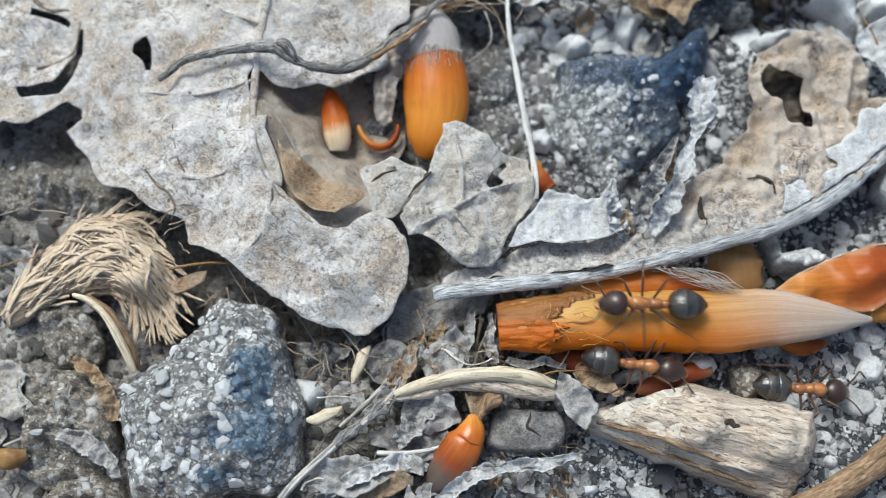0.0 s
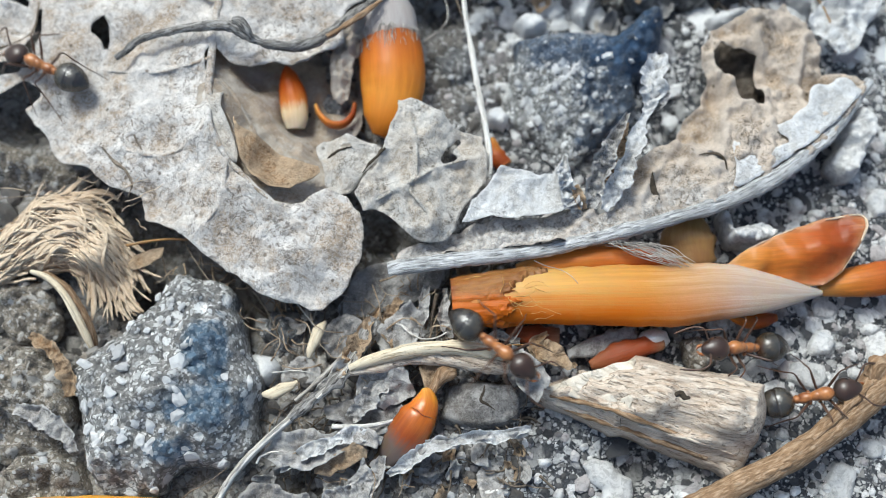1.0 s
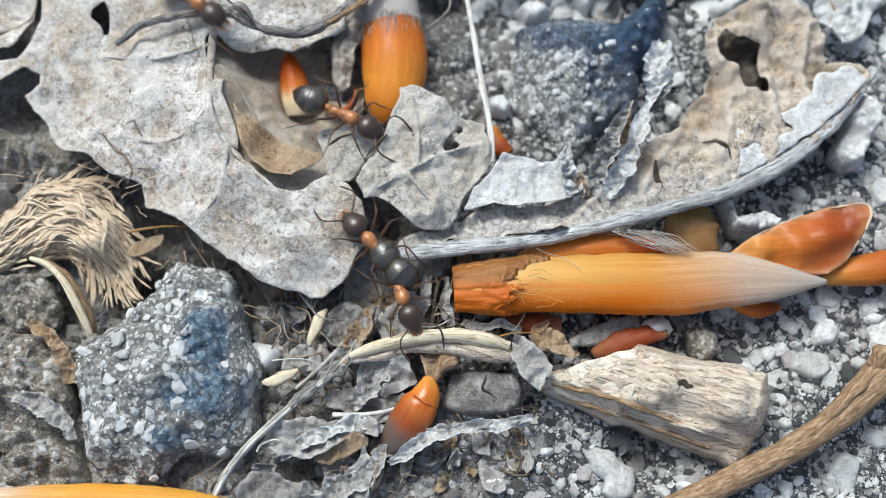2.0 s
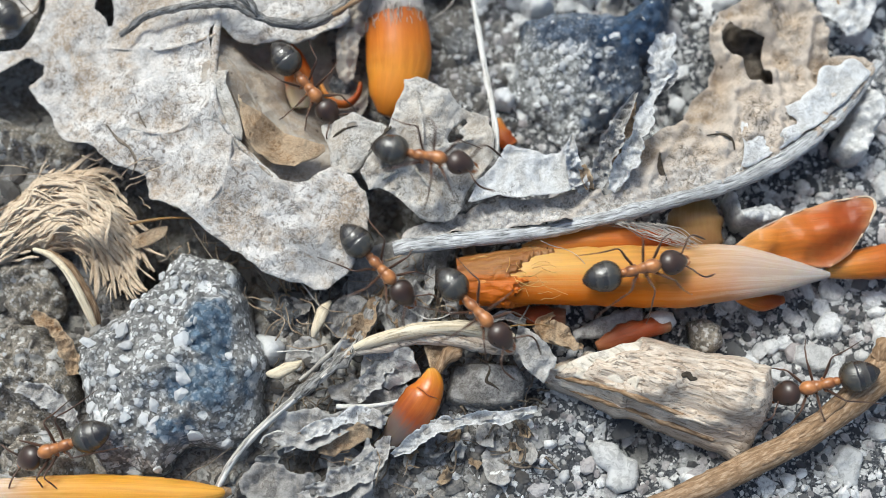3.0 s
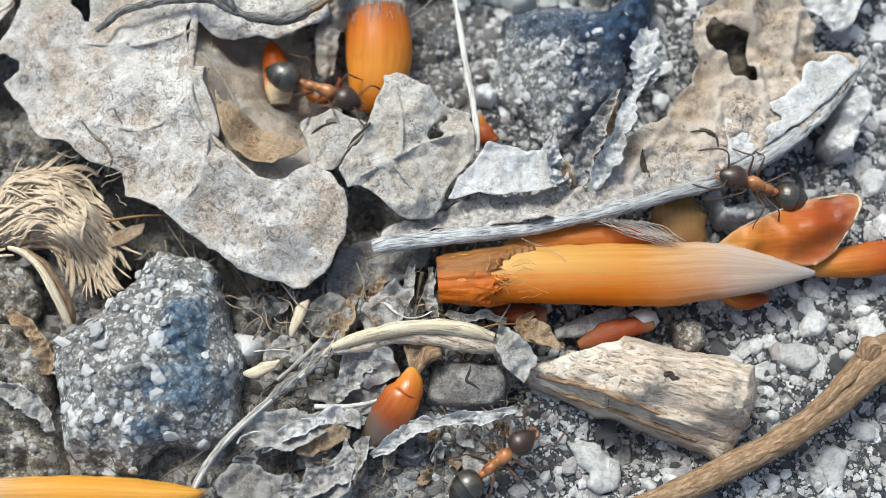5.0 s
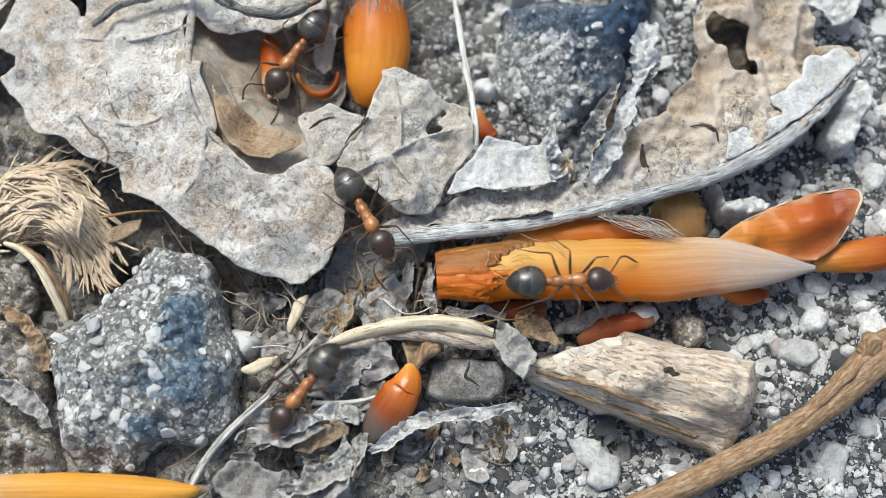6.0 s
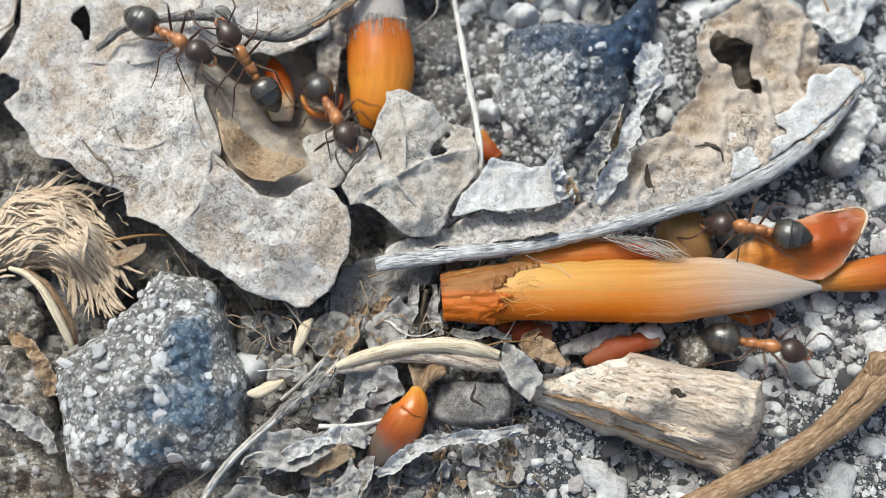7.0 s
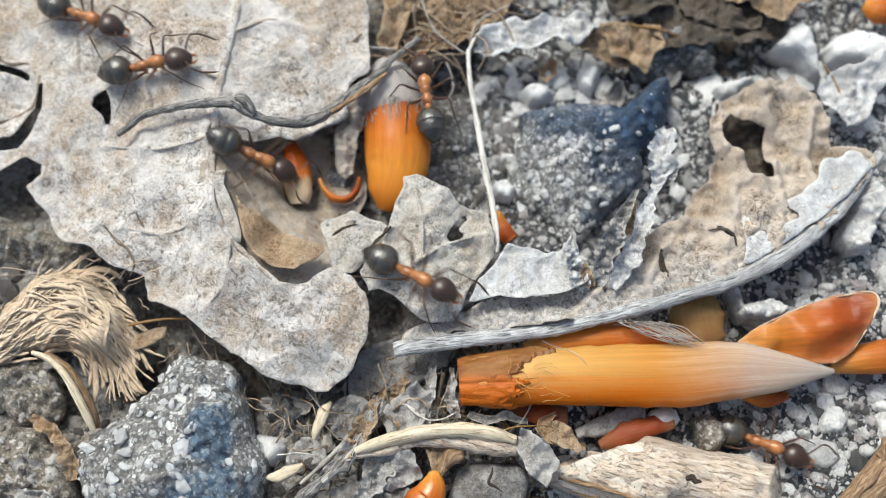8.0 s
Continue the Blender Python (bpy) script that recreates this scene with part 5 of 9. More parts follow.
blue_body = mound([(4.03, 13.88), (5.77, 14.42), (7.51, 14.6), (8.89, 14.44), (10.27, 14.63), (11.33, 15.13), (12.42, 16.13), (13.05, 16.29), (13.28, 15.28), (12.93, 13.37), (12.58, 12.28), (11.3, 11.68), (11.4, 10.18), (10.48, 8.95), (9.5, 8.39), (8.72, 7.06), (7.34, 6.21), (6.38, 5.99), (5.83, 7.17), (4.65, 8.23), (3.36, 9.25), (3.31, 10.62), (3.66, 12.19)], [(4.27, 12.78, 2.2), (7.27, 13.23, 2.8), (10.62, 13.5, 3), (12.31, 14.5, 3.2), (12.04, 12.05, 2.2), (10.01, 9.76, 1.6), (5.92, 9.95, 2), (7.28, 7.39, 1.2), (3.93, 9.48, 1.4), (8.91, 11.76, 2.8)], base=-0.8, bevel=1.0, power=0.5, cell=0.15, rag=0.4, rough=0.5, granules=0.28, seed=73)
blue_stone = base("stone", (*blue_body[0][:, :2].mean(0), 0), "blue-black stone with a pale speckled face", "stone")
part("body", blue_body, M_BLUE, blue_stone)
crystals(grey_body, 130, 0.12, 0.62, grey_stone, 41, lambda x, y: 0.25 if x > -14.6 else 1.0)
crystals(blue_body, 150, 0.14, 0.42, blue_stone, 42, lambda x, y: 1.0 if y < 12.4 and x < 9.6 else 0.05)
slate = mound([(-0.39, -7.2), (0.52, -6.98), (2.13, -7.06), (3.42, -7.05), (3.99, -8.02), (3.78, -9.13), (3.07, -9.54), (1.47, -9.75), (-0.13, -9.55), (-0.83, -9.3), (-0.61, -8.34)], [(-0.13, -7.49, 1), (3.37, -7.52, 1.2), (1.44, -8.54, 1.7), (-0.44, -9.4, 1), (3.36, -9.37, 0.8), (1.45, -9.58, 1.2)], base=-0.6, bevel=0.3, power=0.4, cell=0.13, rag=0.12, rough=0.12, granules=0.04, seed=79)
slate_pebble = base("pebble", (1.5, -8.4, 0.0), "flat dull grey cracked pebble with blunt corners", "pebble")
part("body", slate, M_MOULD, slate_pebble)
part("crack", loft(lie_on(slate, [(1.78, -7.32, 1.6, 0.05, 0.08), (1.72, -7.7, 1.6, 0.14, 0.08), (1.55, -8.21, 1.6, 0.16, 0.08), (1.87, -8.4, 1.6, 0.16, 0.08), (2.18, -8.59, 1.6, 0.12, 0.08), (2.37, -8.75, 1.6, 0.05, 0.08)], 0.01), 6, 50, 0.4, seed=80), M_HOLE, slate_pebble, "dark crack in the pebble")
thing("pebble", mound([(10.71, -4.64), (10.98, -4.16), (11.74, -3.96), (12.42, -4.15), (12.63, -4.73), (12.18, -5.2), (11.35, -5.28), (10.88, -5.07)], [(10.56, -4.85, 1.6), (11.41, -4.81, 2.2), (12.31, -5.02, 1.6), (11.46, -5.38, 1.8)], base=0.0, bevel=0.6, cell=0.12, rag=0.06, rough=0.15, seed=83), M_CHALK, "small whitish pebble beside the amber husk", "pebble")
thing("pebble", mound([(-12.12, -5.45), (-11.54, -5.25), (-10.48, -5.46), (-10, -6.05), (-10.11, -6.7), (-10.8, -7.1), (-11.45, -6.97), (-11.43, -6.05)], [(-11.74, -5.5, 0.7), (-10.66, -6.24, 1.2), (-10.08, -6.8, 0.7), (-10.74, -5.53, 0.9)], base=-0.4, bevel=0.5, cell=0.14, rag=0.06, rough=0.12, seed=85), M_CHALK, "small translucent white pebble beside the grey stone", "pebble")
thing("pebble", mound([(16, 3.19), (16.42, 2.94), (16.82, 1.86), (18.19, 2.03), (19.25, 1.63), (19.06, 0.88), (17.74, 0.56), (16.57, 0.68), (15.9, 1.61)], [(15.77, 1.98, 1.6), (17.39, 0.84, 2), (18.81, 0.96, 1.6), (16.4, 1.29, 2.2)], base=-0.4, bevel=0.18, power=0.3, cell=0.11, rag=0.6, rough=0.5, granules=0.3, seed=87), M_QUARTZ, "smooth white pebble under the rib of the leaf", "pebble")
thing("pebble", mound([(23.82, 9.17), (24.91, 9.43), (25.52, 8.19), (25.26, 6.92), (24.44, 6.16), (23.84, 5.16), (23.2, 5.35), (22.6, 6.19), (23.08, 7.48)], [(23.5, 8.75, 2.2), (24.21, 7.79, 2.8), (23.84, 5.81, 2.3), (22.55, 5.53, 1.9)], base=-0.4, bevel=0.18, power=0.3, cell=0.12, rag=0.7, rough=0.5, granules=0.35, seed=89), M_QUARTZ, "milky white pebble beside the leaf rib", "pebble")
thing("pebble", mound([(7.36, -11.79), (8.01, -11.35), (8.87, -11.54), (9.42, -12.05), (10.23, -12.49), (10.26, -13.36), (9.98, -14.04), (9.02, -14.41), (8.27, -14.04), (8.43, -13.2), (7.81, -12.67)], [(8.43, -11.83, 0.2), (9.64, -12.77, 0.3), (9.3, -13.69, 0.2), (8.06, -13.38, 0.2)], base=-0.4, bevel=0.5, cell=0.16, rag=0.25, rough=0.3, seed=91), M_QUARTZ, "flat pale pebble set in asphalt", "pebble")
for k, (outline, ctrl) in enumerate((
        ([(-27.39, -5.11), (-25.49, -4.62), (-23.5, -5.11), (-22.14, -5.93), (-21.6, -8.05), (-21.84, -9.93), (-22.96, -11.51), (-24.81, -11.83), (-26.83, -10.58)], [(-24.23, -6.31, 1.6), (-22.46, -5.63, 1.4), (-22.65, -8.87, 1.8), (-23.94, -10.67, 1.2), (-21.89, -10.63, 0.8)]),
        ([(-25.42, -11.84), (-23.89, -11.21), (-22.32, -10.9), (-21.06, -11.83), (-20.74, -13.38), (-22.69, -14.46), (-24.53, -14.61)], [(-23.69, -12.54, 1.4), (-22.12, -11.94, 1.6), (-21.31, -12.82, 1), (-23.09, -13.73, 1)]),
        ([(-27.29, -1.03), (-25.68, -0.68), (-23.95, -1.37), (-23.15, -2.73), (-23.68, -4.39), (-25.57, -4.74), (-26.99, -3.74)], [(-25, -1.54, 0.8), (-23.74, -2.97, 1.2), (-25.05, -3.58, 1), (-23.41, -3.5, 0.6)]),
        ([(-31.61, 7.26), (-28.21, 7.97), (-24.68, 7.23), (-22.17, 5.79), (-23.8, 4.72), (-27.88, 4.54), (-31.37, 5.09)], [(-29.17, 6.3, 0.8), (-26.36, 6.55, 1.1), (-24, 5.57, 0.8), (-26.99, 5.19, 0.9)]),
        ([(-11.59, -4.06), (-10.8, -3.07), (-9.65, -2.91), (-8.81, -3.74), (-8.94, -5.05), (-10.23, -5.39)], [(-10.49, -4.2, 0.8), (-9.81, -3.63, 1.2), (-9.19, -4.84, 0.7)]),
        ([(-0.84, 13.42), (0.04, 14.26), (1.09, 13.79), (1.25, 12.43), (0.56, 11.6), (-0.49, 12.09)], [(-0.14, 13.46, 0.8), (0.55, 12.15, 1.2), (0.21, 11.67, 0.6)]),
        ([(10.88, 18.62), (12.03, 20), (14.23, 20.58), (16.29, 19.35), (16.32, 17.39), (13.98, 16.84), (11.5, 17.06)], [(12.11, 18.15, 1.2), (14.88, 17.36, 1.2), (13.29, 19.4, 1)]))):
    clod = mound(outline, ctrl, base=-0.8, bevel=0.9, cell=0.17, rag=0.7, rough=0.8, granules=0.6, seed=100 + 7 * k)
    lump = base("soil_clod", (*clod[0][:, :2].mean(0), 0), "crumbly grey-brown clod of soil and grit", "soil clod")
    part("body", clod, M_LUMP if k < 4 else M_PEBBLE, lump)
    crystals(clod, 22 if k == 1 else 9, 0.1, 0.45 if k < 4 else 0.3, lump, 50 + k, lambda x, y: 1.0)

# ---- husks and buds ----
husk = base("bud_husk", (10.46, -1.68, 0.00), "long amber bud husk with pale papery tip", "bud husk")
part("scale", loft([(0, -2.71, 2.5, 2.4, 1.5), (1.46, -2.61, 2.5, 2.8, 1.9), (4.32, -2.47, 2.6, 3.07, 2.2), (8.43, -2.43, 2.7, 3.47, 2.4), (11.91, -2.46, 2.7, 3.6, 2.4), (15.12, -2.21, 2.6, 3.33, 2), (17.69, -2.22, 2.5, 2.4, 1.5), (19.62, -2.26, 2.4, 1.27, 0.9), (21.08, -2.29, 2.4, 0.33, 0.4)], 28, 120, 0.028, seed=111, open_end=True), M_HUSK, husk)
part("inner_scale", loft([(3.75, -0.85, 1.8, 1, 1.2), (6.33, -0.37, 2, 1.67, 1.5), (9.55, -0.13, 2.1, 1.8, 1.5), (11.81, -0.26, 2.1, 1.33, 1.2), (13.26, -0.67, 2, 0.47, 0.6)], 16, 50, 0.06, seed=113), M_RUST, husk, "darker orange inner scale")
part("under_scale", loft([(15.77, -2.92, 1, 0.67, 0.8), (17.35, -3.52, 1, 1.2, 0.9), (18.81, -3.42, 1, 0.47, 0.5)], 12, 24, 0.06, seed=114), M_RUST, husk)
HUSK_WAY = [(-0.05, -2.71, 2.5, 2.5, 1.6), (1.46, -2.61, 2.5, 2.85, 1.95), (3.0, -2.53, 2.55, 3.0, 2.1), (4.4, -2.47, 2.6, 3.1, 2.22), (5.8, -2.46, 2.63, 3.22, 2.28)]
skin_v, skin_f, skin_a = loft(HUSK_WAY, 120, 170, 0.04, seed=115)
skin_c = np.stack([np.interp(skin_v[:, 0], [r[0] for r in HUSK_WAY], [r[k] for r in HUSK_WAY]) for k in (1, 2)], -1)
skin_out = np.concatenate([np.zeros((len(skin_v), 1)), skin_v[:, 1:] - skin_c], 1)
skin_out /= np.maximum(np.linalg.norm(skin_out, axis=1, keepdims=True), 1e-6)
skin_turn = np.arctan2(skin_out[:, 2], skin_out[:, 1])
torn_at = 3.7 + 2.6 * fbm(xyz(np.cos(skin_turn), np.sin(skin_turn)), 2.6, 4, 117) + 0.6 * np.cos(skin_turn)  # how far the skin reaches before it is torn off
folds = 0.1 * fbm(xyz(skin_v[:, 0] * 0.25, skin_turn * 2.6), 1.0, 3, 118) + 0.2 * np.abs(fbm(xyz(skin_v[:, 0] * 1.1, skin_turn * 1.5), 1.0, 3, 119)) * np.exp(-((skin_v[:, 0] - torn_at + 0.8) / 0.8) ** 2)
inside = np.clip((torn_at - skin_v[:, 0]) / 0.16, 0, 1)
lift = -0.25 + (0.29 + 0.02 * skin_v[:, 0] + 1.5 * folds) * inside * inside * (3 - 2 * inside)
lift += 0.18 * np.exp(-((skin_v[:, 0] - torn_at + 0.12) / 0.15) ** 2) * (0.5 + fbm(xyz(skin_turn * 2, skin_v[:, 0] * 0), 1.0, 2, 120))
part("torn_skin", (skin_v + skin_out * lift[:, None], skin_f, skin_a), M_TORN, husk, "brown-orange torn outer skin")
left_end, right_end = np.array((0.50, -2.91, 3.75)), np.array((4.98, -2.90, 4.15))
curls = []
for k in range(15):
    f, g = 0.45 + 0.5 * rng.random(), rng.normal(0, 0.62)
    p = left_end * (1 - f) + right_end * f + np.array([0, g, -0.42 * g * g])
    ang = rng.normal(0.35, 0.7)
    ln = rng.uniform(0.5, 1.6)
    curls.append(strand(p, p + np.array([ln * math.cos(ang), 0.7 * ln * math.sin(ang), rng.uniform(-0.05, 0.2)]), rng.normal(0, 0.25), rng.uniform(0.03, 0.065), 2000 + k, 8, 5, 0.12))
tagged(part("fibre_fringe", joined(curls), M_AMBERFIBRE, husk, "curled amber fibres of the torn skin"), kind="stuff")
part("torn_fringe", joined([strand(a, b, s, 0.05, k + 40) for k, (a, b, s) in enumerate((
         ((8.81, 0.48, 3.00), (12.85, -0.82, 3.20), 0.3), ((9.13, 0.55, 3.00), (12.20, -0.39, 3.40), 0.2), ((9.45, 0.42, 3.00), (13.11, -1.04, 3.40), -0.2),
         ((4.60, -0.61, 3.60), (7.04, -1.98, 3.90), 0.2), ((10.05, 0.33, 3.20), (12.96, -1.07, 3.40), 0.5)))]
     + [strand(np.array((9.0, 0.45, 3.50)) + (0.08 * k, 0.03 * math.sin(7 * k), 0), np.array((11.80, -0.73, 3.80)) + (0.06 * k + 0.3 * math.sin(4 * k), 0.25 * math.sin(2.3 * k), 0), 0.3 * math.sin(1.7 * k), 0.035 + 0.03 * (k % 3 == 0), k + 60) for k in range(30)]), M_STEM, husk, "fine pale torn fibres")
rolled = base("bud_husk", (20.58, 0.73, 0.00), "glossy reddish-orange bud husk with a curled pale rim", "bud husk")
rolled_shape = sheet([(15.79, -0.53), (16.66, 0.13), (18.17, 0.84), (19.86, 1.56), (21.46, 1.96), (23.02, 2.22), (23.67, 2.12), (23.81, 1.53), (23.52, 0.76), (22.95, -0.2), (22.46, -0.97), (21.28, -1.74), (19.68, -1.78), (18.22, -1.42), (16.88, -1.09)], [(16.06, -0.45, 1.8), (17.74, -0.39, 2.8), (19.52, -0.2, 3.3), (21.08, 0.24, 3.5), (22.82, 0.83, 3.2), (23.61, 1.6, 3.4), (19.87, 1.54, 2.6), (22.18, 2.15, 2.6), (23.34, 2.22, 3), (20.75, -1.67, 2), (18.27, -1.28, 1.8), (22.36, -0.89, 2.2)], cell=0.16, rag=0.1, crumple=0.12, thick=0.25, curl=0.25, seed=117)
part("scale", rolled_shape, M_RUST, rolled)
for rows in ([(21.5, 1.9, 3, 0.1, 0.12), (22.4, 2.08, 3, 0.2, 0.16), (23.0, 2.16, 3, 0.22, 0.16), (23.6, 2.06, 3, 0.24, 0.18), (23.74, 1.52, 3, 0.22, 0.18), (23.45, 0.76, 3, 0.2, 0.16), (22.9, -0.18, 3, 0.16, 0.14), (22.42, -0.93, 3, 0.1, 0.1)], [(16.66, 0.1, 3, 0.08, 0.1), (17.4, 0.45, 3, 0.14, 0.12), (18.17, 0.8, 3, 0.12, 0.12), (19.0, 1.15, 3, 0.15, 0.12), (19.86, 1.5, 3, 0.1, 0.1)]):
    part("rim", loft([(x, y, z, w * 0.42, h * 0.5) for x, y, z, w, h in lie_on(rolled_shape, rows, 0.0)], 8, 140, 0.9, seed=118), M_FIBRE, rolled, "pale worn rim of the husk")
thing("bud_husk", loft([(21.33, -1.7, 1.2, 1, 1), (23.23, -1.42, 1.4, 1.8, 1.4), (25.83, -1.04, 1.5, 2, 1.6), (29.2, -0.34, 1.4, 1.33, 1.2)], 16, 40, 0.06, seed=118), M_RUST, "reddish-brown bud husk lying under another husk", "bud husk")
thing("bud_husk", loft([(14.17, 2.97, 1.2, 1.67, 1.2), (13.88, 1.56, 1.3, 3.07, 1.6), (14.08, 0.05, 1.2, 2.8, 1.4), (14.31, -1.56, 0.9, 1.33, 1)], 16, 40, 0.12, seed=119), M_TAN, "dull tan bud husk under the amber husk", "bud husk")
thing("pebble", mound([(13.42, -4.59), (14.28, -4.3), (15.16, -4.83), (15.3, -5.82), (14.68, -6.53), (13.85, -6.59), (13.43, -5.81)], [(13.33, -5.26, 1.2), (14.39, -5.63, 1.4), (13.96, -6.2, 1)], base=-0.6, bevel=0.4, cell=0.14, rag=0.2, rough=0.15, seed=125), M_LUMP, "tawny milky pebble behind the wood chip", "pebble")
thing("husk_scrap", loft([(3.11, -4.07, 0.8, 0.67, 0.6), (4.39, -4.31, 1, 1.13, 0.8), (6.16, -4.41, 1, 1.2, 0.8)], 12, 24, 0.2, seed=120), M_DEEP, "small dull red husk scrap", "husk scrap")
thing("husk_scrap", loft([(7.88, -6.14, 1, 0.53, 0.6), (9.47, -5.59, 1.2, 1.27, 0.9), (11.09, -5.1, 1.2, 1.2, 0.9), (12.1, -4.97, 1, 0.53, 0.6)], 12, 24, 0.2, seed=121), M_DEEP, "dark red husk scrap behind the wood chip", "husk scrap")
thing("husk_scrap", loft([(2.42, 7.8, 0.6, 0.6, 0.6), (2.64, 6.82, 0.8, 1.2, 0.9), (3.24, 6.03, 0.8, 1, 0.8)], 12, 24, 0.1, seed=122), M_RUST, "orange husk scrap showing between leaf and stone", "husk scrap")
thing("husk_scrap", loft([(6.66, -5.48, 0.6, 0.53, 0.5), (8.93, -4.84, 0.7, 1.33, 0.6), (10.57, -4.18, 0.7, 0.87, 0.5)], 12, 24, 0.25, seed=123), M_GREY, "dull olive husk scrap below the amber husk", "husk scrap")
yellow = base("bud_husk", (-20.0, -14.5, 0.0), "yellow-amber bud husk with pale end", "bud husk")
part("scale", loft([(-12.82, -14.37, 1.6, 0.47, 0.6), (-13.57, -14.44, 1.8, 1, 1.2), (-15.96, -14.5, 2, 1.8, 1.7), (-20.23, -14.38, 2, 1.93, 1.8), (-23.96, -14.44, 1.8, 1.8, 1.6), (-27.09, -14.55, 1.6, 1.47, 1.3), (-30.02, -14.71, 1.2, 0.6, 0.8)], 24, 80, 0.04, seed=124), M_YELLOW, yellow)
part("stub", loft([(-12.5, -14.3, 1.5, 0.3, 0.3), (-12.8, -14.36, 1.6, 0.5, 0.5), (-13.3, -14.42, 1.75, 0.8, 0.9)], 12, 20, 0.3, seed=126), M_TWIG, yellow, "dark torn stub at the narrow end")

plump = base("bud", (-3.82, 13.09, 0.00), "plump orange bud with a grey downy end", "bud")
part("body", loft([(-3.88, 14.7, 2.05, 3.0, 2.6), (-3.75, 13.58, 2.1, 3.75, 3.1), (-3.55, 11.54, 2.1, 3.95, 3.2), (-3.63, 9.95, 2, 3.6, 2.8), (-3.98, 8.54, 1.9, 2.7, 2.1), (-4.32, 7.69, 1.7, 1, 0.9)], 28, 70, 0.012, seed=131), M_NUT, plump)
part("downy_cap", loft([(-4.17, 17.25, 1.6, 1.23, 1.2), (-4.12, 16.68, 1.8, 2.43, 2.2), (-3.99, 15.51, 2, 3.5, 3), (-3.84, 14.3, 2.05, 3.72, 3.2), (-3.77, 13.7, 2.08, 3.7, 3.05), (-3.72, 13.2, 2.1, 3.66, 3.0)], 28, 50, 0.014, seed=132), M_DOWN, plump, "grey downy end")
wisps = []
for k in range(46):  # down that runs on over the orange skin
    a, far = rng.uniform(-1.25, 1.25), rng.uniform(12.5, 13.3)
    at = [(-3.74 + 1.86 * math.sin(a + d) + 0.02, y, 2.1 + 1.58 * math.cos(a + d)) for y, d in ((14.2, 0.0), (far, rng.normal(0, 0.06)))]
    wisps.append(strand(at[0], at[1], rng.normal(0, 0.06), 0.02 + 0.05 * rng.random(), 2100 + k, 8, 5))
tagged(part("down_fringe", joined(wisps), M_STEM, plump, "wisps of grey down"), kind="stuff")
thing("bud", loft([(-10.04, 12.07, 2, 0.27, 0.5), (-9.88, 11.4, 2, 1.13, 1.1), (-9.61, 10.17, 1.9, 1.67, 1.5), (-9.44, 8.94, 1.8, 1.6, 1.4), (-9.41, 8.23, 1.6, 1.13, 1)], 18, 40, 0.03, seed=133), M_REDBUD, "small red bud with a cream base", "bud")
thing("bud_scale", loft([(-8.22, 9.67, 1.8, 0.27, 0.5), (-7.93, 9.02, 1.8, 0.36, 0.7), (-7.31, 8.44, 1.8, 0.44, 0.8), (-6.51, 8.44, 1.8, 0.44, 0.8), (-5.98, 9.02, 1.8, 0.36, 0.7), (-5.86, 9.74, 1.8, 0.27, 0.5)], 10, 40, 0.05, seed=135), M_RUST, "thin orange crescent of a bud scale", "bud scale")
thing("bud_scale", loft([(-10.65, 9.84, 1.4, 0.33, 0.5), (-10.88, 9.25, 1.5, 0.6, 0.8), (-10.8, 8.68, 1.4, 0.33, 0.5)], 10, 20, 0.05, seed=136), M_RUST, "small orange bud scale beside the red bud", "bud scale")
thing("pebble", mound([(-8.27, 10.38), (-7.78, 11.22), (-6.73, 11.07), (-6.19, 10.36), (-6.5, 9.3), (-7.54, 9.25)], [(-7.64, 10.01, 1), (-6.59, 9.56, 1.2), (-7.18, 10.84, 0.8)], base=-0.6, bevel=0.5, cell=0.16, rag=0.12, rough=0.2, seed=137), M_BLUE, "small blue-black pebble in the hollow", "pebble")
tip_bud = base("bud", (-2.8, -10.0, 0.0), "orange bud broken open at its wide end, with dark grey tail", "bud")
part("body", loft([(-5.11, -11.94, 0.5, 0.3, 0.3), (-4.05, -11.53, 0.8, 1.1, 0.9), (-3.25, -10.82, 1.2, 1.85, 1.5), (-2.62, -10.07, 1.55, 2.25, 1.8), (-2.08, -9.35, 1.8, 2.2, 1.9), (-1.7, -8.76, 1.9, 1.75, 1.6), (-1.55, -8.26, 1.95, 1.4, 1.3), (-1.55, -7.85, 1.95, 0.95, 0.9), (-1.62, -7.62, 1.9, 0.45, 0.5)], 24, 70, 0.04, seed=139), M_TIPBUD, tip_bud)
part("split", loft([(-2.82, -9.21, 2.2, 0.06, 0.06), (-2.41, -8.73, 2.55, 0.08, 0.08), (-2.06, -8.89, 2.8, 0.1, 0.1), (-1.68, -9.2, 2.8, 0.1, 0.1), (-1.37, -9.27, 2.6, 0.09, 0.09), (-1.04, -9.37, 2.2, 0.06, 0.06)], 6, 50, 0.5, seed=140), M_DEEP, tip_bud, "dark split across the bud")
seeds = (([(-8.26, -5.69, 1.4, 0.27, 0.25), (-8.07, -5.02, 1.6, 0.73, 0.45), (-7.71, -4.2, 1.6, 0.87, 0.5), (-7.32, -3.63, 1.5, 0.33, 0.3)]), ([(-10.81, -7.81, 1.4, 0.33, 0.3), (-10.21, -7.77, 1.6, 0.87, 0.5), (-9.47, -7.45, 1.6, 0.8, 0.5), (-8.87, -7.09, 1.5, 0.27, 0.3)]), ([(-28.64, -10.01, 1.2, 1, 0.9), (-27.3, -9.94, 1.4, 1.27, 1.1), (-26.51, -9.73, 1.2, 0.6, 0.6)]))
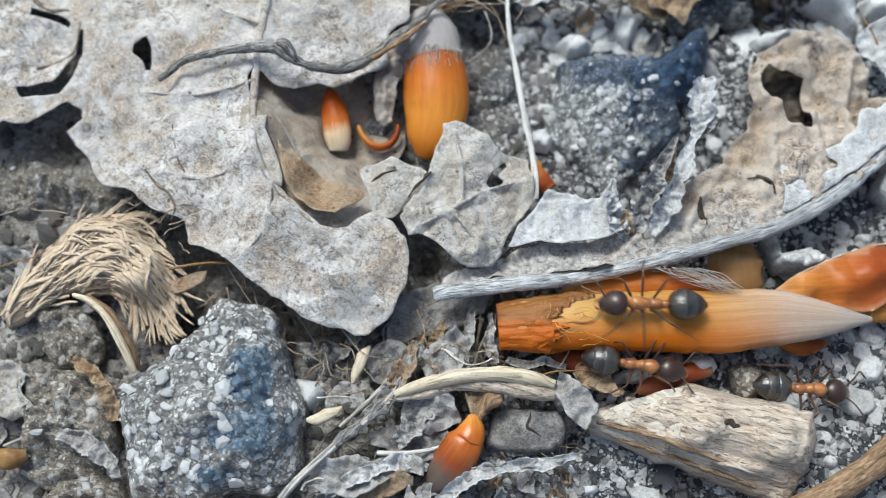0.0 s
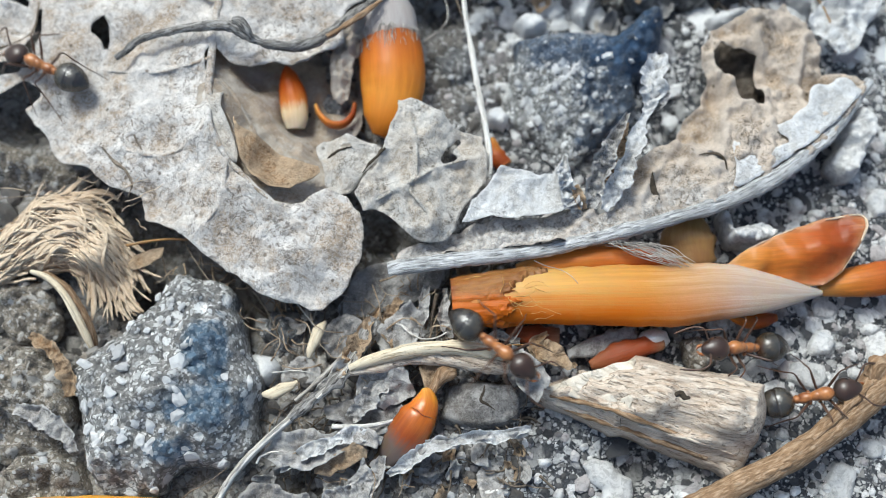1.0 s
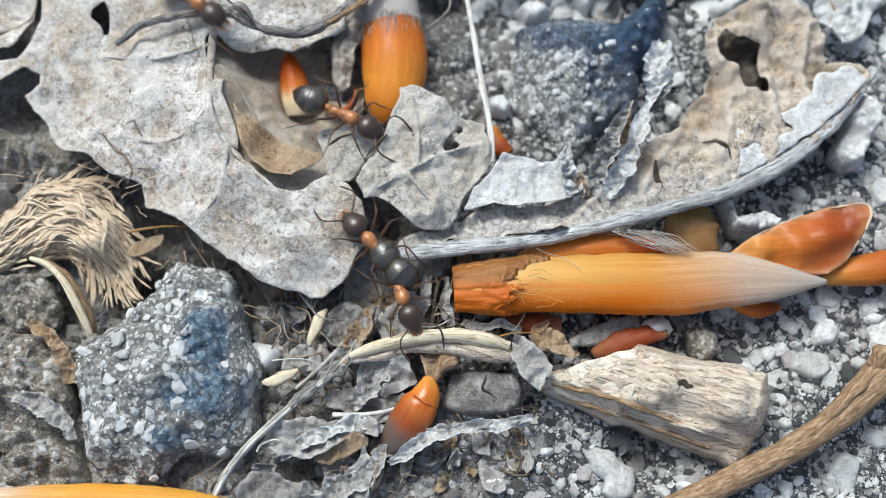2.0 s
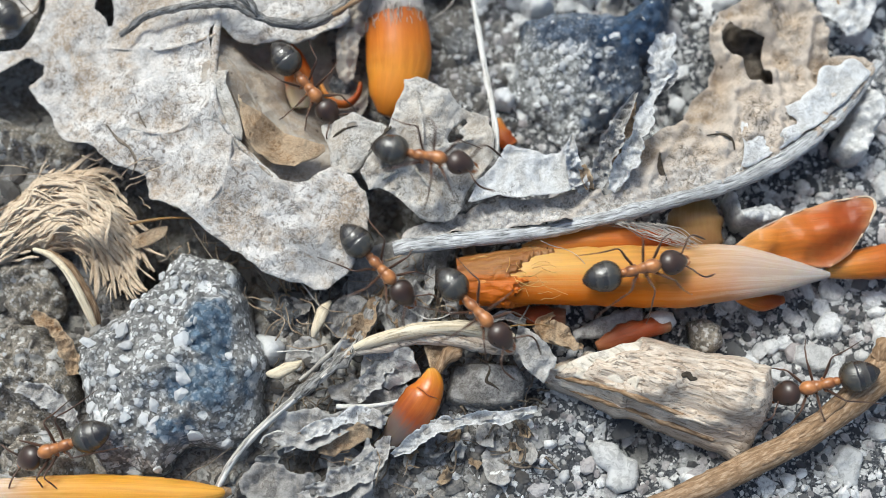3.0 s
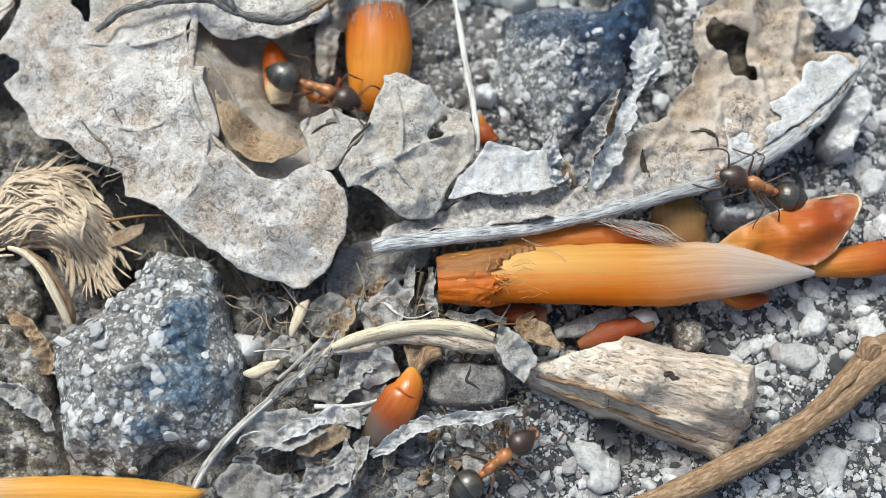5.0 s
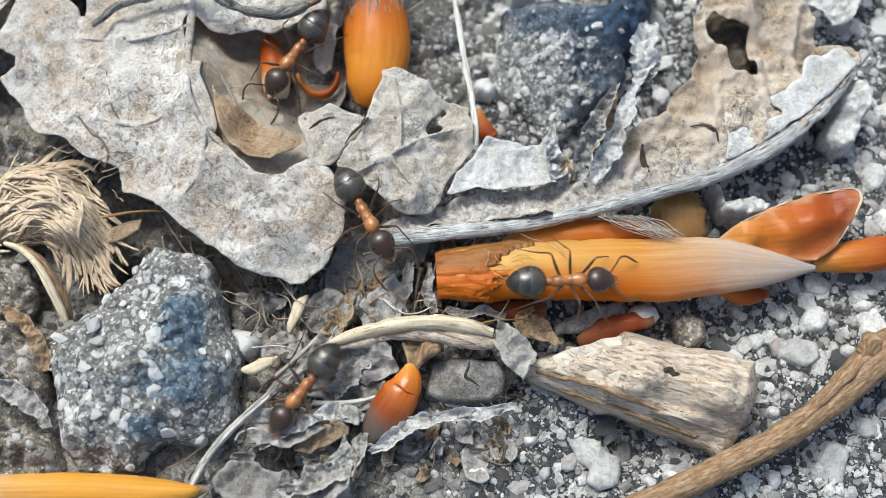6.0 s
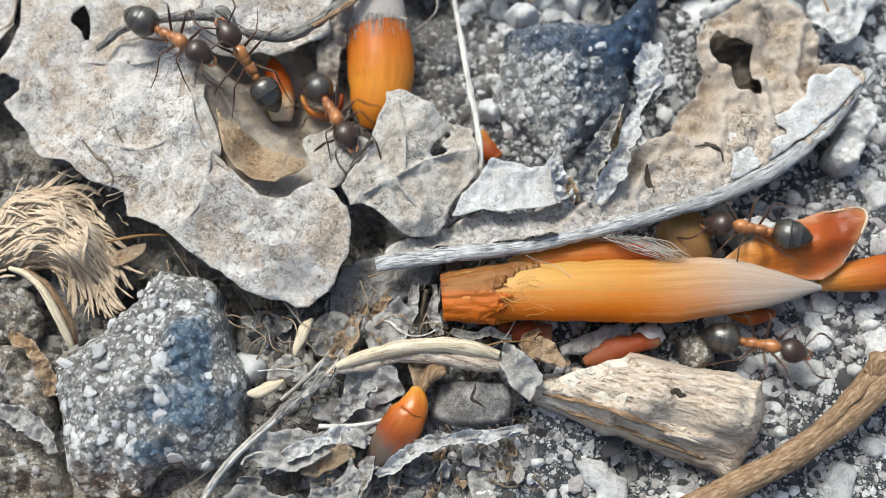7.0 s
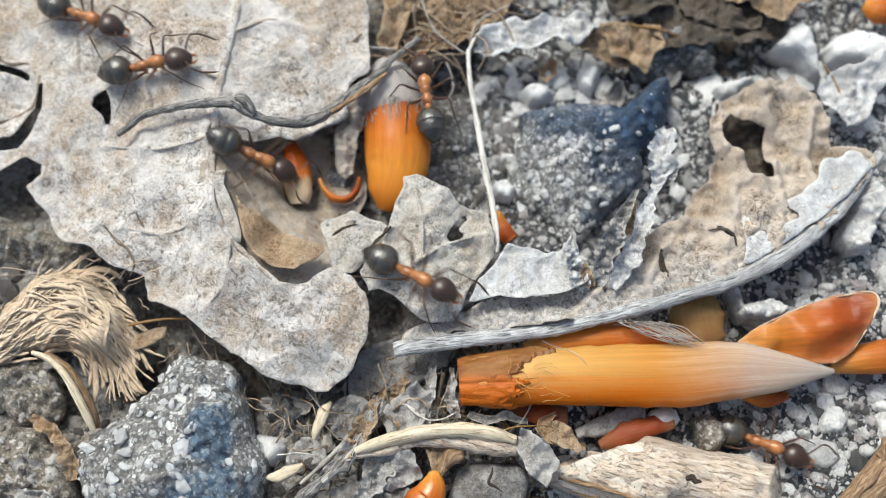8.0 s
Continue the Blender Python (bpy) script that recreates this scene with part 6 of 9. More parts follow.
for k, rows in enumerate(seeds):
    thing("seed_husk", loft([(x, y, z, w * (0.8 if k < 2 else 1), h) for x, y, z, w, h in rows], 14, 40, 0.2, seed=141 + k), M_STRAW if k < 2 else M_TAN, "small pointed cream seed husk on soil" if k < 2 else "tan pointed seed husk on soil", "seed husk", "seed husks")

# ---- wood, straw, twigs, stems ----
chip = base("wood_chip", (11.75, -9.27, 0.00), "weathered split chip of pale wood", "wood chip")
chunk = mound([(4.55, -7.11), (5.48, -7.18), (6.42, -6.91), (6.98, -7.11), (7.22, -6.53), (8.02, -6.6), (8.88, -6.1), (9.78, -5.98), (10.5, -5.53), (12.01, -5.98), (14.2, -6.57), (16.41, -6.89), (17.72, -7.27), (17.76, -8.48), (17.48, -9.74), (16.78, -10.96), (16.21, -12.23), (15.73, -12.54), (14.02, -11.87), (11.58, -10.92), (8.71, -9.87), (6.85, -9.12), (5.29, -8.41)], [(4.89, -7.49, 2), (7.3, -7.17, 3), (10.07, -6.29, 3.3), (16.74, -7.7, 3.4), (16.64, -9.08, 3.4), (15.34, -11.65, 1.8), (11.21, -10.23, 2.8), (6.7, -8.64, 2.4), (11.07, -8.56, 4), (14.97, -9.16, 4), (11.41, -11.16, 1.4)], base=-0.4, bevel=1.0, power=0.6, cell=0.11, rag=0.3, rough=0.22, ridge=(-16, 0.55), granules=0.07, seed=151)
part("body", chunk, M_WOOD, chip)
for k, rows in enumerate((
        [(4.89, -8.13, 1.9, 0.27, 0.3), (8.28, -9.4, 2, 0.3, 0.3), (11.35, -10.5, 1.9, 0.27, 0.3), (14.13, -11.46, 1.7, 0.17, 0.2)], [(5.47, -7.97, 2.5, 0.2, 0.25), (9.12, -9.11, 2.7, 0.27, 0.3), (12.77, -10.45, 2.6, 0.2, 0.25)],
        [(10.23, -9.68, 3.3, 0.2, 0.25), (13.29, -10.62, 3, 0.27, 0.3), (15.47, -11.3, 2.6, 0.17, 0.2)])):
    part("splinter", loft([(x, y, z, w * 1.2, 0.3) for x, y, z, w, h in lie_on(chunk, rows, -0.05)], 8, 90, 0.45, seed=160 + k), M_TWIG if k < 2 else M_WOOD, chip)
face = [(x, y, z + 0.06) for x, y, z, w, h in lie_on(chunk, [(5.61, -7.49, 1, 0.03, 1), (6.88, -7.62, 1, 0.03, 1), (8.16, -7.17, 1, 0.03, 1), (9.47, -6.52, 1, 0.03, 1), (7.17, -8.45, 1, 0.03, 1), (8.77, -8.13, 1, 0.03, 1), (9.59, -7.49, 1, 0.03, 1), (10.03, -8.45, 1, 0.03, 1), (8.11, -8.89, 1, 0.03, 1), (10.27, -6.36, 1, 0.03, 1)])]
part("split_face", sheet([(x, y) for x, y, z, w, h in [(5.22, -7.62, 1, 0.03, 1), (6.41, -7.17, 1, 0.03, 1), (7.28, -6.85, 1, 0.03, 1), (8.51, -6.52, 1, 0.03, 1), (9.64, -6.14, 1, 0.03, 1), (10.32, -5.94, 1, 0.03, 1), (10.03, -6.85, 1, 0.03, 1), (9.8, -7.87, 1, 0.03, 1), (9.56, -8.89, 1, 0.03, 1), (8.43, -8.76, 1, 0.03, 1), (6.86, -8.26, 1, 0.03, 1)]], face, cell=0.1, rag=0.25, crumple=0.12, thick=0.15, freq=0.9, seed=168), M_SPLIT, chip, "pale cream freshly split face")
part("knot", loft([(x, y, z - 0.03, w, 0.09) for x, y, z, w, h in lie_on(chunk, [(12.1, -8.25, 4, 0.1, 0.1), (12.46, -8.13, 4, 0.3, 0.1), (12.69, -8.28, 4, 0.34, 0.1), (13.0, -8.38, 4, 0.08, 0.1)])], 12, 40, 0.9, seed=166), M_HOLE, chip, "dark knot in the wood")
part("crack", loft([(x, y, z - 0.02, w, 0.07) for x, y, z, w, h in lie_on(chunk, [(9.71, -8.01, 4, 0.03, 0.1), (9.44, -8.56, 4, 0.1, 0.1), (9.23, -9.28, 4, 0.1, 0.1), (9.38, -9.95, 4, 0.03, 0.1)])], 6, 30, 0.7, seed=167), M_DARKFIBRE_GAP, chip, "dark crack across the wood")
btwig = base("twig", (17.99, -11.81, 0.00), "brown weathered twig with rough peeling bark on asphalt", "twig")
part("stem", loft([(27.22, -5.66, 1.6, 2, 1.8), (24.72, -6.98, 1.8, 2.33, 2), (23.39, -8.01, 1.9, 2.07, 1.9), (20.65, -10.29, 2, 1.53, 1.6), (18.37, -11.67, 2, 1.47, 1.5), (15.84, -12.94, 1.9, 1.47, 1.5), (12.74, -14.37, 1.7, 1.4, 1.4), (9.03, -15.85, 1.5, 1.27, 1.3)], 24, 220, 0.055, seed=171), M_TWIG, btwig)
for k, rows in enumerate(([(23.26, -7.47, 2.9, 0.27, 0.3), (22.01, -8.54, 3, 0.4, 0.35), (20.69, -9.76, 2.95, 0.33, 0.3), (19.72, -10.61, 2.9, 0.17, 0.2)], [(19.39, -11.32, 2.8, 0.2, 0.25), (17.78, -12.17, 2.85, 0.33, 0.3), (15.94, -12.99, 2.7, 0.2, 0.25)], [(22.88, -8.92, 2.2, 0.27, 0.3), (21.46, -10.12, 2.4, 0.3, 0.3), (20.17, -11.09, 2.3, 0.17, 0.2)], [(23.22, -7.11, 2.6, 0.47, 0.5), (23.72, -6.59, 2.9, 0.73, 0.7), (24.2, -6.24, 2.7, 0.33, 0.4)])):
    part("bark_flake", loft([(x, y, z - 0.16, w * 1.5, h * 0.8) for x, y, z, w, h in rows], 9, 60, 0.5, seed=176 + k), M_TWIG, btwig)
gtwig = base("twig", (-12.92, 13.87, 3.00), "thin grey gnarled twig lying across the pale leaf", "twig")
part("stem", loft([(-19.78, 11.74, 4.2, 0.34, 0.36), (-19.25, 12.01, 4.4, 0.42, 0.45), (-18.11, 12.72, 4.7, 0.44, 0.49), (-15.7, 13.05, 5.3, 0.47, 0.54), (-13.67, 13.06, 5.7, 0.52, 0.58), (-12.63, 12.92, 5.7, 0.62, 0.68), (-11.6, 12.36, 5.4, 0.6, 0.63), (-10.19, 12.07, 5, 0.57, 0.63), (-8.63, 12.26, 4.6, 0.57, 0.63), (-7.35, 13.03, 4.5, 0.62, 0.62), (-5.76, 14.37, 4.3, 0.72, 0.6), (-4.8, 15.35, 4.1, 0.66, 0.5), (-3.83, 16.48, 3.8, 0.5, 0.4), (-2.18, 18.14, 3.4, 0.3, 0.3)], 12, 160, 0.3, seed=173), M_GTWIG, gtwig)
part("knot", loft([(-12.59, 13.26, 6, 0.33, 0.4), (-12.15, 13.06, 6.1, 0.53, 0.5), (-11.81, 12.67, 5.9, 0.47, 0.5), (-11.56, 12.33, 5.6, 0.27, 0.4)], 8, 20, 0.2, seed=174), M_GTWIG, gtwig)
part("splinter", loft([(-7.31, 12.75, 4.8, 0.2, 0.2), (-5.72, 13.9, 4.6, 0.42, 0.3), (-4.13, 15.4, 4.2, 0.2, 0.2)], 8, 40, 0.4, seed=175), M_TWIG, gtwig)
straw = base("straw", (-1.39, -5.74, 2.00), "cream piece of straw, split along its length", "straw")
part("upper_half", loft([(-5.82, -6.51, 2.4, 0.47, 0.6), (-4.5, -6.04, 2.6, 0.73, 0.9), (-2.62, -5.63, 2.8, 0.8, 1), (-0.75, -5.43, 2.9, 0.8, 1), (1.44, -5.57, 2.8, 0.8, 0.9), (3.06, -5.97, 2.6, 0.53, 0.6)], 12, 60, 0.12, seed=181), M_STRAW, straw)
part("lower_half", loft([(-5.78, -6.71, 2.1, 0.33, 0.5), (-4.21, -6.47, 2.2, 0.47, 0.7), (-2.64, -6.11, 2.3, 0.47, 0.7), (-0.75, -5.92, 2.3, 0.73, 0.9), (1.45, -6.16, 2.2, 1.13, 1), (3.15, -6.39, 2.1, 0.8, 0.7)], 12, 60, 0.25, seed=182), M_WOOD, straw, "browner lower half of the straw")
thing("stem", loft([(2.13, 19.04, 3.1, 0.12, 0.12), (1.33, 18.41, 3.1, 0.2, 0.2), (0.87, 17.51, 3.1, 0.24, 0.24), (0.75, 17.07, 3.3, 0.27, 0.25), (0.87, 14.77, 3.4, 0.33, 0.3), (1.26, 12.16, 3.5, 0.33, 0.3), (1.61, 9.6, 3.6, 0.37, 0.3), (1.98, 7.45, 3.7, 0.37, 0.3), (2.19, 5.72, 3.7, 0.37, 0.3), (2.22, 4.53, 3.6, 0.23, 0.25)], 8, 120, 0.2, seed=183), M_WHITE, "thin whitish dry stem leaning on a leaf", "stem")
thing("stalk", loft([(-1.55, -8.23, 1.7, 0.45, 0.36000000000000004), (-1.3, -7.81, 1.9, 0.6, 0.48), (-0.92, -7.29, 2.05, 0.85, 0.68), (-0.54, -6.76, 2.1, 1.05, 0.8400000000000001), (-0.16, -6.23, 2.0, 0.7, 0.5599999999999999)], 16, 60, 0.35, seed=611), M_TWIG, "shrivelled brown stalk between straw and orange bud", "stalk")
long_stem = base("stem", (-8.93, -8.83, 1.50), "long pale grey fibrous stem, split into strands", "stem")
way = [(-14.44, -16.74, 1.4, 0.67, 0.6), (-13.24, -14.13, 1.7, 0.67, 0.6), (-12.28, -12.42, 1.9, 0.67, 0.6), (-10.95, -10.91, 2, 0.6, 0.55), (-9.14, -9.28, 2.1, 0.53, 0.5), (-7.47, -7.91, 2.1, 0.53, 0.5), (-6.11, -6.63, 2, 0.6, 0.5), (-5.22, -4.89, 1.8, 0.67, 0.5), (-4.47, -3.53, 1.5, 0.47, 0.4)]
for k in range(6):
    off = (0.1 * math.cos(k * 1.9), 0.1 * math.sin(k * 1.9), 0.08 * math.cos(k * 3.1))
    rows = [(x + off[0] * (0.5 + 0.14 * i), y + off[1] * (0.5 + 0.14 * i), z + off[2], w * 0.42, h * 0.6) for i, (x, y, z, w, h) in enumerate(way)]
    part("strand", loft(rows[:9 - (k % 3)] if k else rows[:6], 7, 90, 0.2, seed=184 + k), M_WHITE if k == 0 else M_STEM, long_stem)
part("bark", loft([(x, y, z + 0.05, 0.55 + 0.1 * k, 0.45) for k, (x, y, z, w, h) in enumerate(way[4:])], 14, 110, 0.4, seed=195), M_GTWIG, long_stem, "grey-brown bark left on the upper stem")
thing("stem", loft([(-8.95, -8.2, 1.5, 0.2, 0.3), (-7.56, -6.95, 1.6, 0.27, 0.3), (-6.47, -5.84, 1.7, 0.27, 0.3), (-5.86, -5.04, 1.7, 0.17, 0.3)], 8, 40, 0.2, seed=185), M_STEM, "short grey fibrous stem beside the long one", "stem")
thing("stem", loft([(-6.84, -9.63, 1.4, 0.27, 0.3), (-5.44, -9.66, 1.6, 0.27, 0.3), (-4.19, -9.55, 1.7, 0.23, 0.3), (-3.12, -9.25, 1.8, 0.13, 0.2)], 8, 30, 0.12, seed=186), M_WHITE, "thin white stem beside the orange bud", "stem")
strip = base("bark_strip", (-22.55, -2.59, 1.00), "thin curved cream bark strip, brown inside", "bark strip")
part("edge", loft([(-24.3, -0.76, 2.2, 0.27, 0.4), (-23.25, -1.19, 2.6, 0.37, 0.5), (-22.24, -2.09, 2.8, 0.43, 0.6), (-21.43, -3.33, 2.8, 0.5, 0.6), (-20.87, -4.42, 2.5, 0.5, 0.6), (-20.52, -5.2, 2.2, 0.33, 0.5)], 10, 40, 0.08, seed=187), M_STRAW, strip)
part("inner_face", loft([(-23.8, -0.8, 1.6, 0.53, 0.8), (-22.52, -1.65, 1.8, 0.73, 1.2), (-21.51, -2.96, 1.9, 0.73, 1.2), (-20.82, -4.22, 1.7, 0.67, 1), (-20.57, -5, 1.5, 0.4, 0.6)], 10, 40, 0.1, seed=188), M_TWIG, strip, "brown inner face of the strip")
thing("leaf_scrap", sheet([(-19.12, -0.26), (-18.69, 0.42), (-17.62, 0.72), (-16.79, 0.83), (-17.02, 0.23), (-17.76, -0.19), (-18.7, -0.48)], [(-18.69, 0.11, 1), (-17.42, 0.31, 1.5), (-16.93, 0.69, 1.6), (-18.43, -0.46, 1.2)], cell=0.14, rag=0.06, crumple=0.1, curl=0.2, seed=190), M_BROWN, "small folded tan leaf scrap", "leaf")

# ---- fibre tuft ----
tuft = base("fibre_tuft", (-23.58, 1.42, 0.00), "tan matted tuft of plant fibres on soil", "fibre tuft")
core = mound([(-28.86, -1.8), (-27.75, 0.07), (-26.32, 2.47), (-25.38, 3.65), (-24.03, 4.22), (-22.45, 3.82), (-21.37, 3.68), (-20.55, 2.86), (-19.69, 1.42), (-19.21, 0.13), (-19.35, -0.75), (-19.93, -1.4), (-20.03, -2.32), (-20.47, -1.31), (-21.4, -0.72), (-22.76, -0.23), (-24.51, -0.16), (-25.82, -0.42), (-27.42, -1.65), (-28.43, -2.64)], [(-25.66, 2.26, 1.8), (-24.01, 2.46, 2.8), (-22.25, 2.33, 3.2), (-20.42, 1.95, 2.8), (-19.36, -0.17, 2), (-20.44, -0.17, 3.2), (-21.78, -0.11, 3), (-24.61, -0.22, 2.2), (-27.34, -1.07, 1.6), (-19.7, -1.4, 1.6)], base=0.2, bevel=0.9, cell=0.13, rag=0.4, rough=0.3, ridge=(42, 0.7), seed=191)
part("matted_core", core, M_MATTED, tuft)
rim = core[0][:len(core[0]) // 2]
left, right = np.array((-28.53, -1.35, 1.40)), np.array((-19.01, -0.50, 2.00))
locks = []
for k in range(460):
    p = rim[int(rng.integers(len(rim)))] + rng.normal(0, 0.05, 3)
    width, rows = 0.08 + 0.34 * rng.random() ** 2, []
    bow = rng.normal(0, 0.3)
    for f in (0.6, 1.0, 1.0, 0.9, 0.5):
        u = (p[0] - left[0]) / (right[0] - left[0])
        ang = np.interp(u, (0, 0.35, 0.55, 0.75, 1.0), (0.75, 0.55, 0.1, -0.75, -1.2)) + bow + 0.5 * float(fbm([p * (1, 1, 0)], 0.6, 2, 77)[0])
        rows.append((p[0], p[1], 0, width * f, width * f * 0.3))
        p = p + 0.62 * np.array([math.cos(ang), math.sin(ang), 0])
    locks.append(loft(lie_on(core, rows, rng.uniform(-0.05, 0.3)), 5, 11, 0.35, seed=k))
tagged(part("fibre_mass", joined(locks), M_FIBRE, tuft, "swept tan fibres"), kind="stuff")
spill = []
for k in range(22):
    a = np.array((-22.19, 3.03, 2.60)) + rng.normal(0, 1.4, 3) * (1.6, 0.5, 0.3)
    spill.append(strand(a, a + np.array([rng.normal(0.6, 1.2), rng.normal(0.8, 0.5), rng.normal(0, 0.3)]), rng.normal(0, 0.3), 0.07, 700 + k, 8, 4))
tagged(part("loose_fringe", joined(spill), M_FIBRE, tuft), kind="stuff")

